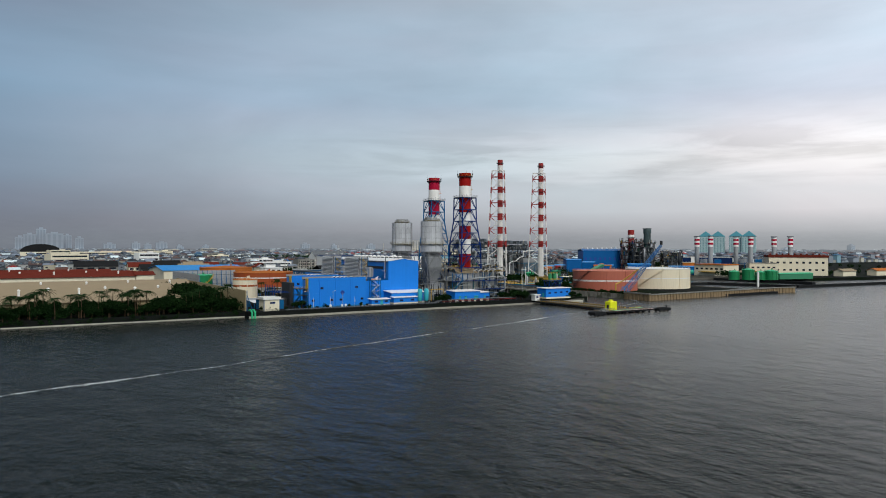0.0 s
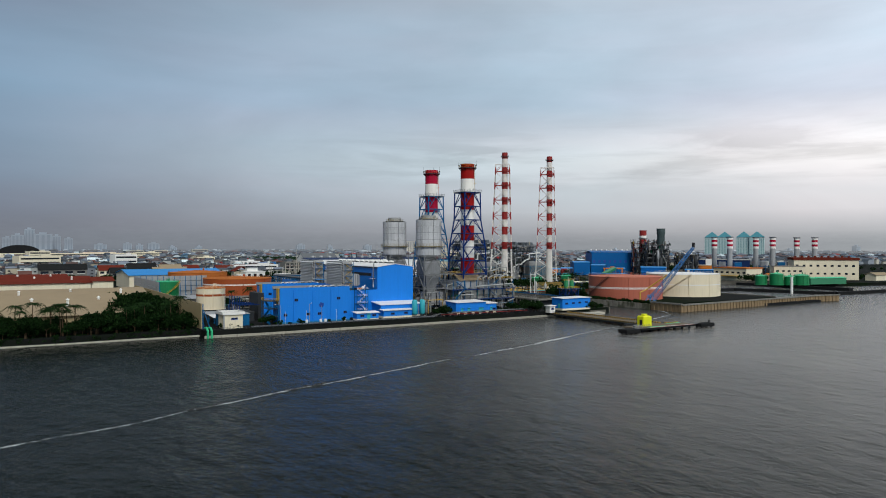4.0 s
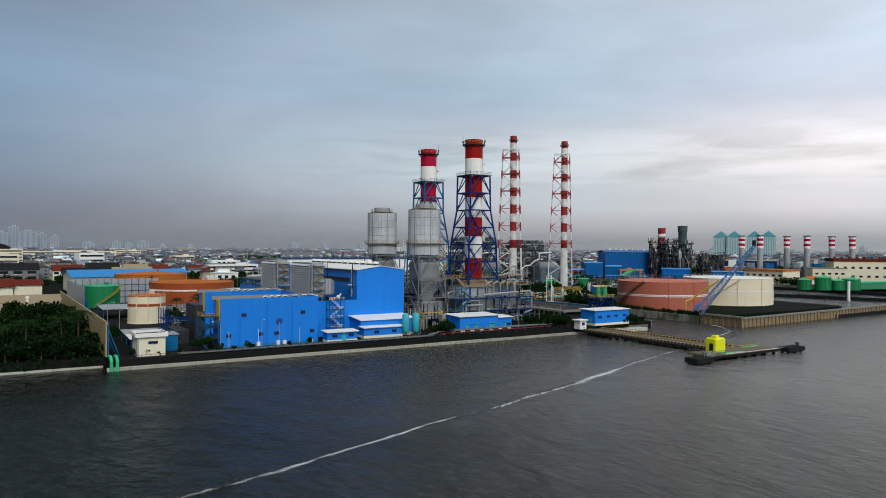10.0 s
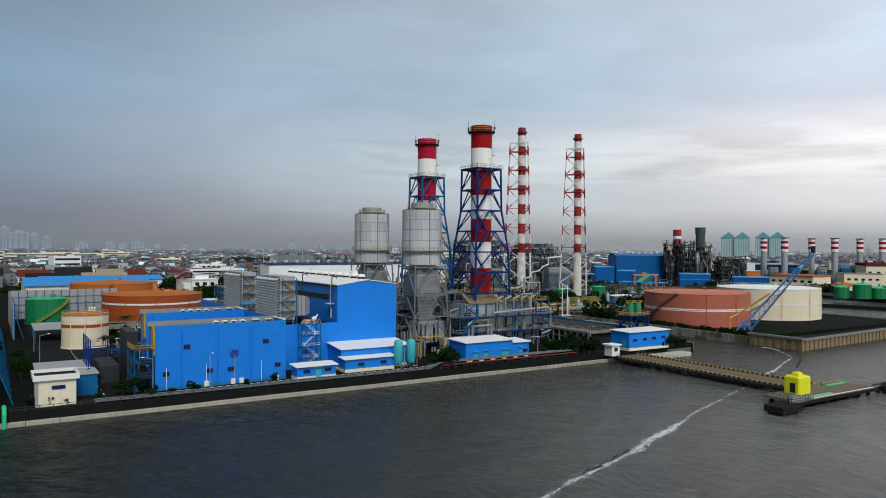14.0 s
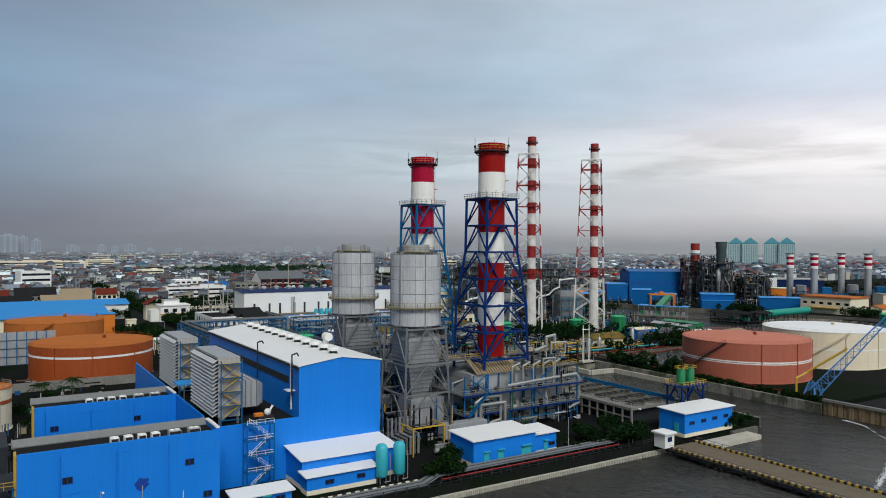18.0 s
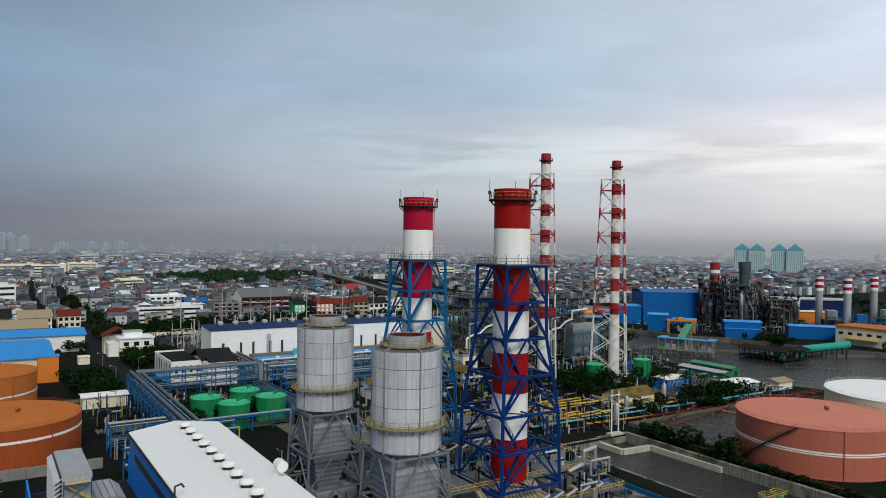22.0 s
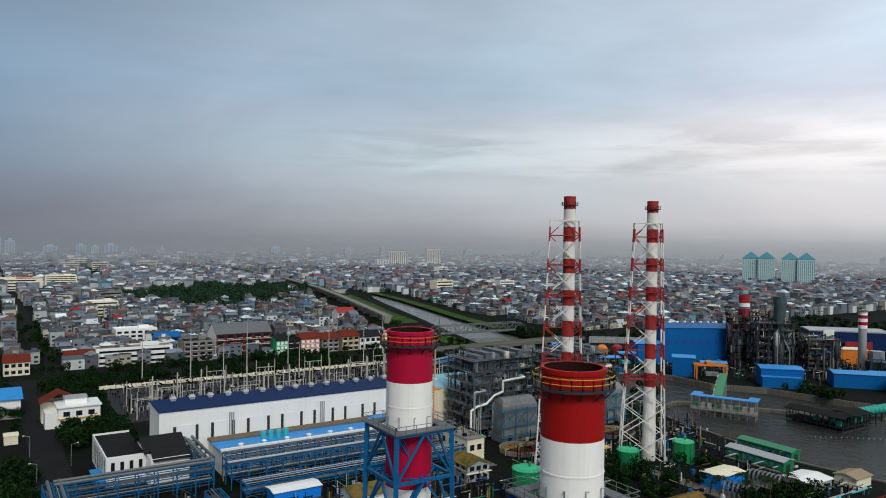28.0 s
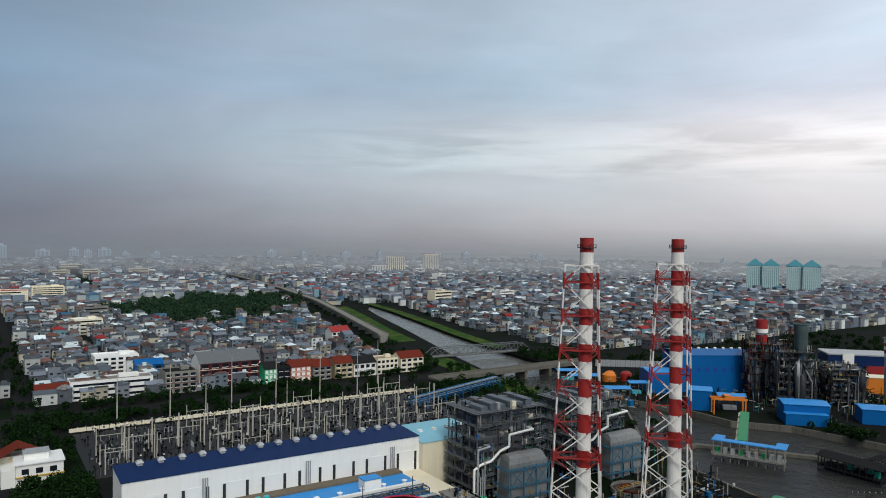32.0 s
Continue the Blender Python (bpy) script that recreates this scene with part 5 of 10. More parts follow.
    # stairs
    for k, (xa, za, xb, zb) in enumerate(((x0 - 1, 5.2, x0 + 4.5, 10.2), (x0 + 5.5, 10.2, x0 - 0.5, 14.0))):
        fl = Geo().bar((xa, y0 - 2.9, za), (xb, y0 - 2.9, zb), 0.9, 0.16)
        rail(fl, [(xa, y0 - 3.3, za), (xb, y0 - 3.3, zb)], 1.0, 1.3, 0.07)
        fl.make("stair_flight", "steel_blue", h)
    # pipework
    runs = [
        [(x0 + 2, y0 - 1.5, 0.5), (x0 + 2, y0 - 1.5, 8.0), (x0 + 4, y0 - 1.5, 9.2), (x0 + 9.5, y0 - 1.5, 9.2), (x0 + 9.5, y0 - 1.5, 3.2), (x0 + 6, y0 - 1.5, 2.6)],
        [(x0 + 3.2, y0 - 1.9, 0.5), (x0 + 3.2, y0 - 1.9, 7.4), (x0 + 10.6, y0 - 1.9, 7.4), (x0 + 10.6, y0 - 1.9, 2.6), (x0 + 6, y0 - 1.9, 1.8)],
        [(x0 + 12, y0 - 1.0, 11.2), (x0 + 20, y0 - 1.0, 11.6), (x1 + 0.5, y0 - 1.0, 12.2), (x1 + 1.6, y0 - 1.0, 11.0), (x1 + 1.6, y0 - 1.0, 4.4), (x1 - 2.5, y0 - 1.4, 3.4)],
        [(2, y0 + 3, 18.6), (6, y0 + 3, 19.6), (6, y0 + 3, 22.0), (9, y0 + 3, 22.4), (9, y0 + 3, 18.2)],
        [(6, y0 + 1, 17.8), (6, y0 + 1, 20.6), (11, y0 + 1, 20.6), (11, y0 + 1, 17.8)],
        [(x0 - 0.6, y0 + 5, 0.3), (x0 - 0.6, y0 + 5, 12), (x0 + 4, y0 + 5, 13)],
        [(2, y0 - 0.6, 14.4), (2, y0 - 0.6, 17.0), (6, y0 - 0.6, 17.0), (6, y0 - 0.6, 12.2)],
    ]
    for k, r in enumerate(runs):
        Geo().run(r, 0.42 if k < 4 else 0.26, 10).make("steam_pipe", "pipe", h, smooth=60)
    rnd = random.Random(int(y))
    pw = Geo()
    for za, zb, n in ((0.1, 4.8, 90), (5.2, 9.8, 26), (10.2, 14.0, 24)):
        stuffing(pw, x0 - 1.2, y0 - 1.6, za, x1 + 1.2, y0 + 1.5, zb, n, rnd)
        stuffing(pw, x1 - 1.0, y0, za, x1 + 1.8, y1, zb, n // 2, rnd)
        stuffing(pw, x0 - 1.4, y0, za, x0 + 2.6, y1, zb, n // 2, rnd)
    stuffing(pw, -3, y0 - 0.4, 14.8, x1 + 1, y0 + 5.8, 18.5, 60, rnd)
    stuffing(pw, x0, y0 + 6.4, 17.6, x1, y1, 20.5, 70, rnd)
    tagged(pw.make("small_pipework", "clutter", h), kind="stuff")
    for zz in (2.6,):
        Geo().bar((x0 - 1, y0 - 1.0, zz), (x1 + 1, y0 - 1.0, zz), 0.22).make("stiffener", "steel_blue", h)
    for k in range(36):
        xx, yy = rnd.uniform(x0 + 1, x1 - 1), y0 + rnd.uniform(0.2, 1.6)
        zz = rnd.choice((5.2, 10.2, 0.1))
        if k % 3:
            Geo().block(xx, yy, zz, xx + rnd.uniform(0.5, 1.4), yy + 0.7, zz + rnd.uniform(0.7, 2.0)).make("cabinet", rnd.choice(("grey_plate", "dark_steel", "steel_blue", "pipe")), h)
        else:
            Geo().tube((xx, yy, zz), (xx, yy, zz + rnd.uniform(2, 4)), 0.16).make("riser_pipe", rnd.choice(("pipe", "dark_steel", "steel_navy")), h)
    for k in range(5):
        xx = x0 + 14 + 3.4 * k
        Geo().run([(xx, y0 - 0.4, 10.4), (xx, y0 - 0.4, 15.6), (xx + 2.2, y0 - 0.4, 16.4), (xx + 2.2, y0 + 1.5, 16.4)], 0.3, 10).make("steam_pipe", "pipe", h, smooth=60)
    # inlet duct from the silencer
    d = Geo().add([(x0 + 3, -5, 2.5), (x0 + 3, 5, 2.5), (x0 + 3, 5, 13), (x0 + 3, -5, 13), (-24.5, -2.6, 4.0), (-24.5, 2.6, 4.0), (-24.5, 2.6, 8.8), (-24.5, -2.6, 8.8)], [(0, 1, 5, 4), (1, 2, 6, 5), (2, 3, 7, 6), (3, 0, 4, 7), (4, 5, 6, 7)])
    d.make("inlet_duct", "grey_steel", h)
    Geo().box(-34, -3.2, 2.2, -24.5, 3.2, 8.8).make("turbine_exhaust", "grey_plate", h)
    return h


steam_generator(297.0, "grey steam generator in blue steelwork with silver pipes and platforms")
steam_generator(332.8, "grey steam generator in blue steelwork with silver pipes and platforms")

# clutter of pipes between hall and silencers
for yy in (282.0, 318.0):
    pg = thing("pipe_manifold", (104.0, yy, G), "grey pipe manifold with bends, valves and a yellow gantry", "pipework", "pipe manifolds")
    for k in range(6):
        Geo().run([(1 + 1.0 * k, -2.0, 0.4), (1 + 1.0 * k, -2.0, 3.2 + 0.3 * k), (1 + 1.0 * k, 3.0, 3.2 + 0.3 * k), (1 + 1.0 * k, 3.0, 7.5)], 0.3, 8).make("riser", "pipe" if k % 2 else "grey_steel", pg, smooth=60)
    for k in range(7):
        Geo().lathe(9.5 + 0.75 * k, -4.0, [(0.01, 0.8), (0.45, 0.9), (0.45, 2.2), (0.01, 2.4)], 12).make("filter_pot", "pipe", pg, smooth=50)
    Geo().run([(8.6, -4.8, 1.1), (15.2, -4.8, 1.1), (16.5, -4.0, 0.5)], 0.5, 10).make("header", "grey_plate", pg, smooth=60)
    gy = Geo().bar((4.0, -3.2, 0), (4.0, -3.2, 6.2), 0.26).bar((12.0, -3.2, 0), (12.0, -3.2, 6.2), 0.26).bar((4.0, -3.2, 6.2), (12.0, -3.2, 6.2), 0.3).bar((4.0, 2.0, 0), (4.0, 2.0, 6.2), 0.26).bar((12, -3.2, 6.2), (12, 2, 6.2), 0.3).bar((4, -3.2, 6.2), (4, 2, 6.2), 0.3)
    gy.make("gantry", "yellow", pg)
    for k in range(5):
        for zz in (4.0, 8.0):
            Geo().bar((0.5 + 3 * k, 3.5, 0), (0.5 + 3 * k, 3.5, 9.0), 0.24).make("post", "grey_steel", pg)
    for zz in (4.2, 8.8):
        Geo().bar((0.5, 3.5, zz), (12.5, 3.5, zz), 0.24).make("beam", "grey_steel", pg)
    Geo().block(15.0, 1.0, 1.4, 27.0, 4.2, 4.6).make("exhaust_casing", "grey_plate", pg)

# ---- cooling tower bank ----
ct = thing("cooling_tower_bank", (169.5, 273.2, G), "long low concrete cooling bank with two rows of fans", "cooling tower")
Lc = 74.0
Geo().box(0, 0, 4.1, 17.0, Lc, 4.75).make("deck", "concrete", ct)
Geo().box(0.8, 0.8, 0.0, 16.2, Lc - 0.8, 0.5).make("basin", "roof_dark", ct)
Geo().box(2.5, 1.5, 0.5, 14.5, Lc - 1.5, 4.05).make("fill", "dark_steel", ct)
Geo().box(16.4, 0, 4.8, 16.6, Lc, 6.0).make("blue_screen", "steel_blue", ct)
for k in range(25):
    yy = 0.3 + k * (Lc - 0.6) / 24
    Geo().box(0.1, yy - 0.2, 0, 0.5, yy + 0.2, 4.1).make("column", "concrete", ct)
    if k < 24:
        Geo().box(0.15, yy + 0.2, 2.0, 0.4, yy + 2.86, 2.3).make("side_beam", "concrete", ct)
rail(Geo(), [(0.2, 0.2, 4.75), (0.2, Lc - 0.2, 4.75)], 1.1, 2.0, 0.08).make("railing", "grey_plate", ct)
for j in range(13):
    for i in range(2):
        cx, cy = 5.0 + i * 6.6, 3.2 + j * 5.6
        fan = Geo().lathe(cx, cy, [(2.6, 4.75), (2.35, 5.2), (2.5, 5.7), (2.34, 5.7), (2.2, 5.2), (2.3, 4.8)], 24)
        fan = fan.make("fan_ring", "wall_dark", ct, smooth=40)
        bl = Geo()
        for a in range(6):
            t = 2 * math.pi * a / 6 + j
            bl.bar((cx, cy, 5.2), (cx + 2.15 * math.cos(t), cy + 2.15 * math.sin(t), 5.28), 0.6, 0.05)
        bl.lathe(cx, cy, [(0.4, 5.0), (0.4, 5.5), (0.01, 5.6)], 10)
        bl.bar((cx - 2.4, cy, 5.75), (cx + 2.4, cy, 5.75), 0.3, 0.2)
        bl.make("fan_blades", "dark_steel", fan)


# ---- storage tanks ----
def tank(x, y, r, top, wall, roof, label, bands=(), cone=0.9, stair=True, courses=6, name="storage_tank", group="storage tanks", a0=3.6, base=G, stair_mat=None):
    t = thing(name, (x, y, base), label, "tank", group)
    h = top - base
    n = max(28, int(r * 3))
    Geo().lathe(0, 0, [(r + 0.25, 0), (r + 0.25, 0.25), (r, 0.3), (r, h)], n).make("shell", wall, t, smooth=40)
    Geo().lathe(0, 0, [(r + 0.14, h - 0.22), (r + 0.14, h), (r - 0.1, h + 0.02), (0.01, h + cone)], n).make("roof", roof, t, smooth=20)
    weld = Geo()
    for k in range(1, courses):
        z = h * k / courses
        weld.lathe(0, 0, [(r, z - 0.04), (r + 0.03, z - 0.04), (r + 0.03, z + 0.04), (r, z + 0.04)], n)
    weld.make("weld_seam", wall, t)
    for z0, z1, mat in bands:
        Geo().lathe(0, 0, [(r, z0), (r + 0.04, z0), (r + 0.04, z1), (r, z1)], n).make("painted_band", mat, t, smooth=40)
    if stair:
        st = Geo()
        steps = int(h / 0.5)
        for k in range(steps):
            a = a0 + k * 0.75 / (r + 0.6)
            z = (k + 1) * h / steps
            p0, p1 = Vector((r * math.cos(a), r * math.sin(a), z)), Vector(((r + 1.0) * math.cos(a), (r + 1.0) * math.sin(a), z))
            st.bar(p0, p1, 0.7, 0.12)
            st.bar(p1, p1 + Vector((0, 0, 1.0)), 0.06)
        for k in range(steps - 1):
            a, b = a0 + k * 0.75 / (r + 0.6), a0 + (k + 1) * 0.75 / (r + 0.6)
            za, zb = (k + 1) * h / steps, (k + 2) * h / steps
            for dz, ww in ((0, 0.16), (1.0, 0.07)):
                st.bar(((r + 1.0) * math.cos(a), (r + 1.0) * math.sin(a), za + dz), ((r + 1.0) * math.cos(b), (r + 1.0) * math.sin(b), zb + dz), ww)
        st.make("spiral_stair", stair_mat or wall, t)
    rail(Geo(), circle(r - 0.15, max(18, int(r * 1.6)), h), 0.9, 9, 0.05, True).make("roof_railing", wall, t)
    for k in range(3):
        a = 0.9 + 0.12 * k
        Geo().lathe(r * 0.25 * math.cos(a) + k, -r * 0.1 + 0.8 * k, [(0.25, h + cone * 0.6), (0.25, h + cone + 0.8), (0.45, h + cone + 0.8), (0.01, h + cone + 1.2)], 10).make("roof_vent", wall, t)
    pipes = Geo()
    for k, a in enumerate((4.0, 4.6, 5.3)):
        pipes.tube(((r + 0.25) * math.cos(a), (r + 0.25) * math.sin(a), 0), ((r + 0.25) * math.cos(a), (r + 0.25) * math.sin(a), h), 0.14)
    pipes.make("foam_pipe", wall, t)
    return t


tank(266.0, 308.0, 22.0, 16.9, "salmon", "salmon_roof", "wide salmon-red oil tank with a white band", [(6.4, 6.75, "white"), (6.95, 7.4, "white")], a0=2.65, stair_mat="dark_steel")
tank(320.0, 309.5, 23.0, 17.5, "cream_tank", "white_roof", "wide cream oil tank with a white roof", [(7.2, 7.7, "white_roof")], a0=3.2)
tank(60.9, 425.2, 19.9, 15.6, "rust_tank", "rust_roof", "wide orange-brown oil tank with a white band", [(8.4, 9.1, "white")], cone=1.0, a0=0.6)
tank(54.2, 496.5, 19.2, 17.0, "rust_roof", "rust_roof", "wide orange oil tank behind the first one", [(6.4, 7.0, "white")], cone=1.4)
tank(27.6, 354.7, 6.9, 14.0, "cream_tank", "rust_roof", "small cream tank with a red-brown band", [(6.6, 7.6, "rust_tank")], cone=0.9, stair=False)
tank(22.0, 440.5, 8.1, 13.8, "green_tank", "green_roof", "green tank with a yellow stair", cone=0.4, a0=4.2, stair_mat="yellow")
for k, (x, y) in enumerate(((121.5, 441.5), (127.5, 428.5), (137.0, 447.5), (142.0, 433.5))):
    tank(x, y, 5.2, 11.6, "green_tank", "green_roof", "round green chemical tank with a pale band", [(3.4, 3.65, "green_roof")], cone=0.35, stair=False, courses=4, group="green tank group")
tank(297.5, 431.9, 4.2, 10.6, "green_tank", "green_roof", "small green water tank below the slim chimneys", cone=0.8, stair=False, courses=3, group="small green tanks")
tank(321.8, 425.6, 4.0, 12.0, "green_tank", "green_roof", "tall green water tank below the slim chimneys", cone=0.4, stair=False, courses=4, group="small green tanks")
tank(246.6, 431.0, 5.0, 11.8, "green_tank", "green_roof", "small green water tank with a pale band among pipework", [(6.6, 6.9, "green_roof")], cone=0.5, stair=False, courses=3, group="small green tanks")

# ---- jetty ----
jet = thing("jetty", (0, 0, W), "long timber jetty on piles with black and yellow kerbs", "jetty")
for k in range(70):
    y0 = 198.6 + k * 0.84
    Geo().box(164.2, y0, 1.55, 174.6, y0 + 0.8, 1.75).make("deck_plank", "timber", jet)
for xx in (164.4, 174.2):
    for k in range(40):
        y0 = 199.2 + k * 1.46
        Geo().block(xx - 0.25, y0, 1.75, xx + 0.25, y0 + 0.73, 2.25, 0.05).make("kerb_block", "yellow", jet)
        Geo().block(xx - 0.25, y0 + 0.73, 1.75, xx + 0.25, y0 + 1.46, 2.25, 0.05).make("kerb_block", "black", jet)
    Geo().box(xx - 0.3, 198.7, 0.9, xx + 0.3, 257.5, 1.5).make("side_girder", "dark_steel", jet)
    rail(Geo(), [(xx + (0.6 if xx > 170 else -0.6), 200, 1.6), (xx + (0.6 if xx > 170 else -0.6), 257, 1.6)], 1.2, 2.4, 0.08).make("railing", "grey_steel", jet)
for k in range(16):
    y0 = 199.5 + k * 3.7
    for xx in (165.5, 173.0):
        Geo().tube((xx, y0, -3.5), (xx, y0, 1.5), 0.4, 10).make("support_post", "dark_steel", jet)
    Geo().box(164.0, y0 - 0.4, 0.7, 174.6, y0 + 0.4, 1.3).make("crosshead", "roof_dark", jet)
head = thing("mooring_platform", (0, 0, W), "wide mooring platform on piles with a painted edge", "jetty")
Geo().box(152.0, 189.3, 1.15, 184.0, 198.5, 1.7).make("deck", "timber", head)
Geo().box(152.0, 188.95, 0.95, 184.0, 189.27, 1.65).make("fender_beam", "roof_dark", head)
for k in range(20):
    Geo().block(175.2 + k * 0.43, 198.0, 1.7, 175.2 + k * 0.43 + 0.4, 198.4, 2.1, 0.04).make("kerb_block", "yellow" if k % 2 else "black", head)
for k in range(7):
    for j in range(3):
        Geo().tube((154 + k * 4.6, 190.3 + j * 3.6, -3.5), (154 + k * 4.6, 190.3 + j * 3.6, 1.15), 0.5, 10).make("support_post", "roof_dark", head)
Geo().box(158, 189.32, 1.704, 183.8, 189.8, 1.72).make("painted_line", "mast_red", head)
Geo().box(158, 189.85, 1.704, 183.8, 190.3, 1.72).make("painted_line", "white", head)
Geo().box(158, 190.6, 1.704, 168.0, 192.0, 1.72).make("painted_patch", "green_roof", head)
Geo().box(175.6, 196.4, 1.704, 183.6, 197.8, 1.72).make("painted_patch", "green_roof", head)
rail(Geo(), [(152.3, 198.2, 1.7), (152.3, 189.6, 1.7), (157.5, 189.6, 1.7)], 1.3, 1.0, 0.1).make("railing", "grey_steel", head)
for x0, y0, x1, y1, nm in ((142.0, 187.0, 149.4, 191.6, "a"), (186.0, 187.8, 194.6, 191.8, "b")):
    d = thing("mooring_dolphin", ((x0 + x1) / 2, (y0 + y1) / 2, W), "dark concrete mooring dolphin standing on piles", "dolphin", "mooring dolphins")
    Geo().block((x0 - x1) / 2, (y0 - y1) / 2, 0.5, (x1 - x0) / 2, (y1 - y0) / 2, 1.9, 0.15).make("cap", "roof_dark", d)
    for a in (-0.35, 0, 0.35):
        for b in (-0.3, 0.3):
            Geo().tube((a * (x1 - x0), b * (y1 - y0), -4), (a * (x1 - x0), b * (y1 - y0), 0.5), 0.5, 10).make("support_post", "black", d)
    Geo().lathe((x1 - x0) / 2 - 1.2, 0, [(0.35, 1.9), (0.35, 2.5), (0.6, 2.6), (0.6, 2.9), (0.01, 3.0)], 12).make("bollard", "black", d)
walk_bridge = thing("catwalk", (0, 0, W), "narrow steel catwalk to the outer dolphin", "walkway")
Geo().box(183.9, 189.6, 1.75, 186.4, 190.6, 1.9).make("deck", "grey_steel", walk_bridge)
Geo().box(149.2, 188.6, 1.75, 152.2, 190.0, 1.9).make("deck", "grey_steel", walk_bridge)
rail(Geo(), [(147.0, 188.6, 1.9), (152.3, 188.6, 1.9)], 1.2, 1.0, 0.09).make("railing", "grey_plate", walk_bridge)
rail(Geo(), [(149.2, 190.0, 1.9), (152.3, 190.0, 1.9)], 1.2, 1.0, 0.09).make("railing", "grey_plate", walk_bridge)
rail(Geo(), [(183.9, 189.6, 1.9), (186.4, 189.6, 1.9)], 1.1, 1.3, 0.06).make("railing", "grey_steel", walk_bridge)
yb = thing("pump_container", (160.6, 195.4, W + 1.7), "bright yellow box container on the jetty head", "container")
Geo().block(-2.4, -1.9, 0, 2.4, 1.9, 4.1, 0.3).make("body", "lime", yb)
Geo().block(-1.1, -1.0, 4.1, 0.7, 0.8, 4.9, 0.2).make("top_box", "lime", yb)
Geo().box(-2.46, -1.0, 0.4, -2.4, 0.3, 2.6).make("door", "black", yb)
for a in (-1.6, 1.6):
    Geo().tube((a, -1.6, 4.1), (a, 1.6, 4.1), 0.14).make("lifting_bar", "lime", yb)

# ---- sheet-pile wall round the tank island ----
sp = thing("sheet_pile_wall", (0, 0, W), "rust-streaked sheet-pile wall with a concrete cap", "wall", kind="structure")
def piling(p, q, top):
    p, q = Vector((*p, 0)), Vector((*q, 0))
    n = int((q - p).length / 1.45)
    d = (q - p).normalized()
    s = Vector((d.y, -d.x, 0))
    for k in range(n):
        a, b = p.lerp(q, (k + 0.06) / n), p.lerp(q, (k + 0.94) / n)
        off = s * (0.28 if k % 2 else 0.0)
        c0, c1 = a + off, b + off
        Geo().add([(c0.x, c0.y, -2), (c1.x, c1.y, -2), (c1.x, c1.y, top), (c0.x, c0.y, top), (c0.x - s.x * 0.5, c0.y - s.y * 0.5, -2), (c1.x - s.x * 0.5, c1.y - s.y * 0.5, -2), (c1.x - s.x * 0.5, c1.y - s.y * 0.5, top), (c0.x - s.x * 0.5, c0.y - s.y * 0.5, top)],
                  [(0, 1, 2, 3), (7, 6, 5, 4), (0, 3, 7, 4), (1, 5, 6, 2), (3, 2, 6, 7)]).make("pile", "sheet_pile", sp)
    c = Geo().bar(p + Vector((0, 0, top + 0.2)), q + Vector((0, 0, top + 0.2)), 1.3, 0.7)
    c.make("cap", "concrete", sp)
piling((237.6, 262), (237.9, 241.2), 4.0)
piling((238.4, 241.6), (372, 249.5), 3.6)
piling((372, 249.5), (392, 246.5), 3.6)
g = Geo()
g.box(239.5, 246, -1, 371, 261.5, 2.2)
tagged(g.make("mud_flat", "roof_dark"), "dark wet mud between the sheet piles and the tanks", "ground", kind="structure")
post = thing("channel_post", (430.9, 303.5, W), "tall white channel post beside the dike", "post")
Geo().tube((0, 0, -2), (0, 0, 12.4), 0.9, 14).make("pole", "white", post, smooth=40)

# ---- loading boom on the tank island ----
M["boom_blue"] = material("pale_blue_steel_paint", srgb(78, 136, 196), 0.5, var=0.14, scale=0.4)
boom = thing("loading_boom", (247.0, 270.5, G), "blue lattice loading boom with a yellow pipe, raised aslant", "crane")
foot, tip = Vector((0, 0, 1.0)), Vector((8.3, -22.3, 31.0))
axis = (tip - foot)
side_v = axis.cross(Vector((0, 0, 1))).normalized()
up_v = side_v.cross(axis).normalized()
secs = []
for k in range(15):
    f = k / 14
    wdt = 2.0 * (1 - 0.72 * f)
    c = foot + axis * f
    secs.append([c + side_v * wdt + up_v * wdt * 0.8, c - side_v * wdt + up_v * wdt * 0.8, c - side_v * wdt - up_v * wdt * 0.8, c + side_v * wdt - up_v * wdt * 0.8])
for i in range(4):
    Geo().bar(secs[0][i], secs[-1][i], 0.3).make("chord", "boom_blue", boom)
for a, b in zip(secs, secs[1:]):
    for i in range(4):
        j = (i + 1) % 4
        Geo().bar(a[i], b[j], 0.14).make("lacing", "boom_blue", boom)
        Geo().bar(b[i], b[j], 0.12).make("lacing", "boom_blue", boom)
Geo().run([tuple(foot + Vector((-6, 2, -1.0))), tuple(foot + Vector((-6, 2, 5.0))), tuple(foot + Vector((-2.0, 1, 6.6))), tuple(foot + axis * 0.45 + up_v * 2.0)], 0.35).make("loading_pipe", "yellow", boom)
Geo().block(tip.x - 0.6, tip.y - 0.6, tip.z, tip.x + 0.6, tip.y + 0.6, tip.z + 2.6, 0.1).make("head_sheave", "black", boom)
for a, b in ((-2.2, -1.6), (2.2, -1.6), (2.2, 2.2), (-2.2, 2.2)):
    Geo().bar((a, b, 0), (a * 0.4, b * 0.4, 4.8), 0.3).make("pedestal_leg", "boom_blue", boom)
    Geo().bar((a, b, 0), (-a * 0.4, b * 0.4, 4.8), 0.18).make("pedestal_brace", "boom_blue", boom)

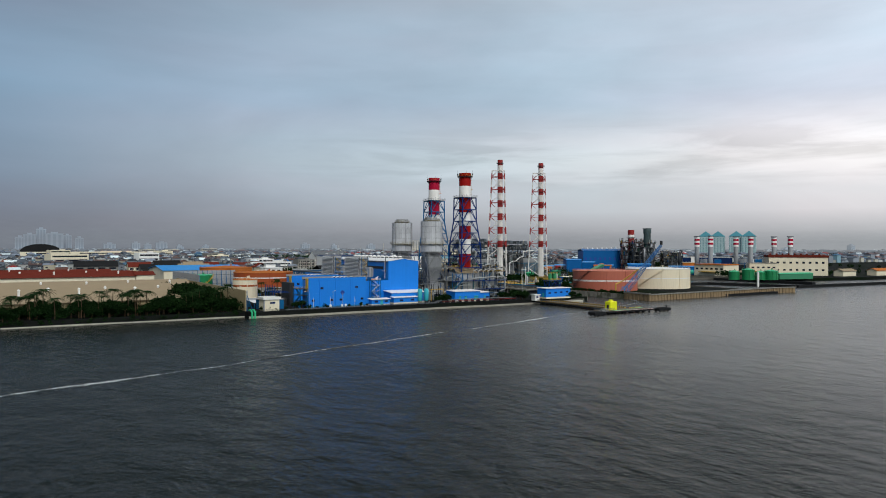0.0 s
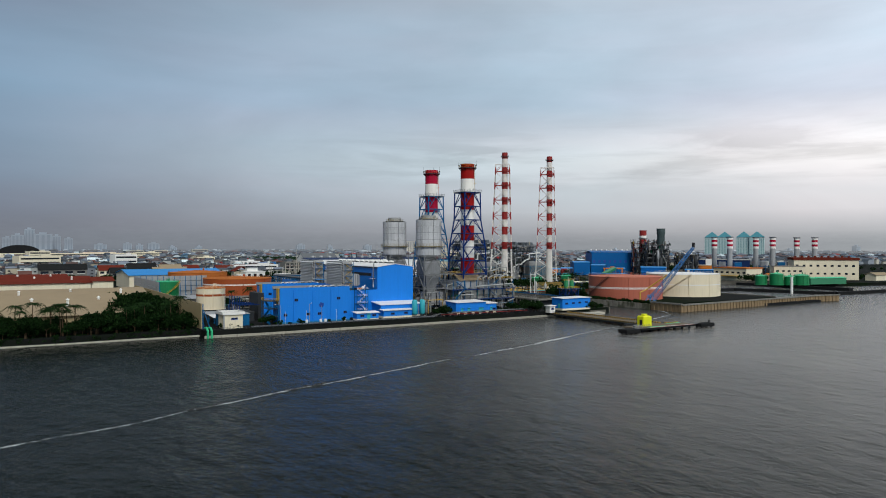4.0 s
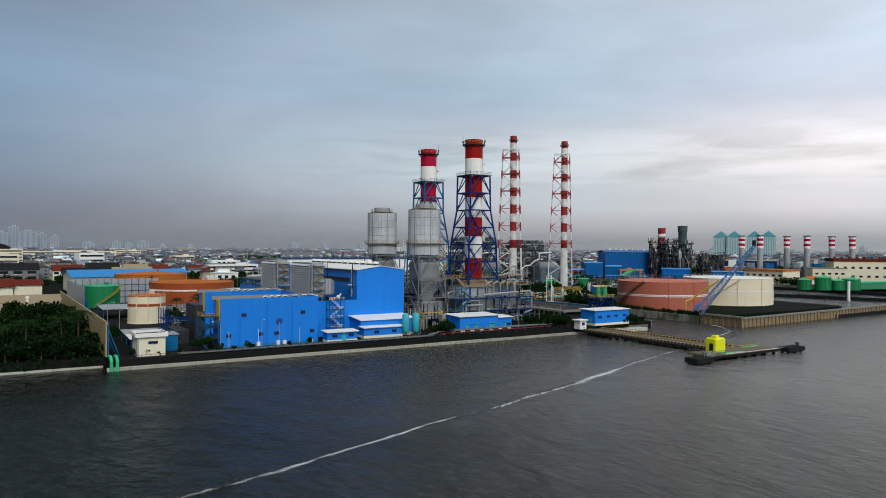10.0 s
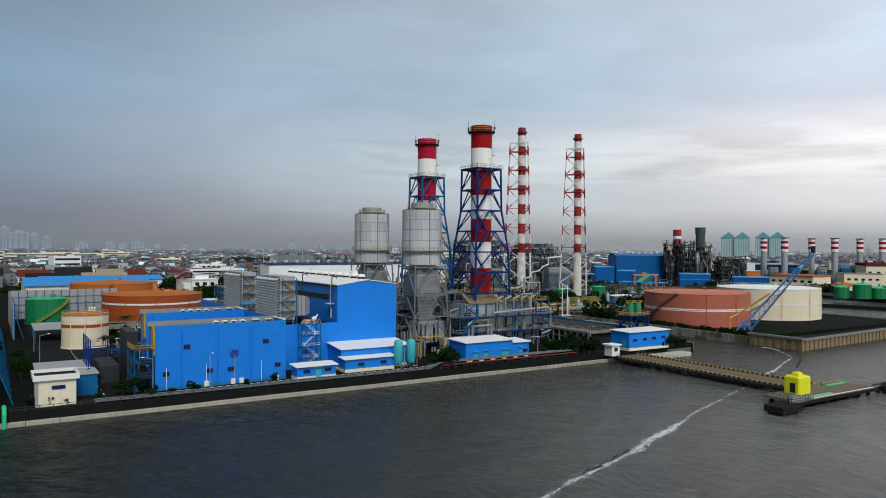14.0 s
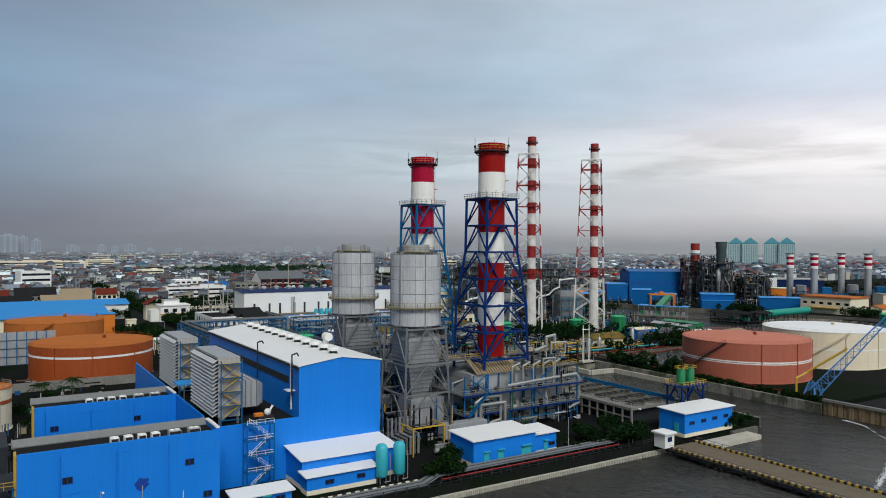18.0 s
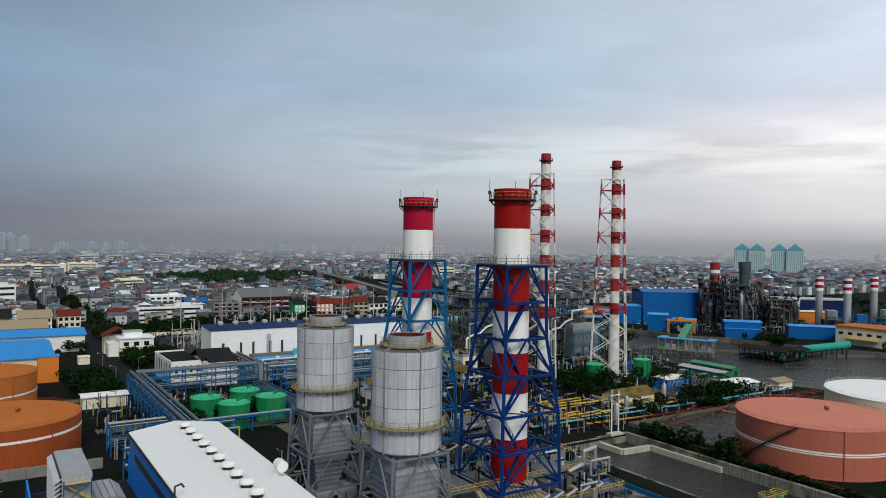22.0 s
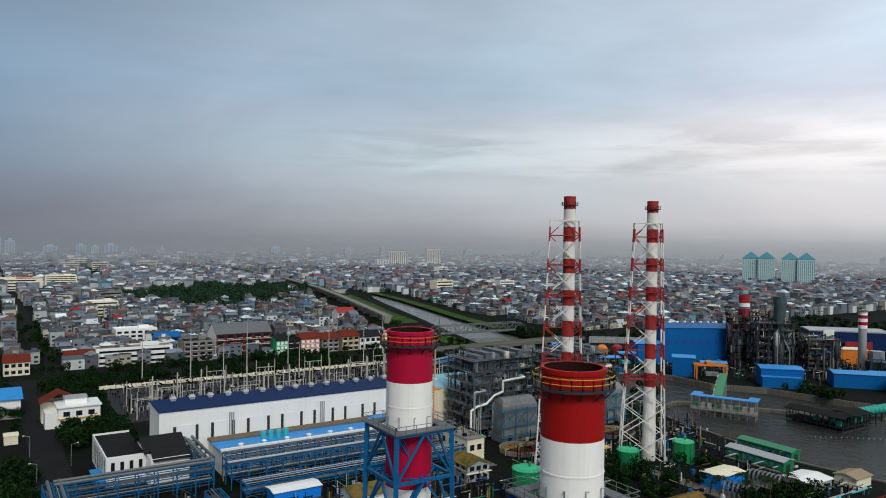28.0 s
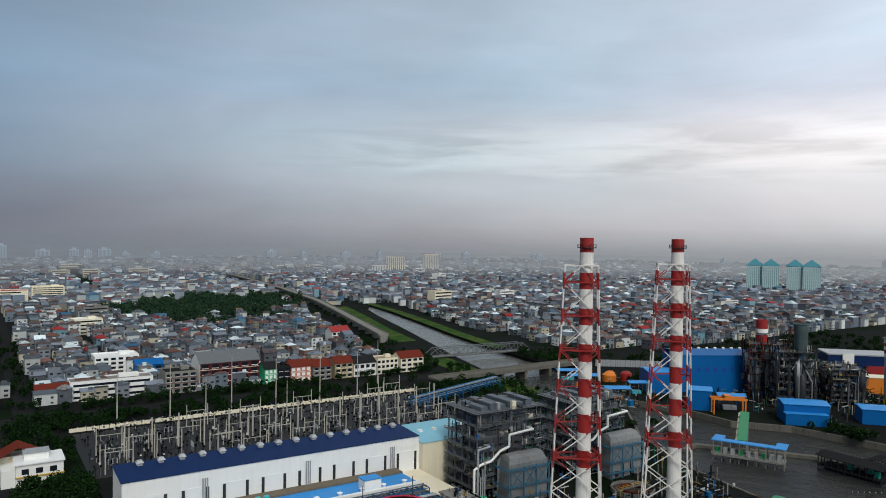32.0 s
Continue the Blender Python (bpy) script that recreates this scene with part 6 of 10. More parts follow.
# ---- concrete bund before the orange-brown tank ----
tb = thing("bund_wall", (0, 0, G), "low stained concrete bund wall before the orange-brown tank", "wall", kind="structure")
for k in range(9):
    Geo().block(28.0 + 6.2 * k, 401.6, 0, 34.17 + 6.2 * k, 402.0, 2.9, 0.04).make("wall_panel", "concrete", tb)
    Geo().box(28.0 + 6.2 * k - 0.2, 401.3, 0, 28.0 + 6.2 * k + 0.2, 401.58, 2.7).make("buttress", "concrete", tb)

# ---- pipe bundle and kerb along the quay ----
pb = thing("quay_pipe_bundle", (0, 0, G), "bundle of grey pipes on trestles along the quay", "pipework")
for k in range(8):
    yy = 260.7 + 0.4 * k
    pts = [(20, yy, 0.35), (100.5, yy, 0.35), (103.5, yy, 1.6), (150 + k, yy, 1.6), (153 + k, yy + 2, 0.6)]
    Geo().run(pts, 0.15, 8).make("pipe", ("grey_steel", "dark_steel", "grey_steel", "frame_grey")[k % 4], pb, smooth=60)
Geo().run([(104, 260.4, 1.0), (152, 260.4, 1.0)], 0.13).make("fire_main", "mast_red", pb)
for k in range(34):
    xx = 20 + 4 * k
    zz = 0.1 if xx < 101 else 1.35
    Geo().box(xx - 0.12, 260.6, -0.1, xx + 0.12, 263.8, zz).make("trestle", "dark_steel", pb)
kb = thing("striped_kerb", (0, 0, G), "black and yellow striped kerb along the plant road", "kerb", kind="structure")
for k in range(92):
    Geo().block(36 + k * 0.9, 264.35, 0, 36 + k * 0.9 + 0.86, 264.7, 0.35, 0.03).make("kerb_block", "cream" if k % 2 else "black", kb)
pf = thing("quay_palisade", (0, 0, G), "low dark steel palisade along the quay's edge", "fence", kind="structure")
for k in range(66):
    Geo().bar((5 + k * 2.45, 259.75, -0.1), (5 + k * 2.45, 259.75, 1.05), 0.14).make("post", "dark_steel", pf)
for zz in (0.45, 0.95):
    Geo().bar((5, 259.75, zz), (164.3, 259.75, zz), 0.08).make("rail", "dark_steel", pf)
ap = thing("pump_house_apron", (0, 0, W), "pale concrete apron on the water before the pump house", "apron", kind="structure")
Geo().block(174.9, 254.3, -2.5, 196.5, 258.5, 1.15, 0.08).make("slab", "quay", ap)
Geo().block(190.8, 258.6, -2.5, 201.5, 261.9, 1.75, 0.08).make("slab", "wall_dark", ap)
gp = thing("outfall_pipes", (3.2, 259.0, W), "pair of green outfall pipes bent over the quay", "pipe")
for dx in (-0.7, 0.7):
    Geo().run([(dx, -0.9, -1), (dx, -0.9, 2.6), (dx, 0.8, 3.6), (dx, 3.6, 3.4)], 0.42, 10).make("pipe", "green_roof", gp, smooth=60)

# ---- beige noise wall and strutted panel walls on the west side ----
nw = thing("noise_wall", (0, 0, G), "long tall beige panel wall with blue struts behind", "wall", kind="structure")
for k in range(36):
    y0 = 267.3 + k * 4.2
    Geo().box(2.2, y0, 0, 2.6, y0 + 4.15, 9.5).make("panel", "beige", nw)
    if k % 2 == 0:
        Geo().bar((2.9, y0, 0), (2.9, y0, 9.4), 0.3).make("post", "steel_blue", nw)
        Geo().bar((5.6, y0, 0), (2.9, y0, 7.5), 0.24).make("strut", "steel_blue", nw)
def panel_wall(p, q, h, label):
    w = thing("panel_wall", (*p, G), label, "wall", "strutted panel walls")
    d = Vector((q[0] - p[0], q[1] - p[1], 0))
    n = max(2, round(d.length / 3.2))
    s = Vector((d.y, -d.x, 0)).normalized()
    for k in range(n):
        a, b = d * (k / n), d * ((k + 0.97) / n)
        for j in range(4):
            Geo().bar(a + Vector((0, 0, h * (j + 0.5) / 4)), b + Vector((0, 0, h * (j + 0.5) / 4)), 0.15, h / 4 - 0.08).make("panel", "grey_plate", w)
        Geo().bar(a + s * 0.25, a + s * 0.25 + Vector((0, 0, h)), 0.28).make("post", "steel_blue", w)
        Geo().bar(a + s * 3.0, a + s * 0.3 + Vector((0, 0, h * 0.75)), 0.2).make("strut", "steel_blue", w)
    for j in range(1, 4):
        Geo().bar(s * 0.3 + Vector((0, 0, h * j / 4)), d + s * 0.3 + Vector((0, 0, h * j / 4)), 0.14).make("rail", "dark_steel", w)
    return w
panel_wall((8.5, 384), (8.5, 462), 12.6, "tall grey panel wall in a blue steel frame")
panel_wall((9, 463), (52, 463), 12.6, "tall grey panel wall in a blue steel frame")


# ---- warehouses, shelters and buildings on the west side ----
def warehouse(name, x0, y0, x1, y1, eave, rise, wall, roof, label, along="x", over=0.8, vents=0, category="warehouse"):
    w = thing(name, (0, 0, G), label, category)
    h = eave - G
    b = Geo().box(x0, y0, 0, x1, y1, h)
    if along == "x":
        ym = (y0 + y1) / 2
        b.add([(x0, y0, h), (x0, y1, h), (x0, ym, h + rise), (x1, y0, h), (x1, y1, h), (x1, ym, h + rise)], [(0, 2, 1), (3, 4, 5)])
    else:
        xm = (x0 + x1) / 2
        b.add([(x0, y0, h), (x1, y0, h), (xm, y0, h + rise), (x0, y1, h), (x1, y1, h), (xm, y1, h + rise)], [(0, 1, 2), (5, 4, 3)])
    b.make("wall", wall, w)
    Geo().gable(x0, y0, h + 0.03, x1, y1, rise, along, 0.2, over).make("roof", roof, w)
    for k in range(vents):
        f = (k + 0.5) / vents
        if along == "x":
            Geo().lathe(x0 + (x1 - x0) * f, y0 + (y1 - y0) * (0.2 if k % 2 else 0.34), [(0.5, h), (0.5, h + rise * 0.7 + 0.9), (0.8, h + rise * 0.7 + 0.9), (0.01, h + rise * 0.7 + 1.6)], 10).make("roof_vent", "white", w)
    return w


warehouse("storage_hall", -128, 290, -22, 352, 8.6, 6.0, "beige", "beige_roof", "wide tan-roofed storage hall behind the trees", "x", 1.2, 9)
warehouse("storage_hall", -128, 356, -2, 392, 10.5, 3.5, "beige", "beige_roof", "wide tan-roofed storage hall behind the trees", "x", 1.0, 6)
warehouse("long_shed", -170, 470, -14.5, 505, 12.5, 3.4, "cream", "brown_roof", "long shed with a dark red-brown ribbed roof", "x", 1.0, 8)
warehouse("long_shed", -170, 510, -24, 545, 12.5, 3.4, "cream", "brown_roof", "long shed with a dark red-brown ribbed roof", "x", 1.0, 8)
warehouse("ochre_house", -14, 470.5, -2, 492, 13.2, 2.2, "cream", "brown_roof", "cream block with a dark tiled roof", "x", 0.8)
warehouse("blue_roof_hall", 18, 545, 82, 610, 13.5, 3.4, "cream", "blue_roof", "big hall with a bright sky-blue ribbed roof", "x", 1.0, category="hall")
warehouse("blue_roof_hall", 30, 630, 104, 660, 12.5, 2.4, "white", "blue_roof", "long hall with a bright sky-blue ribbed roof", "x", 1.0, category="hall")
warehouse("yellow_stair_block", 76, 540, 84, 546, 14.5, 0.6, "orange", "blue_roof", "orange-yellow stair block at the hall's corner", "x", 0.3, category="building")
warehouse("white_store", 86.8, 478.0, 102.0, 486.0, 7.6, 0.6, "cream", "white_roof", "low cream store with a white sheet roof", "x", 0.6, category="store")
warehouse("gate_lodge", 96, 582, 101, 588, 7.0, 0.3, "cream", "cream", "small cream gate lodge with a flat roof", "x", 0.3, category="lodge")

for k, (x0, y0, x1, y1, z) in enumerate(((10.5, 282, 22.5, 291, 6.4), (10.5, 291.2, 22.5, 301, 6.8), (14, 372, 30, 392, 8.0))):
    c = thing("car_shelter", (x0, y0, G), "open shelter with a pale sheet roof on steel posts", "shelter", "open shelters")
    Geo().add([(0, 0, z - G - 0.5), (x1 - x0, 0, z - G - 0.5), (x1 - x0, y1 - y0, z - G), (0, y1 - y0, z - G), (0, 0, z - G - 0.35), (x1 - x0, 0, z - G - 0.35), (x1 - x0, y1 - y0, z - G + 0.15), (0, y1 - y0, z - G + 0.15)],
              [(3, 2, 1, 0), (4, 5, 6, 7), (0, 1, 5, 4), (1, 2, 6, 5), (2, 3, 7, 6), (3, 0, 4, 7)]).make("roof", "grey_plate" if k else "white_roof", c)
    for a in (0.4, x1 - x0 - 0.4):
        for b in (0.4, y1 - y0 - 0.4):
            Geo().bar((a, b, 0), (a, b, z - G - 0.4), 0.2).make("post", "steel_blue", c)
pump = thing("blue_pump_house", (10.5, 270.5, G), "low blue and grey pump house behind the gatehouse", "building")
Geo().box(0, 0, 0, 11, 8, 4.6).make("wall", "steel_blue", pump)
Geo().box(-0.3, -0.3, 4.6, 11.3, 8.3, 4.85).make("roof", "grey_plate", pump)


def lamp_post(x, y, h=8.0, arm=1.8):
    l = thing("street_lamp", (x, y, G), "slim grey street lamp with one arm beside the road", "street lamp", "street lamps")
    Geo().tube((0, 0, 0), (0, 0, h), 0.09, 8, 0.06).make("pole", "grey_plate", l)
    Geo().tube((0, 0, h), (-arm, 0, h + 0.5), 0.05, 6).make("arm", "grey_plate", l)
    Geo().block(-arm - 0.7, -0.15, h + 0.42, -arm, 0.15, h + 0.58, 0.03).make("lantern", "white", l)
    return l


proto = lamp_post(31.5, 262.8)
for x, y, r in ((31.5, 300, 0), (13, 320, 180), (31.8, 345, 0), (13, 350, 180), (139.5, 263.8, 90), (158, 262.0, 90), (44, 264.2, 90), (104, 520, 0), (104, 560, 0), (116.5, 540, 180), (239.8, 359.5, 0), (236, 361, 0)):
    copy_thing(proto, pose(x, y, G, 0, 0, r))
# columns and frames at the west end of the control blocks
fr = thing("escape_stair", (28.6, 268.2, G), "blue steel escape stair with yellow rails at the block's end", "stair")
for a in (0, 3.8):
    for b in (0, 9.0):
        Geo().bar((a, b, 0), (a, b, 9.5), 0.24).make("column", "steel_blue", fr)
for k, z in enumerate((3.1, 6.2, 9.3)):
    Geo().box(-0.2, -0.2, z - 0.12, 4.1, 9.2, z).make("landing", "dark_steel", fr)
    rail(Geo(), [(4.0, -0.1, z), (-0.1, -0.1, z), (-0.1, 9.1, z)], 1.1, 1.5, 0.08).make("railing", "yellow" if k == 2 else "steel_blue", fr)
    Geo().bar((0.6, 1.0 + 6 * (k % 2), z - 3.1), (0.6, 7.0 - 6 * (k % 2), z), 0.9, 0.15).make("flight", "steel_blue", fr)
tr = thing("transformer_bay", (20.5, 283.5, G), "dark transformer bay with steel frames beside the control block", "transformer")
# tall dark louvre panel, added as one plain block
Geo().box(9.2, 2.0, 0, 11.6, 14.0, 11.6).make("louvre_panel", "dark_steel", tr)
for k in range(3):
    Geo().block(3.2, 1.0 + k * 5, 0, 7.4, 4.6 + k * 5, 4.2, 0.2).make("transformer", "dark_steel", tr)
for k in range(5):
    Geo().bar((1.0, 0.5 + k * 3.6, 0), (1.0, 0.5 + k * 3.6, 10.5), 0.28).make("column", "steel_navy", tr)
    Geo().bar((1.0, 0.5 + k * 3.6, 7.0), (9.2, 0.5 + k * 3.6, 7.0), 0.2).make("bracket", "steel_navy", tr)

lane = thing("lane_marking", (0, 0, G + 0.06), "white dashed lane line painted on the plant road", "road marking", kind="structure")
for k in range(22):
    Geo().box(22.6, 264 + k * 5.2, 0.004, 22.75, 266.2 + k * 5.2, 0.012).make("dash", "white", lane)


# ---- pipe racks ----
def pipe_rack(p, q, top, w, label, pipes=5, levels=(4.5, 7.5, 10.5), mat="steel_blue", big=True, bay=6.0):
    r = thing("pipe_rack", (*p, G), label, "pipe rack", "blue pipe racks")
    d = Vector((q[0] - p[0], q[1] - p[1], 0))
    n = max(1, round(d.length / bay))
    s = Vector((d.y, -d.x, 0)).normalized() * (w / 2)
    lv = [z for z in levels if z < top - G - 1] + [top - G]
    for k in range(n + 1):
        c = d * (k / n)
        for sg in (-1, 1):
            Geo().bar(c + s * sg, c + s * sg + Vector((0, 0, top - G)), 0.34).make("column", mat, r)
        for z in lv:
            Geo().bar(c - s + Vector((0, 0, z)), c + s + Vector((0, 0, z)), 0.26).make("cross_beam", mat, r)
        if k < n and k % 2 == 0:
            e = d * ((k + 1) / n)
            for sg in (-1, 1):
                for a, z in enumerate(lv):
                    z0 = lv[a - 1] if a else 0.2
                    lo, hi = (c, e) if a % 2 else (e, c)
                    Geo().bar(lo + s * sg + Vector((0, 0, z0)), hi + s * sg + Vector((0, 0, z)), 0.16).make("brace", mat, r)
    for sg in (-1, 1):
        for z in lv:
            Geo().bar(s * sg + Vector((0, 0, z)), d + s * sg + Vector((0, 0, z)), 0.24).make("side_beam", mat, r)
            Geo().bar(s * sg * 0.97 + Vector((0, 0, z - 1.0)), d + s * sg * 0.97 + Vector((0, 0, z - 1.0)), 0.12).make("cable_tray", "grey_steel", r)
    rnd = random.Random(int(p[0] * 7 + p[1]))
    for z in lv:
        for k in range(pipes):
            off = s * (-0.8 + 1.6 * (k + 0.5) / pipes)
            rad = rnd.choice((0.12, 0.18, 0.26))
            a, b = off + Vector((0, 0, z + 0.15 + rad)), d + off + Vector((0, 0, z + 0.15 + rad))
            Geo().tube(a, b, rad, 8).make("pipe", rnd.choice(("grey_steel", "grey_plate", "dark_steel", "steel_blue", "grey_steel", "steel_blue", "pipe")), r, smooth=60)
    if big:
        for sg in (-0.55, 0.55):
            a, b = s * sg + Vector((0, 0, top - G + 0.85)), d + s * sg + Vector((0, 0, top - G + 0.85))
            Geo().tube(a, b, 0.5, 12).make("main_duct", "grey_steel", r, smooth=60)
    return r


pipe_rack((106.5, 352), (106.5, 489), 13.4, 6.0, "tall blue steel pipe rack with two grey ducts on top", 4)
pipe_rack((106.5, 486.5), (154, 486.5), 13.4, 6.0, "tall blue steel pipe rack with two grey ducts on top", 4)
pipe_rack((154, 492), (154, 528), 13.4, 5.0, "tall blue steel pipe rack with two grey ducts on top", 3)
pipe_rack((160, 487), (246, 487), 11.5, 7.0, "blue steel pipe rack full of silver pipes", 6, big=False)
pipe_rack((161, 495.5), (246, 495.5), 12.6, 5.0, "tall blue steel pipe rack full of pipes before the annex", 4, big=False, bay=7)
pipe_rack((160, 470), (246, 470), 10.0, 6.0, "blue steel pipe rack full of silver pipes", 5, levels=(4.0,), big=False, bay=8)
pipe_rack((150, 357), (150, 470), 9.5, 5.0, "blue steel pipe rack full of silver pipes", 4, levels=(4.0,), big=False, bay=9)
pipe_rack((87, 385), (103, 385), 11.5, 8.0, "blue steel pipe rack beside the hall", 4, levels=(4.0, 7.5), big=False)
pipe_rack((87, 415), (103, 415), 11.5, 8.0, "blue steel pipe rack beside the tanks", 4, levels=(4.0, 7.5), big=False)
pipe_rack((110, 421.5), (152, 421.5), 8.2, 3.6, "low blue pipe rack before the green tanks", 5, levels=(4.0,), big=False, bay=7)
pipe_rack((323, 633), (405, 661), 11.0, 7.0, "blue steel pipe rack beside the switchyard", 5, levels=(5.0,), big=False, bay=9)
# yellow and red gas pipework east of the racks
rnd = random.Random(5)
for k in range(7):
    x0, y0 = rnd.uniform(222, 244), rnd.uniform(371, 398)
    gpw = thing("gas_pipework", (x0, y0, G), "yellow gas pipes with valves and bends on short stands", "pipework", "yellow gas pipework")
    for j in range(4):
        z = 1.0 + 0.7 * (j % 3)
        L = rnd.uniform(6, 16)
        Geo().run([(0, j * 1.1, 0.1), (0, j * 1.1, z), (L, j * 1.1, z), (L, j * 1.1, 0.1)], 0.26, 8).make("pipe", "yellow", gpw, smooth=60)
        Geo().ball((L * 0.5, j * 1.1, z), 0.5, 8).make("valve", "yellow", gpw, smooth=60)
    Geo().box(-0.5, -0.5, 0, 0.5, 4, 0.3).make("stand", "concrete", gpw)
for k, (pts, mat) in enumerate((([(241.5, 264, 1.2), (241.5, 352, 1.2), (300, 372, 1.2)], "brown_roof"), ([(243, 330, 0.8), (243, 350, 0.8), (310, 364, 0.8), (362, 361, 0.8)], "brown_roof"), ([(232, 366, 1.4), (300, 363.5, 1.4), (362, 362, 1.4)], "brown_roof"), ([(212, 373, 1.6), (352, 369, 1.6)], "teal"), ([(212, 374.5, 1.2), (352, 370.5, 1.2)], "grey_plate"), ([(293, 331, 0.6), (293, 372, 0.6)], "salmon_roof"))):
    pl = thing("pipeline", (0, 0, G), "long ground pipeline on low stands", "pipeline", "ground pipelines")
    Geo().run(pts, 0.28, 8).make("pipe", mat, pl, smooth=60)
    for (a, b) in zip(pts, pts[1:]):
        n = int((Vector(b) - Vector(a)).length / 9)
        for j in range(n):
            c = Vector(a).lerp(Vector(b), (j + 0.5) / n)
            Geo().box(c.x - 0.3, c.y - 0.3, -0.1, c.x + 0.3, c.y + 0.3, c.z - 0.4).make("stand", "concrete", pl)
slab("bund", 246, 332.5, 330, 362, "water", "dark bund flooded with rain beside the salmon tank", "water", t=0.05)
warehouse("tile_house", 264, 385, 284, 394, 7.0, 2.2, "cream", "moss_tile", "cream house with a yellow-brown tiled roof", "x", 0.8, category="house")
for x0, y0, x1, y1, roof in ((344, 397, 350.5, 422, "grey_plate"), (359, 403, 365, 427, "muted_green")):
    gs = warehouse("green_shed", x0, y0, x1, y1, 7.4, 0.9, "green_tank", roof, "long green-walled shed with a ribbed sheet roof", "y", 0.5, category="shed")
    for k in range(8):
        Geo().box(x0 - 0.07, y0 + 1 + k * 3, 1.6, x0 + 0.03, y0 + 2.6 + k * 3, 3.2).make("window", "muted_teal", gs)
    Geo().box(x0 + 1.6, y0 - 0.07, 0.1, x0 + 4.4, y0 + 0.03, 3.0).make("door", "dark_steel", gs)
    Geo().box(x0 - 1.2, y0 - 1.2, 0.02, x0 - 0.1, y1, 0.4).make("plinth", "concrete", gs)
warehouse("white_shed", 330, 378, 343, 389, 7.0, 0.8, "grey_plate", "white_roof", "small shed with a pale roof", "x", 0.6, category="shed")
warehouse("tan_shed", 350, 373, 360, 381, 6.8, 1.2, "cream", "beige_roof", "small shed with a tan roof", "x", 0.6, category="shed")
warehouse("filter_shed", 306, 397, 320, 405.5, 8.0, 0.5, "blue", "cream", "blue shed with a cream flat roof", "x", 0.4, category="shed")
warehouse("tile_house", 186, 442, 200, 452, 9.0, 2.2, "white", "moss_tile", "pale house with a brown hipped roof", "x", 0.9, category="house")
warehouse("blue_workshop", 160, 372, 176, 384, 8.0, 0.8, "blue", "white_roof", "blue workshop with a white roof", "x", 0.4, category="workshop")
warehouse("blue_workshop", 166, 458, 182, 465, 9.0, 0.5, "blue", "white_roof", "small blue workshop with a white roof", "x", 0.4, category="workshop")

# ---- white turbine hall ----
wh = thing("white_turbine_hall", (0, 0, G), "long white hall with a navy roof and rows of ventilators", "hall")
xa, xb, xc, ya, ye = 143.5, 257.0, 298.0, 519.0, 536.5
zf, zb = 24.4 - G, 25.4 - G
Geo().add([(xa, ya, 0), (xb, ya, 0), (xb, ye, 0), (xa, ye, 0), (xa, ya, zf), (xb, ya, zf), (xb, ye, zb), (xa, ye, zb)], [(0, 1, 5, 4), (1, 2, 6, 5), (2, 3, 7, 6), (3, 0, 4, 7)]).make("wall", "white", wh)
Geo().add([(xa - 0.3, ya - 0.3, zf), (xb, ya - 0.3, zf), (xb, ye + 0.3, zb), (xa - 0.3, ye + 0.3, zb), (xa - 0.3, ya - 0.3, zf + 0.25), (xb, ya - 0.3, zf + 0.25), (xb, ye + 0.3, zb + 0.25), (xa - 0.3, ye + 0.3, zb + 0.25)], [(4, 5, 6, 7), (0, 1, 5, 4), (3, 0, 4, 7), (1, 2, 6, 5), (2, 3, 7, 6)]).make("roof", "navy_roof", wh)
for k in range(15):
    x = xa + 8 + k * 7.2
    v = Geo().box(x - 0.9, ye - 4.2, zb - 0.5, x + 0.9, ye - 2.4, zb + 0.9)
    v.add([(x - 1.3, ye - 4.6, zb + 0.9), (x + 1.3, ye - 4.6, zb + 0.9), (x + 1.3, ye - 2.0, zb + 0.9), (x - 1.3, ye - 2.0, zb + 0.9), (x - 0.8, ye - 4.0, zb + 1.8), (x + 0.8, ye - 4.0, zb + 1.8), (x + 0.8, ye - 2.6, zb + 1.8), (x - 0.8, ye - 2.6, zb + 1.8)], [(4, 5, 6, 7), (0, 1, 5, 4), (1, 2, 6, 5), (2, 3, 7, 6), (3, 0, 4, 7), (3, 2, 1, 0)])
    v.make("roof_ventilator", "grey_plate", wh)
x = xa + 5
while x < xb - 8:
    for dx in (0, 8.2):
        Geo().box(x + dx, ya - 0.06, 7.0, x + dx + 1.1, ya + 0.05, 15.2).make("louvre_slot", "dark_steel", wh)
    Geo().box(x + 1.6, ya - 0.14, 7.0, x + 7.8, ya + 0.02, 15.6).make("wall_panel", "white_roof", wh)
    x += 14.0
for x in (xa + 26, xa + 64, xa + 100):
    for dx in (0, 0.8, 1.6):
        Geo().tube((x + dx, ya - 0.5, 4), (x + dx, ya - 0.5, 18.5), 0.25, 8).make("vent_riser", "grey_plate", wh)
Geo().box(xb, 516, 0, xc, 545, 18.6).make("rear_wing_wall", "cream", wh)
Geo().gable(xb + 0.05, 516, 18.63, xc, 545, 1.4, "x", 0.2, 0.3).make("rear_wing_roof", "cyan_roof", wh)
for k in range(5):
    Geo().box(xb + 5 + k * 7, 527, 19.6, xb + 6.6 + k * 7, 529, 20.8).make("roof_ventilator", "white", wh)
Geo().box(xa + 18, 500, 0, 246, ya - 0.05, 8.6).make("annex_wall", "white", wh)
Geo().box(xa + 17.6, 501.2, 8.6, 246.2, ya - 0.05, 8.9).make("annex_roof", "blue_roof", wh)
Geo().box(xa + 17.6, 499.8, 8.6, 246.2, 501.15, 9.7).make("annex_parapet", "white", wh)
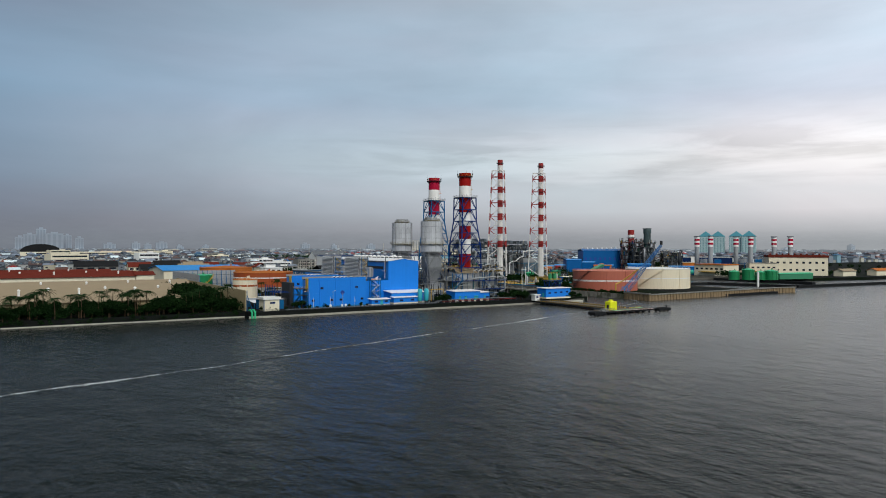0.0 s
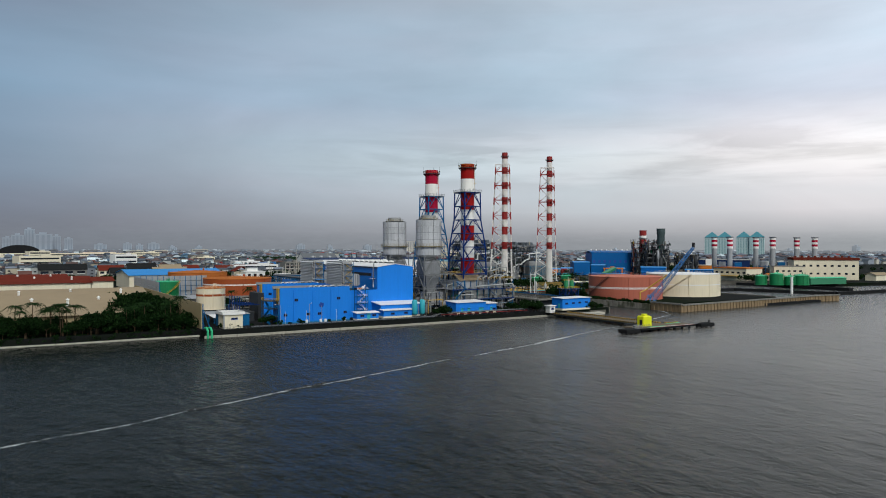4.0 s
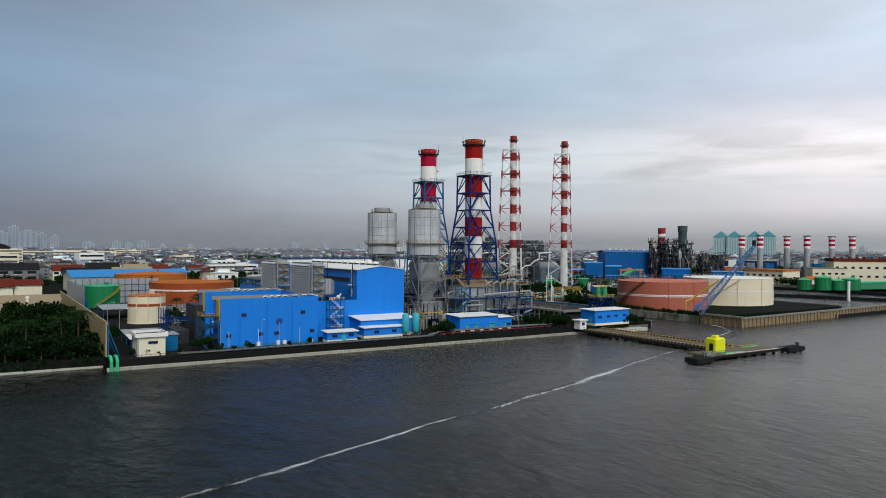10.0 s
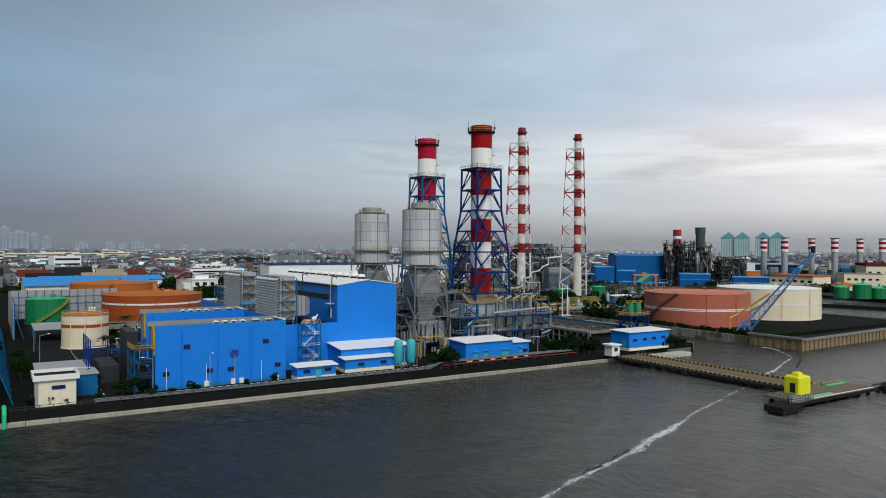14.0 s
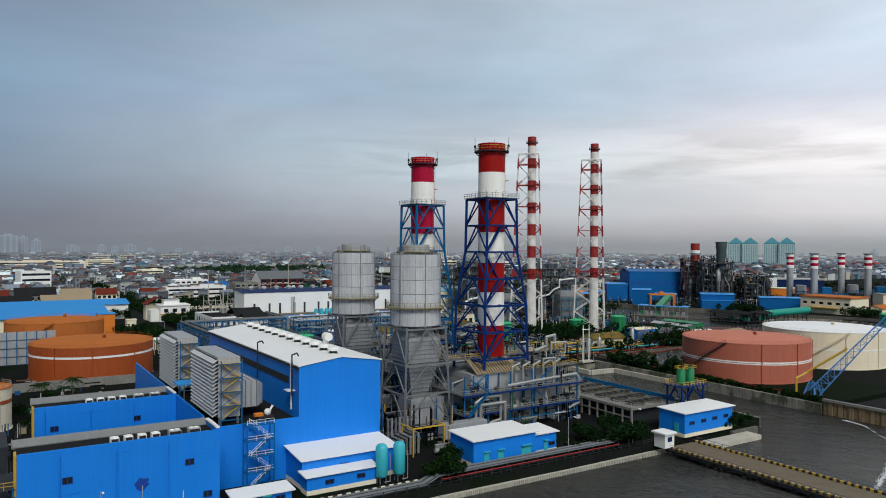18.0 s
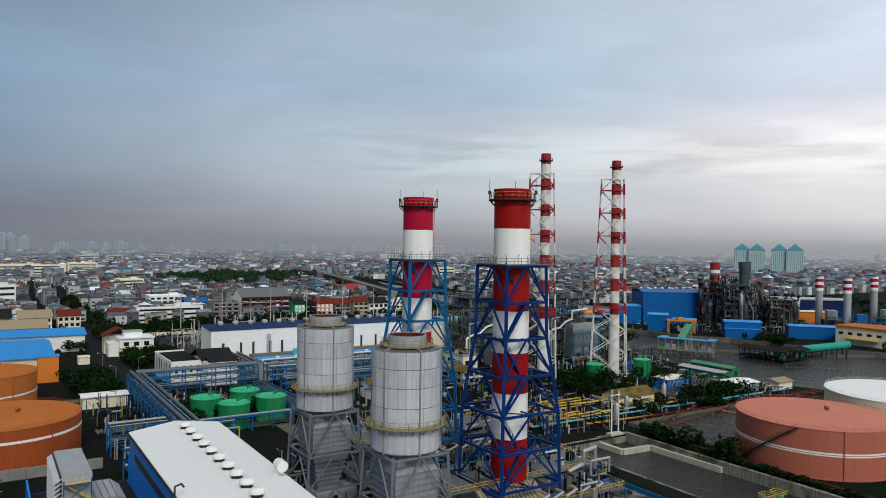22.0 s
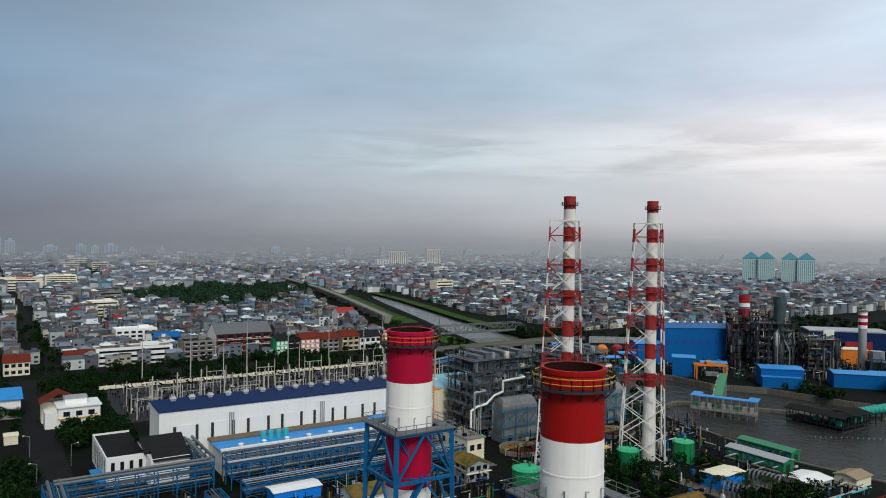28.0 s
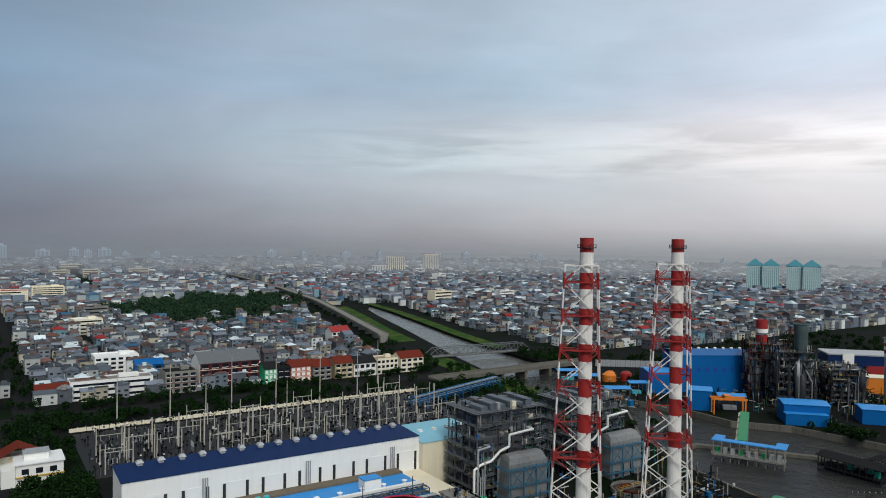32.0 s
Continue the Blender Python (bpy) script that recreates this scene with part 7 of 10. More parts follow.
Geo().box(xa + 17.6, 513.5, 8.9, 246.2, ya - 0.1, 9.6).make("roof_walkway", "timber", wh)
for k in range(9):
    Geo().lathe(xa + 26 + k * 9, 504, [(0.7, 8.9), (0.7, 9.6), (1.1, 9.7), (0.01, 10.2)], 12).make("roof_ventilator", "white", wh)
for k in range(4):
    Geo().lathe(xa + 36 + k * 3.0, 508.2, [(1.1, 8.9), (1.1, 12.0), (0.01, 12.5)], 14).make("roof_tank", "teal", wh, smooth=40)
Geo().box(224, 503, 8.9, 231, 508, 12.5).make("stair_head", "white", wh)
Geo().box(223.8, 502.8, 12.5, 231.2, 508.2, 12.8).make("stair_head_roof", "blue_roof", wh)
Geo().box(246.2, 488, 0, 257, ya - 0.1, 7.5).make("cream_wing", "cream", wh)

# office with hipped roofs
off = thing("plant_office", (124.0, 500.0, G), "white plant office with dark hipped roofs and a flat wing", "office")
Geo().box(0, 8, 0, 13, 43, 9.4).make("flat_wing", "white", off)
pr = Geo()
pr.box(0, 8, 9.4, 13, 8.4, 10.2), pr.box(0, 8.4, 9.4, 0.4, 42.6, 10.2), pr.box(0, 42.6, 9.4, 13, 43, 10.2)
pr.make("parapet", "white", off)
Geo().box(0.4, 8.4, 9.4, 13, 42.6, 9.5).make("roof_deck", "roof_dark", off)
Geo().box(13.1, 0, 0, 26, 26, 9.8).make("hipped_wing", "white", off)
Geo().gable(13.1, 8, 9.85, 26, 26, 3.6, "x", 0.25, 1.0).make("hipped_roof", "roof_dark", off)
Geo().gable(14.5, 0, 9.0, 26, 9, 2.6, "x", 0.25, 0.8).make("porch_roof", "roof_dark", off)
for k in range(6):
    Geo().box(-0.05, 11 + k * 5.2, 1.5, 0.04, 12.6 + k * 5.2, 8.6).make("window", "glass", off)
    if k < 4:
        Geo().box(1.6 + k * 3, 7.95, 5.2, 2.8 + k * 3, 8.04, 8.2).make("window", "glass", off)
Geo().box(-3.6, 6, 2.6, -0.1, 22, 2.9).make("canopy", "blue_roof", off)
for k in range(5):
    Geo().box(-3.4, 6.4 + k * 3.8, 0, -3.2, 6.6 + k * 3.8, 2.6).make("canopy_post", "steel_blue", off)


# ---- boiler structures of the older units ----
def boiler(x, y, w, d, top, label, hx, hmat):
    b = thing("boiler_structure", (x, y, G), label, "boiler", "grey boiler structures")
    h = top - G
    rnd = random.Random(int(x))
    nx, ny = 4, 4
    lv = [k * h / 7 for k in range(1, 8)]
    for i in range(nx + 1):
        for j in range(ny + 1):
            if i in (0, nx) or j in (0, ny):
                Geo().bar((w * i / nx, d * j / ny, 0), (w * i / nx, d * j / ny, h), 0.42).make("column", "boiler_steel", b)
    for z in lv:
        for (p, q) in (((0, 0), (w, 0)), ((w, 0), (w, d)), ((w, d), (0, d)), ((0, d), (0, 0))):
            Geo().bar((*p, z), (*q, z), 0.4).make("beam", "boiler_steel", b)
        Geo().box(-1.4, -1.4, z - 0.1, w + 1.4, d + 1.4, z).make("floor_grating", "grey_steel", b)
        rail(Geo(), [(-1.3, d + 1.3, z), (-1.3, -1.3, z), (w + 1.3, -1.3, z), (w + 1.3, d + 1.3, z)], 1.1, 2.5, 0.09, True).make("railing", "grey_steel", b)
    for k, (z0, z1) in enumerate(zip([0] + lv, lv)):
        for i in range(nx):
            if (i + k) % 2:
                Geo().bar((w * i / nx, 0, z0), (w * (i + 1) / nx, 0, z1), 0.22).make("brace", "boiler_steel", b)
            if (i + k) % 3 == 0:
                Geo().bar((0, d * i / ny, z0), (0, d * (i + 1) / ny, z1), 0.22).make("brace", "boiler_steel", b)
    Geo().box(w * 0.2, d * 0.2, 3, w * 0.8, d * 0.85, h * 0.72).make("boiler_casing", "grey_plate", b)
    Geo().box(w * 0.08, d * 0.1, h * 0.82, w * 0.92, d * 0.9, h * 0.97).make("penthouse", "boiler_steel", b)
    # rounded air heater in a steel-blue frame before the boiler
    hx0, hx1, hy0, hy1 = hx, hx + 19.0, -9.6, -1.9
    prof = [(hy0, 0), (hy1, 0), (hy1, 15.6), (hy1 - 0.8, 17.6), (hy1 - 2.4, 18.6), (hy0 + 2.4, 18.6), (hy0 + 0.8, 17.6), (hy0, 15.6)]
    n = len(prof)
    Geo().add([(xx + (1.2 if z > 17 else 0) * sg, yy, z) for xx, sg in ((hx0, 1), (hx1, -1)) for yy, z in prof], [tuple(range(n)), tuple(range(2 * n - 1, n - 1, -1))] + [(k, n + k, n + (k + 1) % n, (k + 1) % n) for k in range(n)]).make("air_heater_casing", hmat, b)
    for k in range(4):
        xx = hx0 + 19.0 * k / 3
        Geo().bar((xx, hy0 - 1.2, 0), (xx, hy0 - 1.2, 14.5), 0.4).make("casing_post", "dull_blue", b)
        if k < 3:
            Geo().bar((xx, hy0 - 1.2, 7.2), (xx + 19.0 / 3, hy0 - 1.2, 13.8), 0.3).make("casing_brace", "dull_blue", b)
            Geo().bar((xx + 19.0 / 3, hy0 - 1.2, 7.2), (xx, hy0 - 1.2, 13.8), 0.3).make("casing_brace", "dull_blue", b)
    for zz in (2.6, 7.2, 13.8):
        Geo().bar((hx0 - 1.5, hy0 - 1.2, zz), (hx1 + 0.5, hy0 - 1.2, zz), 0.45).make("casing_beam", "dull_blue", b)
        Geo().bar((hx0 - 1.5, hy0 - 1.2, zz), (hx0 - 1.5, hy1, zz), 0.45).make("casing_beam", "dull_blue", b)
        rail(Geo(), [(hx0 - 1.6, hy1, zz), (hx0 - 1.6, hy0 - 1.6, zz), (hx1 + 0.6, hy0 - 1.6, zz)], 1.1, 2, 0.09).make("casing_rail", "dull_blue", b)
    Geo().box(hx0 + 3, hy0 - 0.12, 0.3, hx0 + 5, hy0 + 0.02, 3.0).make("casing_hatch", "dark_steel", b)
    # pale steam mains looping over the heater
    Geo().run([(hx0 - 12, -3.2, 0.3), (hx0 - 12, -3.2, 14.0), (hx0 - 9, -3.2, 15.5), (hx0 - 4, -3.2, 16.2), (hx0 + 0.5, -2.9, 19.4), (hx0 + 5, -2.9, 20.6), (hx0 + 5, -2.9, 25.2), (hx0 + 17, -2.9, 26.0), (hx0 + 17, 2.0, 26.0)], 0.5, 10).make("steam_main", "white", b, smooth=60)
    Geo().run([(hx0 - 10.4, -3.4, 0.3), (hx0 - 10.4, -3.4, 21.5), (hx0 - 5, -3.4, 22.0), (hx0 - 5, 1.0, 22.0)], 0.42, 10).make("steam_main", "grey_plate", b, smooth=60)
    for k in range(3):
        Geo().tube((hx0 - 9.2 + 1.0 * k, -3.6, 0.3), (hx0 - 9.2 + 1.0 * k, -3.6, 11 + 3 * k), 0.26, 8).make("riser", "grey_plate", b)
    for k in range(6):
        Geo().box(w * 0.1 + k * w * 0.14, d * 0.1, h, w * 0.1 + k * w * 0.14 + w * 0.1, d * 0.85, h + 1.6 + (k % 2)).make("roof_louvre_box", "boiler_steel", b)
    pw = Geo()
    for za in [0.2] + lv[:-1]:
        stuffing(pw, -1.2, -1.4, za, w + 1.2, 1.4, za + h / 7 - 0.6, 56, rnd)
        stuffing(pw, -1.4, 0, za, 1.2, d, za + h / 7 - 0.6, 16, rnd)
    stuffing(pw, 1, 1, h, w - 1, d - 1, h + 3.0, 40, rnd)
    tagged(pw.make("small_pipework", "clutter", b), kind="stuff")
    for k in range(30):
        xx, z = rnd.uniform(0, w - 3), rnd.choice([0.1] + lv)
        yy = rnd.choice((-0.9, 0.2, 0.2, d * 0.5))
        Geo().block(xx, yy, z, xx + rnd.uniform(1, 3), yy + 1.6, z + rnd.uniform(1, 3.2)).make("equipment", rnd.choice(("grey_plate", "dark_steel", "cream", "grey_steel")), b)
    return b


boiler(267, 492, 32, 20, 38.0, "grey steel-framed boiler structure with pale steam mains and a rounded heater", 8.5, "casing_grey")
boiler(318, 494, 30, 20, 36.0, "grey steel-framed boiler structure with a blue-framed heater before it", 14.0, "casing_grey")


def clarifier(x, y, r, top, label):
    """An eight-sided concrete basin with a rusty sludge floor, a rim and a bridge."""
    c = thing("clarifier_basin", (x, y, G), label, "basin", "clarifier basins")
    h = top - G
    Geo().lathe(0, 0, [(r, 0), (r, h), (r - 0.5, h), (r - 0.5, h - 1.2)], 12, 0.26, 0.26 + 2 * math.pi).make("wall", "concrete", c)
    Geo().lathe(0, 0, [(r - 0.5, h - 1.3), (r * 0.5, h - 1.5), (0.01, h - 1.4)], 12, 0.26, 0.26 + 2 * math.pi).make("sludge", "rusty_plate", c)
    Geo().lathe(0, 0, [(r * 0.62, h - 1.5), (r * 0.62, h - 0.2), (r * 0.58, h - 0.2), (r * 0.58, h - 1.5)], 12, 0.26, 0.26 + 2 * math.pi).make("inner_weir", "brown_roof", c)
    Geo().box(-r, -0.7, h, r, 0.7, h + 0.18).make("bridge_deck", "grey_steel", c)
    for s in (-0.65, 0.65):
        rail(Geo(), [(-r, s, h + 0.18), (r, s, h + 0.18)], 1.1, 2.2, 0.08).make("bridge_rail", "yellow", c)
    Geo().lathe(0, 0, [(0.6, h + 0.18), (0.6, h + 1.3), (0.01, h + 1.5)], 12).make("drive", "grey_plate", c)
    Geo().run([(-r - 0.4, -2.0, 0), (-r - 0.4, -2.0, h + 0.6), (-r + 1.2, -2.0, h + 0.6)], 0.22, 8).make("feed_pipe", "yellow", c, smooth=60)
    return c


clarifier(275.5, 470.0, 9.0, 5.2, "grey round clarifier basin with a rusty bed and yellow rails")
clarifier(329.0, 469.0, 9.0, 5.2, "grey round clarifier basin with a rusty bed and yellow rails")
wl = warehouse("works_house", 234, 448.6, 243.6, 460.4, 9.2, 2.0, "grey_plate", "moss_tile", "two-storey grey works house with a mossy tan roof", "y", 0.7, category="house")
for k in range(3):
    for z in (1.1, 4.0):
        Geo().box(235.0 + k * 2.9, 448.5, z, 236.8 + k * 2.9, 448.63, z + 1.6).make("window", "glass", wl)
        Geo().box(233.93, 450.4 + k * 3.4, z, 234.04, 452.4 + k * 3.4, z + 1.6).make("window", "glass", wl)
Geo().box(233.2, 447.6, 3.2, 244.2, 448.58, 3.4).make("canopy", "cream", wl)
warehouse("pump_hut", 258, 479, 263.5, 484, 8.6, 0.6, "cream", "green_roof", "cream pump hut with a bright green sheet roof", "x", 0.5, category="hut")
blk = thing("dosing_block", (246.0, 466.0, G), "stained cream dosing block with pipes on its roof", "building")
Geo().block(0, 0, 0, 8, 20, 9.6, 0.1).make("wall", "cream", blk)
Geo().box(-0.3, -0.3, 9.6, 8.3, 20.3, 10.0).make("roof_edge", "concrete", blk)
for k in range(2):
    Geo().box(1.2 + k * 3.4, -0.06, 5.2, 3.2 + k * 3.4, 0.04, 7.4).make("window", "glass", blk)
for k in range(4):
    Geo().box(-0.06, 2 + k * 4.6, 5.2, 0.04, 4 + k * 4.6, 7.4).make("window", "glass", blk)
bp = Geo()
stuffing(bp, 0.6, 0.6, 10.0, 7.4, 19.4, 12.2, 36, random.Random(5))
bp.make("roof_pipework", "clutter", blk)

# ---- switchyard ----
slab("switchyard_gravel", 144, 596, 344, 676, "black", "dark gravel of the switchyard", "pavement", t=0.06)
def gantry(x, y, span, h, label):
    t = thing("switchyard_gantry", (x, y, G), label, "gantry", "switchyard gantries")
    for a in (0, span):
        Geo().tube((a, 0, 0), (a, 0, h), 0.32, 8, 0.2).make("pole", "pale_concrete", t)
    Geo().bar((0, 0, h * 0.72), (span, 0, h * 0.72), 0.24, 0.3).make("crossbeam", "pale_concrete", t)
    hung = Geo()
    for k in range(3):
        xx = span * (k + 0.5) / 3
        hung.lathe(xx, 0, [(0.07, h * 0.72 - 2.4), (0.16, h * 0.72 - 2.0), (0.07, h * 0.72 - 1.6), (0.16, h * 0.72 - 1.0), (0.07, h * 0.72 - 0.3)], 8)
    hung.make("insulator_row", "grey_plate", t)
    return t
gproto = gantry(150, 600, 11.0, 13.0, "grey concrete switchyard gantry with hanging insulators")
rnd = random.Random(9)
for j, y in enumerate((600, 614, 630, 646, 662)):
    for i in range(16):
        x = 150 + i * 12
        if i == 0 and j == 0 or (i < 4 and j > 2) or rnd.random() < 0.5:
            continue
        m = pose(x + rnd.uniform(-0.4, 0.4), y, G)
        c = copy_thing(gproto, m)
        c.scale = (1, 1, rnd.choice((0.75, 0.9, 1.0, 1.2)))
def yard_post(x, y, h):
    t = thing("switchyard_post", (x, y, G), "tall square concrete post at the switchyard's front", "post", "switchyard posts")
    Geo().bar((0, 0, 0), (0, 0, h), 0.6).make("shaft", "pale_concrete", t)
    Geo().bar((-1.2, 0, h - 1.6), (1.2, 0, h - 1.6), 0.25).make("crossarm", "grey_steel", t)
for k in range(15):
    yard_post(161.5 + 12.1 * k, 624.5, 15.5 + (k % 3) * 0.8)
def breaker(x, y):
    t = thing("switchyard_breaker", (x, y, G), "grey breaker post with insulator stacks on a steel stand", "switchgear", "switchyard breakers")
    for k in range(3):
        Geo().box(k * 1.8 - 0.15, -0.15, 0, k * 1.8 + 0.15, 0.15, 2.4).make("stand", "grey_steel", t)
        Geo().lathe(k * 1.8, 0, [(0.2, 2.4), (0.32, 2.7), (0.18, 3.0), (0.32, 3.4), (0.18, 3.8), (0.32, 4.2), (0.16, 4.8)], 8).make("insulator", "grey_plate", t)
    Geo().bar((0, 0, 4.8), (3.6, 0, 4.9), 0.12).make("busbar", "pipe", t)
    return t
bproto = breaker(152, 606)
for j in range(6):
    for i in range(30):
        if rnd.random() < 0.08 and (i or j):
            copy_thing(bproto, pose(152 + i * 6.3 + rnd.uniform(-0.8, 0.8), 603 + j * 11.5 + rnd.uniform(-1, 1), G, 0, 0, rnd.choice((0, 90))))
gear_bits = Geo()
for k in range(900):
    xx, yy, zz = rnd.uniform(146, 340), rnd.uniform(598, 672), rnd.uniform(1.5, 4.5)
    gear_bits.bar((xx, yy, 0), (xx, yy, zz), 0.16)
    gear_bits.box(xx - 0.4, yy - 0.3, zz, xx + 0.4, yy + 0.3, zz + rnd.uniform(0.3, 1.2))
    if k % 4 == 0:
        gear_bits.bar((xx, yy, zz), (xx + rnd.choice((0, 6)), yy + rnd.choice((0, 6)), zz), 0.14)
M["gear_grey"] = palette("switchgear_greys", [(0.0, srgb(18, 19, 21)), (0.62, srgb(40, 42, 44)), (0.82, srgb(100, 100, 98)), (0.92, srgb(196, 196, 192))], 0.6, 0.12, 0.6)
gear_bits = gear_bits.make("switchyard_gear", "gear_grey")
gear_bits.location.z = G
tagged(gear_bits, "crowded dark switchgear with pale insulators on stands", "switchgear", kind="stuff")
wires = Geo()
for j, y in enumerate((600, 614, 630, 646, 662)):
    for k in range(3):
        for i in range(16):
            x0 = 150 + i * 12 + 11 * (k + 0.5) / 3
            if j < 4 and (i + k) % 3 == 0:
                wires.bar((x0, y, 12 - 0.4 * (k % 2)), (x0, (600, 614, 630, 646, 662)[j + 1], 12 - 0.4 * (k % 2)), 0.07)
tagged(wires.make("switchyard_wires", "grey_steel"), "slack overhead wires between the gantries", "wire", kind="stuff")
for k, (x, y, h) in enumerate(((168, 688, 26), (196, 690, 30), (214, 683, 22), (232, 694, 32), (258, 690, 28), (286, 688, 34), (312, 688, 28), (330, 694, 34), (246, 640, 24), (300, 636, 24))):
    t = thing("lightning_mast", (x, y, G), "tall slim pale mast standing over the switchyard", "mast", "switchyard masts")
    Geo().tube((0, 0, 0), (0, 0, h), 0.4, 8, 0.16).make("pole", "pale_concrete", t)
    Geo().tube((0, 0, h), (0, 0, h + 2), 0.05, 6).make("rod", "grey_steel", t)
yw = thing("yard_wall", (0, 0, G), "low white wall with piers along the main road", "wall", kind="structure")
for k in range(52):
    Geo().box(144 + k * 4, 680, 0, 147.7 + k * 4, 680.25, 2.0).make("panel", "cream", yw)
    Geo().box(147.7 + k * 4, 679.9, 0, 148.0 + k * 4, 680.35, 2.5).make("pier", "white", yw)

# ---- bridges over the river ----
br = thing("road_bridge", (0, 0, 0), "grey concrete road bridge across the river", "bridge", kind="structure")
Geo().bar((372, 690, 7.6), (520, 694, 7.6), 14, 1.4).make("deck", "wall_dark", br)
for s in (-6.8, 6.8):
    Geo().bar((372, 690 + s, 8.8), (520, 694 + s, 8.8), 0.4, 1.1).make("parapet", "wall_dark", br)
for x in (430, 452, 476):
    Geo().box(x - 1, 686, -2, x + 1, 698, 6.9).make("pier", "wall_dark", br)
tb = thing("truss_bridge", (0, 0, 0), "old grey steel truss bridge across the river", "bridge", kind="structure")
for s in (-4, 4):
    n = 12
    pa, pb2 = Vector((424, 786 + s, 5.2)), Vector((530, 778 + s, 5.2))
    Geo().bar(pa, pb2, 0.6).make("lower_chord", "grey_steel", tb)
    Geo().bar(pa.lerp(pb2, 1 / n) + Vector((0, 0, 7)), pa.lerp(pb2, 1 - 1 / n) + Vector((0, 0, 7)), 0.6).make("upper_chord", "grey_steel", tb)
    for k in range(n):
        a, b = pa.lerp(pb2, k / n), pa.lerp(pb2, (k + 1) / n)
        up = Vector((0, 0, 7))
        if k == 0:
            Geo().bar(a, b + up, 0.5).make("diagonal", "grey_steel", tb)
        elif k == n - 1:
            Geo().bar(a + up, b, 0.5).make("diagonal", "grey_steel", tb)
        else:
            Geo().bar(a + up if k % 2 else a, b if k % 2 else b + up, 0.4).make("diagonal", "grey_steel", tb)
        if k:
            Geo().bar(a, a + up, 0.35).make("vertical", "grey_steel", tb)
Geo().bar((424, 786, 4.8), (530, 778, 4.8), 8, 0.5).make("deck", "concrete", tb)

# white house with a flat roof by the switchyard
hs = thing("flat_roofed_house", (117, 598, G), "white angular house with a pale flat roof and brown gable", "house")
Geo().box(0, 0, 0, 17, 15, 9.5).make("wall", "white", hs)
Geo().box(-0.6, -0.6, 9.5, 17.6, 15.6, 10.0).make("flat_roof", "white_roof", hs)
Geo().box(3, 5, 10.0, 12, 12, 12.6).make("roof_room", "white", hs)
Geo().box(2.6, 4.6, 12.6, 12.4, 12.4, 12.9).make("roof_room_slab", "grey_plate", hs)
Geo().box(-5, 3, 0, -0.05, 17, 7.0).make("wing", "white", hs)
Geo().gable(-6, 12, 9.6, 9, 24, 4.2, "y", 0.25, 0.6).make("gable_roof", "brown_roof", hs)
Geo().box(-5.5, 15.7, 0, 8.5, 23.5, 9.55).make("rear_wall", "cream", hs)
Geo().box(-0.3, -0.4, 4.4, 17.3, -0.02, 4.9).make("floor_band", "yellow", hs)
for k in range(3):
    Geo().box(2 + k * 5, -0.06, 5.6, 4.6 + k * 5, 0.03, 7.8).make("window", "glass", hs)

# a pair of tall white poles at the canal's head
tp = thing("twin_pole", (231, 356.5, G), "pair of tall white poles with a crossbar by the canal", "pole")
for a in (0, 3.2):
    Geo().tube((a, 0, 0), (a, 0, 15.0), 0.22, 10, 0.16).make("pole", "white", tp)
Geo().bar((-0.6, 0, 13.2), (3.8, 0, 13.2), 0.25).make("crossbar", "white", tp)
Geo().block(-1.2, -1.2, 0, 4.4, 1.2, 0.8).make("base", "quay", tp)


# ---- paths and low walls in the yard ----
for k, (x0, y0, x1, y1) in enumerate(((110, 424, 147, 428), (112, 352, 116, 424), (140, 384, 146, 470), (157, 352, 161, 470), (87, 440, 102, 446), (36, 352, 60, 358), (61, 300, 62.8, 352), (205, 460, 256, 466), (262, 398, 300, 402), (300, 384, 306, 440), (60, 492, 100, 498))):
    slab("yard_path", x0, y0, x1, y1, "wall_dark", "grey stained concrete path across the yard", "pavement", t=0.06)
for k, (x0, y0, x1, y1) in enumerate(((112, 425.5, 148, 458), (245.5, 332, 331, 362.6))):
    bd = thing("bund_wall", (0, 0, G), "low grey stained bund wall around the yard", "wall", kind="structure")
    for a, b, c, d in ((x0, y0, x1, y0 + 0.4), (x0, y1 - 0.4, x1, y1), (x0, y0 + 0.41, x0 + 0.4, y1 - 0.41), (x1 - 0.4, y0 + 0.41, x1, y1 - 0.41)):
        Geo().box(a, b, 0, c, d, 1.3).make("wall_run", "wall_dark", bd)


def arch_row(x, y, n, rz):
    """Silver pipes bent over in a row of arches."""
    t = thing("arched_pipe_row", (x, y, G), "row of grey pipes bent over in tall arches", "pipework", "arched pipe rows")
    t.rotation_euler = (0, 0, radians(rz))
    for k in range(n):
        pts = [(k * 1.5, -2.4, 0.2), (k * 1.5, -2.4, 2.6)] + [(k * 1.5, -2.4 * math.cos(a), 2.6 + 2.0 * math.sin(a)) for a in (0.5, 1.05, 1.57, 2.1, 2.65)] + [(k * 1.5, 2.4, 2.6), (k * 1.5, 2.4, 0.2)]
        Geo().run(pts, 0.42, 8).make("arch_pipe", "grey_steel", t, smooth=60)
    Geo().box(-1, -3.2, 0, n * 1.5, 3.2, 0.3).make("base", "concrete", t)


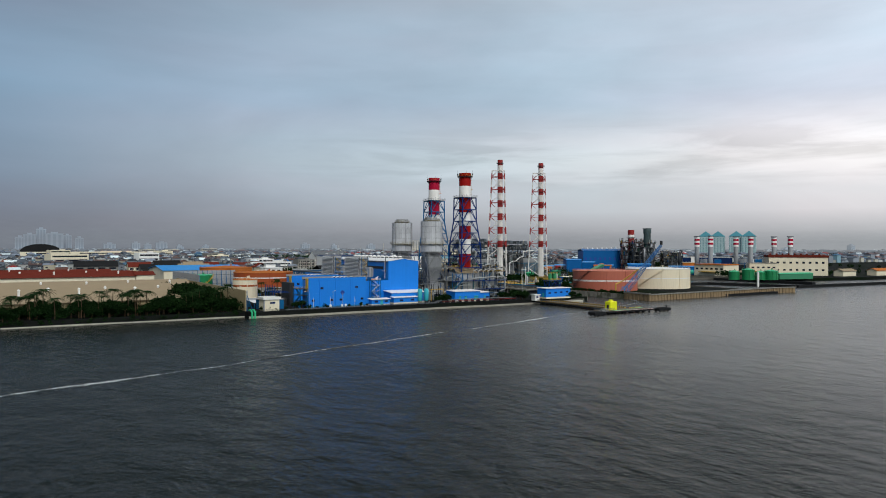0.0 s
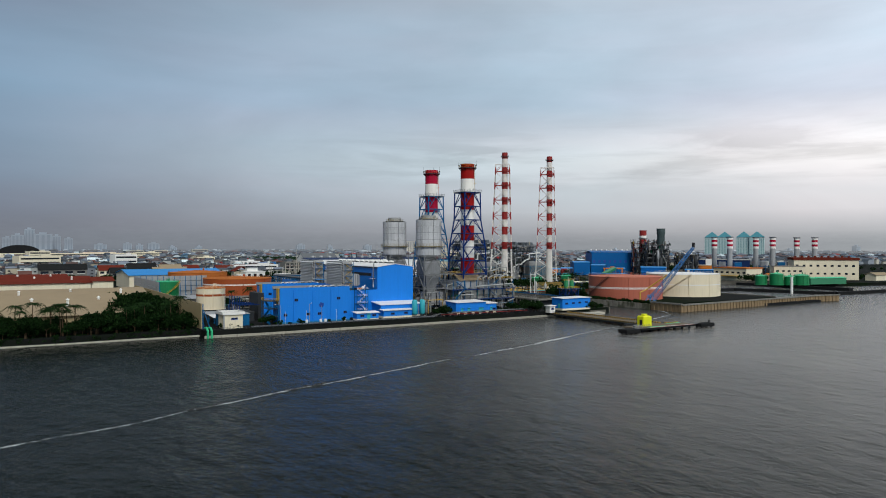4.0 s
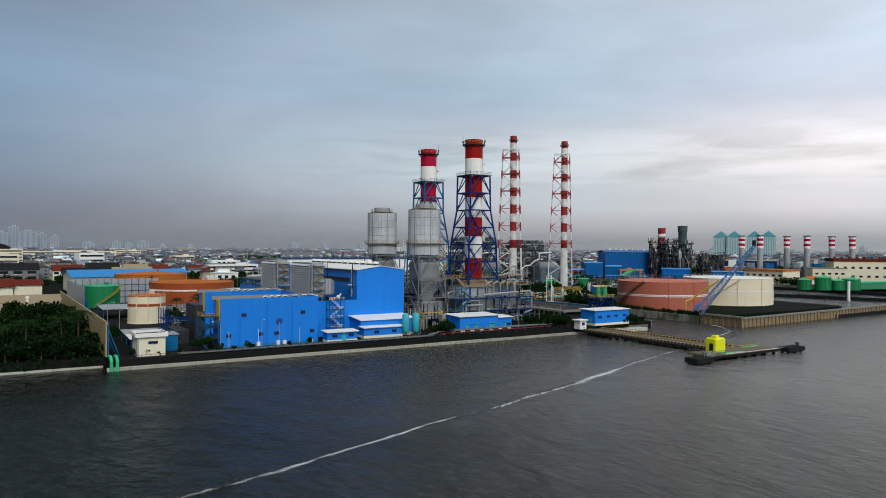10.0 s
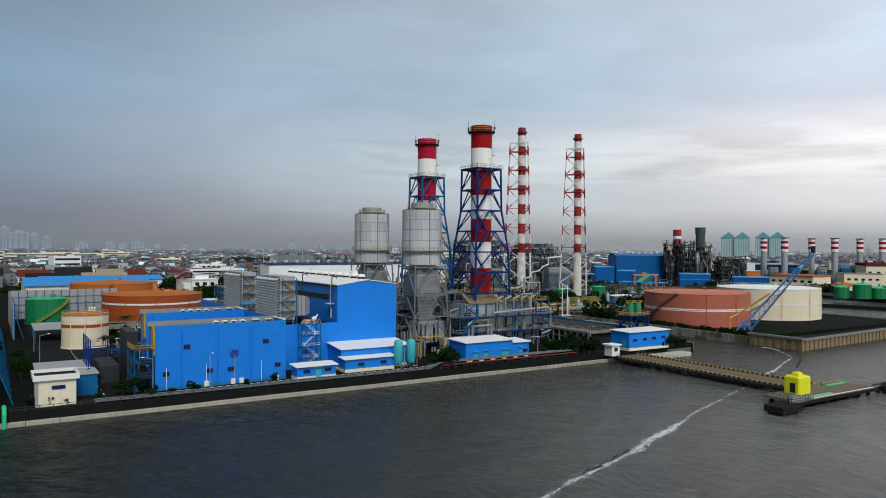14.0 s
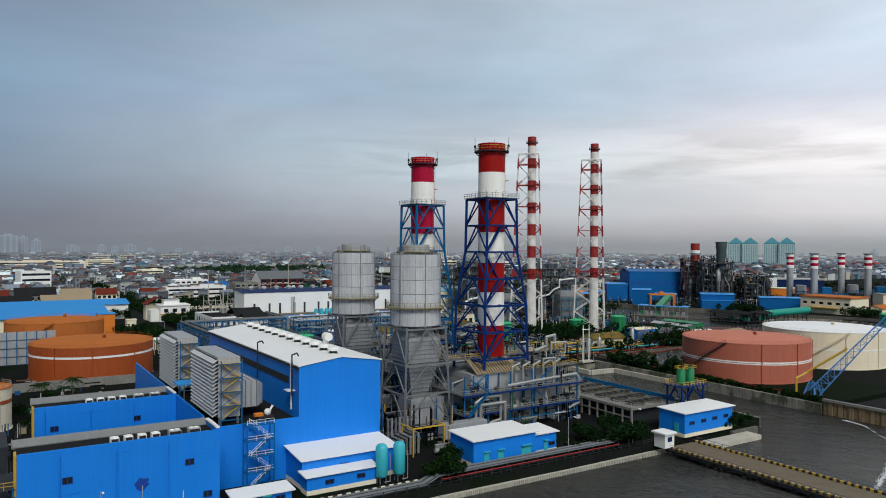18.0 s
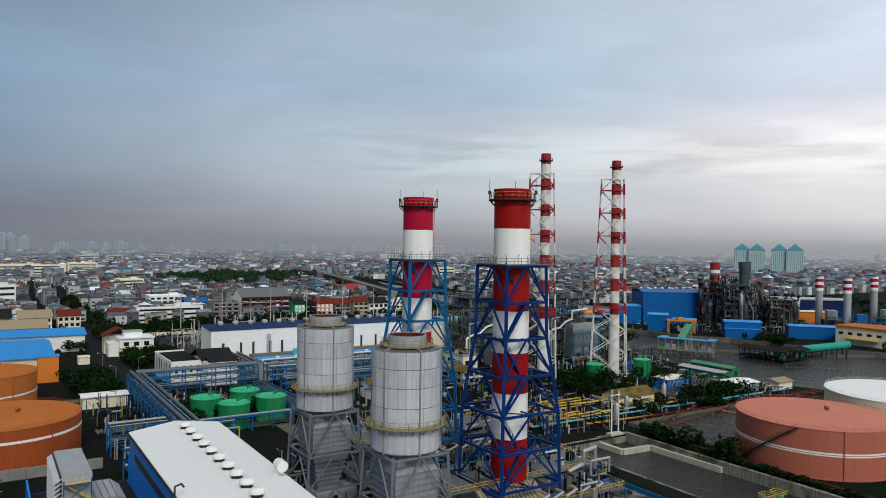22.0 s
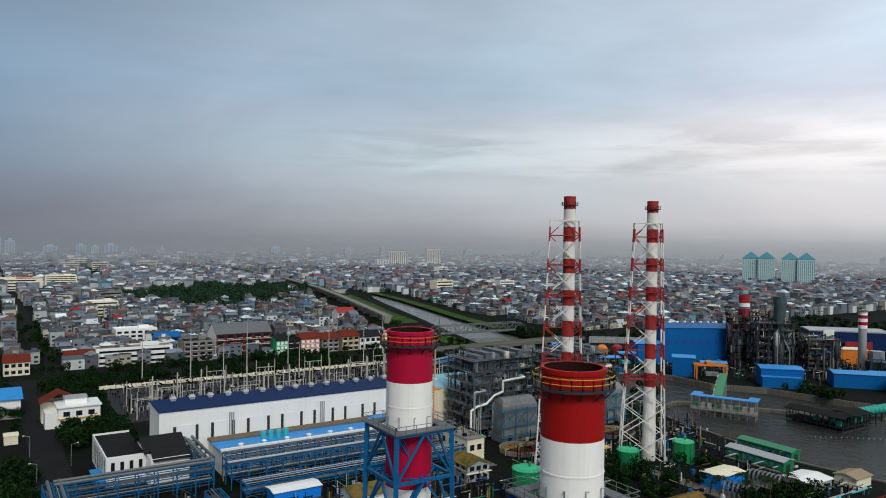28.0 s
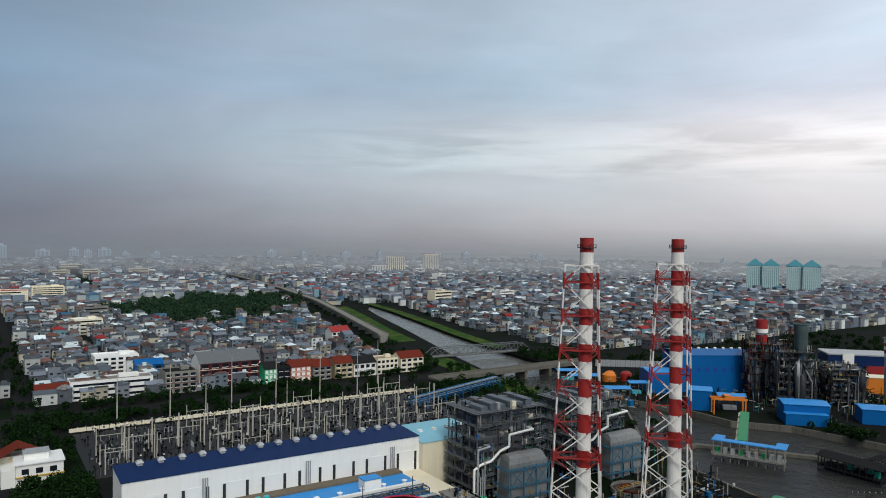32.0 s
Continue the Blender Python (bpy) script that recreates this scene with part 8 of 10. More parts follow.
arch_row(305, 394, 8, -72)
arch_row(325, 397.5, 8, -80)
for k, (x, y, h) in enumerate(((284, 380, 7.5), (243, 366, 7.0), (262, 379, 5.0))):
    v = thing("gas_vessel", (x, y, G), "upright silver gas vessel with a domed top", "tank", "gas vessels")
    Geo().lathe(0, 0, [(0.9, 0), (0.9, h), (0.5, h + 0.7), (0.01, h + 0.8)], 16).make("shell", "pipe", v, smooth=40)
    Geo().lathe(0, 0, [(0.2, h + 0.7), (0.2, h + 2.0), (0.01, h + 2.0)], 8).make("vent", "pipe", v)
for k, pts in enumerate(([(236, 378, 1.8), (258, 376, 1.8), (258, 384, 1.8), (284, 383, 1.8)], [(232, 369, 1.0), (262, 366, 1.0), (264, 371, 1.0)], [(246, 389, 2.4), (262, 389, 2.4), (262, 398, 2.4)], [(236, 380, 1.2), (290, 377, 1.2), (292, 384, 1.2)])):
    gp = thing("gas_main", (0, 0, G), "pale yellow gas main on short stands", "pipework", "yellow gas mains")
    Geo().run(pts, 0.36, 8).make("pipe", "yellow", gp, smooth=60)
    for a in pts:
        Geo().box(a[0] - 0.3, a[1] - 0.3, 0, a[0] + 0.3, a[1] + 0.3, a[2] - 0.3).make("stand", "concrete", gp)


# ---- small plant between the large units ----
def skid(kind, at):
    rnd = random.Random(kind)
    t = thing("equipment_skid", at, "grey pump and pipe skid on a concrete base", "machine", "equipment skids")
    Geo().box(-2.4, -1.5, 0, 2.4, 1.5, 0.3).make("base", "concrete", t)
    if kind % 3 == 0:
        Geo().tube((-1.8, 0, 1.4), (1.6, 0, 1.4), 0.8, 12).make("drum", ("grey_plate", "pipe", "green_tank")[kind % 2], t, smooth=40)
        for x in (-1.3, 1.1):
            Geo().box(x - 0.15, -0.6, 0.3, x + 0.15, 0.6, 0.9).make("saddle", "dark_steel", t)
    elif kind % 3 == 1:
        Geo().block(-2.0, -1.0, 0.3, 0.2, 1.0, 2.4 + 0.3 * kind).make("cabinet", ("grey_plate", "steel_blue")[kind % 2], t)
        Geo().lathe(1.3, 0, [(0.6, 0.3), (0.6, 2.6), (0.2, 3.0), (0.01, 3.1)], 12).make("pot", "pipe", t, smooth=40)
    else:
        for k in range(3):
            Geo().lathe(-1.6 + 1.5 * k, 0, [(0.5, 0.3), (0.5, 1.6 + 0.6 * k), (0.01, 2.0 + 0.6 * k)], 12).make("pot", ("pipe", "grey_plate", "steel_blue")[k], t, smooth=40)
    Geo().run([(-2.2, -1.2, 0.4), (-2.2, -1.2, 2.6), (2.2, -1.2, 2.6), (2.2, -1.2, 0.4)], 0.16, 8).make("pipe", ("pipe", "dark_steel", "yellow")[kind % 3], t, smooth=60)
    Geo().run([(-1.0, 1.2, 0.4), (-1.0, 1.2, 3.6), (2.0, 1.2, 3.6)], 0.12, 8).make("riser", ("grey_plate", "steel_blue")[kind % 2], t, smooth=60)
    return t


protos = [skid(k, (106 + 7 * k, 350, G)) for k in range(4)]
rnd = random.Random(44)
areas = ((104, 284, 112, 345, 9), (126, 284, 133, 345, 7), (160, 352, 203, 466, 20), (108, 360, 146, 424, 10), (110, 455, 146, 480, 6), (210, 362, 238, 460, 14), (244, 372, 262, 430, 5), (286, 374, 326, 392, 8), (300, 440, 350, 460, 10), (160, 492, 240, 496, 10), (256, 440, 300, 458, 12), (440, 560, 490, 590, 8), (500, 520, 560, 560, 10), (30, 286, 32, 300, 2))
for x0, y0, x1, y1, n in areas:
    for k in range(n // 3):
        c = copy_thing(protos[rnd.randrange(4)], pose(rnd.uniform(x0, x1), rnd.uniform(y0, y1), G, 0, 0, rnd.choice((0, 90, 180, 270))))
        f = rnd.uniform(0.8, 1.5)
        c.scale = (f, f, f)

yard_bits = Geo()
for x0, y0, x1, y1, top, n in ((103, 283, 134, 347, 9, 420), (134, 344, 203, 356, 5, 140), (156, 356, 204, 468, 5, 620), (108, 356, 148, 384, 4, 200), (110, 452, 148, 482, 4, 130), (208, 362, 240, 460, 5, 420), (240, 370, 262, 440, 4, 180), (262, 366, 350, 384, 3, 240), (284, 396, 360, 440, 4, 300),
                                (262, 440, 360, 462, 6, 300), (284, 462, 300, 510, 6, 120), (336, 450, 372, 500, 6, 160), (300, 490, 390, 560, 5, 360), (87, 352, 103, 480, 6, 220), (36, 352, 60, 420, 3, 60), (437, 560, 560, 640, 4, 260), (500, 480, 620, 560, 6, 420), (560, 430, 700, 520, 7, 420), (160, 489, 246, 496, 6, 160), (32, 282, 36, 345, 3, 40)):
    stuffing(yard_bits, x0, y0, 0, x1, y1, top, n, rnd, (0.08, 0.3))
yard_bits = yard_bits.make("yard_pipework", "clutter")
yard_bits.location.z = G
tagged(yard_bits, "crowded small pipes, posts, valves and boxes in the plant yards", "pipework", kind="stuff")


# ---- the plant beyond the basin ----
def turned(name, x, y, rz, label, category, group=""):
    t = thing(name, (x, y, G), label, category, group)
    t.rotation_euler = (0, 0, radians(rz))
    return t


def blue_box(x, y, rz, w, d, h, label, step=True, mat="blue_far", roof="blue_roof", name="blue_hall", n_win=0):
    b = turned(name, x, y, rz, label, "hall")
    Geo().box(0, 0, 0, w, d, h).make("wall", mat, b)
    Geo().gable(0, 0, h + 0.03, w, d, h * 0.08, "x", 0.25, 0.5).make("roof", roof, b)
    if step:
        Geo().box(-0.2, -5.0, 0, w * 0.9, -0.05, h * 0.6).make("lean_to", mat, b)
        Geo().box(-0.5, -5.3, h * 0.6, w * 0.92, -0.02, h * 0.6 + 0.25).make("lean_to_roof", roof, b)
    for k in range(n_win):
        Geo().box(w * (k + 0.3) / n_win, -0.06, h * 0.55, w * (k + 0.7) / n_win, 0.02, h * 0.68).make("window", "blue_dark", b)
        Geo().lathe(w * (k + 0.5) / n_win, d / 2, [(0.9, h), (0.9, h * 1.08 + 1.0), (1.3, h * 1.08 + 1.1), (0.01, h * 1.08 + 1.8)], 10).make("roof_ventilator", "white", b)
    return b


blue_box(504, 589, -30, 53, 30, 25.0, "big royal blue boiler house with roof ventilators", False, roof="blue_far", n_win=9)
blue_box(484, 596, -30, 18, 20, 14.0, "royal blue annex beside the boiler house", False)
blue_box(490, 503, -45, 24, 16, 10.6, "royal blue pump hall with a stepped front", True)
blue_box(526, 478, -48, 40, 15, 8.4, "long royal blue hall with a bright roof", False)
blue_box(468, 552, -50, 14, 14, 12.0, "royal blue switch house near the gantry", False)
blue_box(556, 470, -48, 26, 10, 7.0, "low royal blue hall beside the pump hall", False)
for k, (x, y, w, d, h, rz) in enumerate(((444, 596, 16, 10, 7.0, -30), (470, 600, 12, 9, 7.5, -30), (484, 542, 16, 10, 8.6, -45), (455, 640, 20, 10, 7, -30), (460, 660, 18, 9, 7, -30))):
    c = turned("open_shelter", x, y, rz, "open work shelter with a bright blue roof", "shelter", "blue work shelters")
    Geo().gable(0, 0, h, w, d, 1.0, "x", 0.2, 0.5).make("roof", "blue_roof", c)
    for a in (0.5, w / 2, w - 0.5):
        for b in (0.5, d - 0.5):
            Geo().box(a - 0.15, b - 0.15, 0, a + 0.15, b + 0.15, h).make("post", "grey_steel", c)
    Geo().block(w * 0.2, d * 0.2, 0, w * 0.7, d * 0.7, 2.2).make("stored_crate", ("orange", "teal", "grey_plate")[k % 3], c)
gt = turned("gantry_crane", 472, 536, -40, "yellow gantry crane over the work yard", "crane")
for a in (0, 18):
    for b in (0, 6):
        Geo().bar((a, b, 0), (a, b, 9), 0.7).make("leg", "orange", gt)
for b in (0, 6):
    Geo().bar((-1, b, 9.2), (19, b, 9.2), 0.9, 1.1).make("girder", "orange", gt)
Geo().block(6, 0, 9.8, 10, 6, 11.2).make("trolley", "orange", gt)
for k, (x, y, r, h, m) in enumerate(((492, 640, 5, 6, "orange"), (503, 634, 4, 7, "mast_red"), (498, 645, 3.5, 6, "orange"))):
    v = thing("yard_vessel", (x, y, G), "round orange-red vessel in the work yard", "tank", "orange vessels")
    Geo().lathe(0, 0, [(r, 0), (r, h * 0.8), (r * 0.6, h), (0.01, h * 1.05)], 18).make("shell", m, v, smooth=40)
    Geo().lathe(0, 0, [(r + 0.2, h * 0.4), (r + 0.3, h * 0.45), (r + 0.2, h * 0.5)], 18).make("band", m, v)


def process_tower(x, y, w, d, h, n, label, frame_mat="dark_steel"):
    """A crowded steel structure with vessels."""
    p = turned("process_structure", x, y, -40, label, "process unit")
    rnd = random.Random(int(x + y))
    for i in range(4):
        for j in range(3):
            Geo().bar((w * i / 3, d * j / 2, 0), (w * i / 3, d * j / 2, h * rnd.uniform(0.8, 1.0)), 0.6).make("column", frame_mat, p)
    for k in range(1, 8):
        z = h * k / 8
        for (a, b) in (((0, 0), (w, 0)), ((w, 0), (w, d)), ((w, d), (0, d)), ((0, d), (0, 0))):
            Geo().bar((*a, z), (*b, z), 0.5).make("beam", frame_mat, p)
        Geo().box(0.5, 0.5, z - 0.1, w - 0.5, d - 0.5, z + 0.05).make("floor", "dark_steel", p)
        rail(Geo(), [(0, 0, z), (w, 0, z), (w, d, z), (0, d, z)], 1.1, 3, 0.14, True).make("railing", "grey_steel", p)
    for k in range(n):
        r = rnd.uniform(1.0, 2.6)
        xx, yy = rnd.uniform(1, w - 1), rnd.uniform(-1.5, d * 0.6)
        z0 = rnd.choice((0, h * 0.2, h * 0.4))
        hh = rnd.uniform(h * 0.25, h * 0.5)
        Geo().lathe(xx, yy, [(r * 0.4, z0), (r, z0 + r * 0.7), (r, z0 + hh), (r * 0.4, z0 + hh + r * 0.7), (0.01, z0 + hh + r * 0.75)], 14).make("vessel", rnd.choice(("grey_plate", "dark_steel", "pipe", "grey_steel")), p, smooth=40)
    pw = Geo()
    for k in range(8):
        stuffing(pw, -2, -2, h * k / 8, w + 2, d * 0.4, h * (k + 1) / 8, 34, rnd, (0.1, 0.4))
        stuffing(pw, -2, 0, h * k / 8, 2, d, h * (k + 1) / 8, 14, rnd, (0.1, 0.4))
    tagged(pw.make("small_pipework", "clutter", p), kind="stuff")
    for k in range(8):
        xx = rnd.uniform(0, w)
        Geo().run([(xx, -1, 0.2), (xx, -1, rnd.uniform(h * 0.3, h * 0.9)), (xx + rnd.uniform(-5, 5), -1, h * 0.6)], 0.4, 8).make("pipe", rnd.choice(("pipe", "dark_steel", "dark_steel", "grey_steel")), p)
    return p


process_tower(534, 555, 24, 16, 40, 10, "dark crowded process structure with vessels and pipes", "rusty_steel")
process_tower(528, 532, 24, 14, 38, 12, "dark crowded process structure with silver columns")
process_tower(556, 512, 20, 14, 26, 8, "dark crowded process structure with silver columns")
process_tower(575, 530, 20, 14, 24, 6, "dark crowded process structure with vessels")
sr = thing("banded_chimney", (552.2, 558.3, G), "red and white banded chimney among the process units", "chimney")
for k, (z0, z1) in enumerate(((0, 26), (26, 31), (31, 35), (35, 40), (40, 44), (44, 50))):
    Geo().lathe(0, 0, [(3.8, z0), (3.8, z1)] + ([(3.4, z1), (3.4, z1 - 2), (0.01, z1 - 2)] if k == 5 else []), 24).make("shell_band", "mast_red" if k % 2 else "stack_white", sr, smooth=40)
Geo().lathe(0, 0, [(3.8, 41), (5.0, 41), (5.0, 41.3), (3.8, 41.3)], 24).make("gallery", "dark_steel", sr)
ds = thing("dark_chimney", (544.6, 526.0, G), "dark grey-green chimney with a wide rim", "chimney")
Geo().lathe(0, 0, [(4.0, 0), (4.0, 45), (4.5, 46), (4.5, 50.5), (4.9, 50.7), (4.9, 51.2), (4.2, 51.2), (4.0, 48), (0.01, 48)], 28).make("shell", "grey_green", ds, smooth=40)
for z in (20, 30, 40):
    Geo().lathe(0, 0, [(4.0, z), (4.2, z), (4.2, z + 0.5), (4.0, z + 0.5)], 28).make("stiffener", "grey_green", ds)
for k, (x, y) in enumerate(((595.4, 497.1), (584.3, 469.7), (645.0, 481.7), (631.7, 452.7), (682.9, 458.1), (688.4, 441.0))):
    s = thing("gas_turbine_stack", (x, y, G), "squat grey stack with a red and white banded top", "chimney", "squat banded stacks")
    Geo().lathe(0, 0, [(2.6, 0), (2.6, 30.0)], 20).make("shell", "grey_plate", s, smooth=40)
    for j in range(5):
        z = 30 + j * 2.3
        Geo().lathe(0, 0, [(2.9, z), (2.9, z + 2.3)], 20).make("painted_band", "stack_white" if j % 2 == 0 else "crimson", s, smooth=40)
    Geo().lathe(0, 0, [(2.9, 41.5), (3.7, 41.7), (3.7, 42.3), (2.7, 42.3), (2.6, 41), (0.01, 41)], 20).make("rim", "grey_steel", s)
    u = turned("turbine_package", x - 9, y - 10, -45, "grey turbine package with filters and pipes", "turbine", "turbine packages")
    Geo().block(0, 0, 0, 20, 9, 9).make("casing", "dark_steel", u)
    Geo().block(2, 1, 9, 9, 8, 16).make("filter_house", "steel_blue" if k % 2 else "grey_plate", u)
    for j in range(4):
        Geo().bar((j * 6.5, -1, 0), (j * 6.5, -1, 12), 0.5).make("post", "steel_blue", u)
    Geo().bar((0, -1, 11), (20, -1, 11), 0.6).make("beam", "steel_blue", u)

# control building, beige hall and others
cb = turned("control_building", 602, 410, -47, "broad cream control building with a brown roof band", "building")
Geo().box(0, 0, 0, 57, 30, 19.0).make("wall", "cream", cb)
Geo().box(-0.6, -0.6, 19.0, 57.6, 30.6, 21.4).make("roof_band", "brown_roof", cb)
for k in range(9):
    Geo().box(1.5 + k * 6.2, -0.06, 12.5, 4.0 + k * 6.2, 0.03, 14.5).make("window", "glass", cb)
    Geo().box(1.5 + k * 6.2, -0.06, 5.0, 4.0 + k * 6.2, 0.03, 6.8).make("window", "glass", cb)
    Geo().lathe(4 + k * 6, 15, [(1.0, 21.3), (1.0, 22.3), (1.5, 22.4), (0.01, 23.2)], 10).make("roof_ventilator", "brown_roof", cb)
cw = turned("control_wing", 574, 414, -47, "lower cream wing of the control building", "building")
Geo().box(0, -6, 0, 27, 18, 13.0).make("wall", "cream", cw)
Geo().box(-0.3, -6.3, 13.0, 27.3, 18.3, 13.4).make("roof", "concrete", cw)
for k in range(5):
    Geo().box(2 + k * 5, -6.06, 8.0, 4.5 + k * 5, -5.97, 9.6).make("window", "glass", cw)
bb = turned("cream_workshop", 532, 449, -90, "cream workshop with a flat brown-edged roof", "workshop")
Geo().box(0, 0, 0, 36, 24, 11.2).make("wall", "cream", bb)
Geo().box(-0.6, -0.6, 11.2, 36.6, 24.6, 12.2).make("roof", "rust_roof", bb)
Geo().box(8, -4, 4.0, 28, -0.1, 4.6).make("canopy", "yellow", bb)
for k in range(6):
    Geo().box(2 + k * 6, -0.06, 6.5, 5.0 + k * 6, 0.03, 8.2).make("window", "glass", bb)
yb2 = turned("yellow_workshop", 607, 527, -45, "yellow workshop with a pale roof", "workshop")
Geo().box(0, 0, 0, 26, 12, 11).make("wall", "orange", yb2)
Geo().box(-0.5, -0.5, 11, 26.5, 12.5, 11.5).make("roof", "cream", yb2)
bh = turned("black_hall", 660, 572, -45, "dark glazed hall with white piers", "hall")
Geo().box(0, 0, 0, 60, 26, 16).make("wall", "navy_roof", bh)
Geo().box(-0.5, -0.5, 16, 60.5, 26.5, 17).make("roof", "grey_plate", bh)
Geo().box(10, -1.5, 0, 18, -0.1, 17.2).make("white_pier", "white", bh)
Geo().box(26, -3, 0, 46, -0.1, 8.5).make("red_front", "mast_red", bh)
for k, (x, y, r, h) in enumerate(((481, 349, 4.6, 7.4), (489, 340, 5.4, 9.2), (508, 330, 6.0, 8.0), (498, 334, 4.4, 7.0))):
    tank(x, y + 14, r, h + G, "green_tank", "green_roof", "green storage tank on the far shore", cone=1.4, stair=False, courses=3, group="far green tanks")
gs = turned("green_bund", 516, 322, -12, "long green sheet-sided store on the far shore", "store")
Geo().box(0, 22, 0, 40, 30, 5.0).make("wall", "muted_green", gs)
Geo().gable(0, 22, 5.03, 40, 30, 0.8, "x", 0.2, 0.3).make("roof", "green_roof", gs)
for k, (x, y, w) in enumerate(((546, 420, 16), (556, 404, 18), (640, 352, 24), (690, 345, 30), (740, 340, 26), (800, 336, 40), (860, 345, 34))):
    warehouse("low_house", x, y, x + w, y + 10, 7.5 if k < 2 else 8.5, 2.4, "cream", "rust_roof" if k % 2 else "beige_roof", "low cream house with an orange-brown roof on the far shore", "x", 0.8, category="house")
fence = turned("paling_wall", 528, 690, -38, "long pale paling wall behind the yard", "wall")
for k in range(40):
    Geo().box(k * 2.0, 0, 0, k * 2.0 + 1.8, 0.2, 5.5).make("panel", "grey_plate", fence)

# ---- intake works in the basin ----
it = turned("intake_works", 400.5, 484.5, -64, "intake platform on piles under a bright blue roof", "intake")
it.location.z = W
Geo().box(0, 0, 3.0, 32, 8, 3.6).make("deck", "concrete", it)
Geo().box(-0.5, 1.0, 9.6, 32.5, 6.0, 10.0).make("roof", "blue_roof", it)
Geo().box(-0.5, 6.0, 9.6, 4.5, 12.0, 10.0).make("roof_end", "blue_roof", it)
Geo().box(27.5, 6.0, 9.6, 32.5, 12.0, 10.0).make("roof_end", "blue_roof", it)
for k in range(9):
    for y in (1.2, 6.4):
        Geo().box(0.3 + k * 3.9, y - 0.2, -3, 0.7 + k * 3.9, y + 0.2, 9.6).make("support_post", "concrete", it)
    Geo().block(1.4 + k * 3.4, 2.5, 3.6, 3.2 + k * 3.4, 4.6, 6.2).make("screen_motor", "green_tank" if k % 3 == 0 else "grey_plate", it)
rail(Geo(), [(0, 0, 3.6), (32, 0, 3.6)], 1.2, 2, 0.1).make("railing", "grey_plate", it)
cv = turned("conveyor", 412, 476, 33, "green covered conveyor rising to the far shore", "conveyor")
Geo().add([(0, -2.2, 5.5), (46, -2.2, 9.5), (46, 2.2, 9.5), (0, 2.2, 5.5), (0, -2.2, 7.5), (46, -2.2, 11.5), (46, 2.2, 11.5), (0, 2.2, 7.5)], [(3, 2, 1, 0), (4, 5, 6, 7), (0, 1, 5, 4), (1, 2, 6, 5), (2, 3, 7, 6), (3, 0, 4, 7)]).make("gallery", "green_tank", cv)
for k in range(5):
    for s in (-1.8, 1.8):
        Geo().box(4 + k * 9.5, s - 0.25, -5, 4.5 + k * 9.5, s + 0.25, 6 + k * 0.8).make("trestle_leg", "concrete", cv)
    Geo().box(3 + k * 9.5, 2.3, 5.4 + k * 0.8, 12 + k * 9.5, 3.2, 6.6 + k * 0.8).make("walkway", "cream", cv)
M["teal_sheet"] = material("teal_sheet_cladding", srgb(30, 150, 132), 0.5, var=0.14, scale=0.3)
dk = thing("pier_shelter", (0, 0, W), "black-roofed timber pier shelter with two wings and teal machines", "shelter")
for x0, y0, x1, y1 in ((431.0, 421.5, 442.0, 450.0), (442.02, 421.5, 456.0, 434.0)):
    Geo().box(x0, y0, 2.2, x1, y1, 2.7).make("deck", "roof_dark", dk)
    along = y1 - y0 > x1 - x0
    Geo().gable(x0, y0, 6.9, x1, y1, 1.3, "y" if along else "x", 0.3, 0.8).make("roof", "roof_dark", dk)
    nx, ny = int((x1 - x0) / 3.4) + 1, int((y1 - y0) / 3.4) + 1
    for a in range(nx + 1):
        for b in range(ny + 1):
            if a in (0, nx) or b in (0, ny):
                px_, py_ = x0 + 0.3 + (x1 - x0 - 0.6) * a / nx, y0 + 0.3 + (y1 - y0 - 0.6) * b / ny
                Geo().box(px_ - 0.18, py_ - 0.18, -3, px_ + 0.18, py_ + 0.18, 6.9).make("post", "black", dk)
    Geo().box(x0 + 0.1, y0 + 0.1, -0.2, x1 - 0.1, y1 - 0.1, 0.9).make("float_base", "dark_steel", dk)
for k, (x, y) in enumerate(((434, 424), (437, 429), (446, 424), (450, 426), (435, 436), (452, 424))):
    Geo().block(x, y, 2.7, x + 2.2, y + 2.4, 5.0).make("pump_cover", "teal_sheet", dk)
Geo().box(432.0, 449.9, 3.4, 435.0, 450.06, 4.8).make("notice_board", "white", dk)
bl = thing("float_line", (0, 0, W), "line of small pale floats across the basin", "boom")
for k in range(44):
    f = k / 43
    a, b = Vector((413.5, 425.9, 0.12)).lerp(Vector((452.0, 392.0, 0.12)), f), 1.6 * math.sin(3 * f)
    Geo().ball((a.x + b, a.y + b, 0.12), 0.26, 8).make("float", "grey_plate" if k % 2 else "black", bl)
tc = turned("covered_conveyor", 456.5, 428, -12, "teal ribbed conveyor gallery across the basin", "conveyor")
tc.location.z = W
gal = Geo().tube((0, 0, 6.0), (38, 0, 7.6), 2.2, 14)
gal.make("gallery", "teal_sheet", tc, smooth=40)
for k in range(13):
    Geo().tube((1 + k * 2.9, 0, 6.04 + k * 0.122), (1.5 + k * 2.9, 0, 6.06 + k * 0.122), 2.4, 14).make("rib", "teal_sheet", tc)
for k in range(5):
    for s in (-1.6, 1.6):
        Geo().box(3 + k * 8 - 0.3, s - 0.3, -4, 3 + k * 8 + 0.3, s + 0.3, 5.4).make("trestle_leg", "dark_steel", tc)


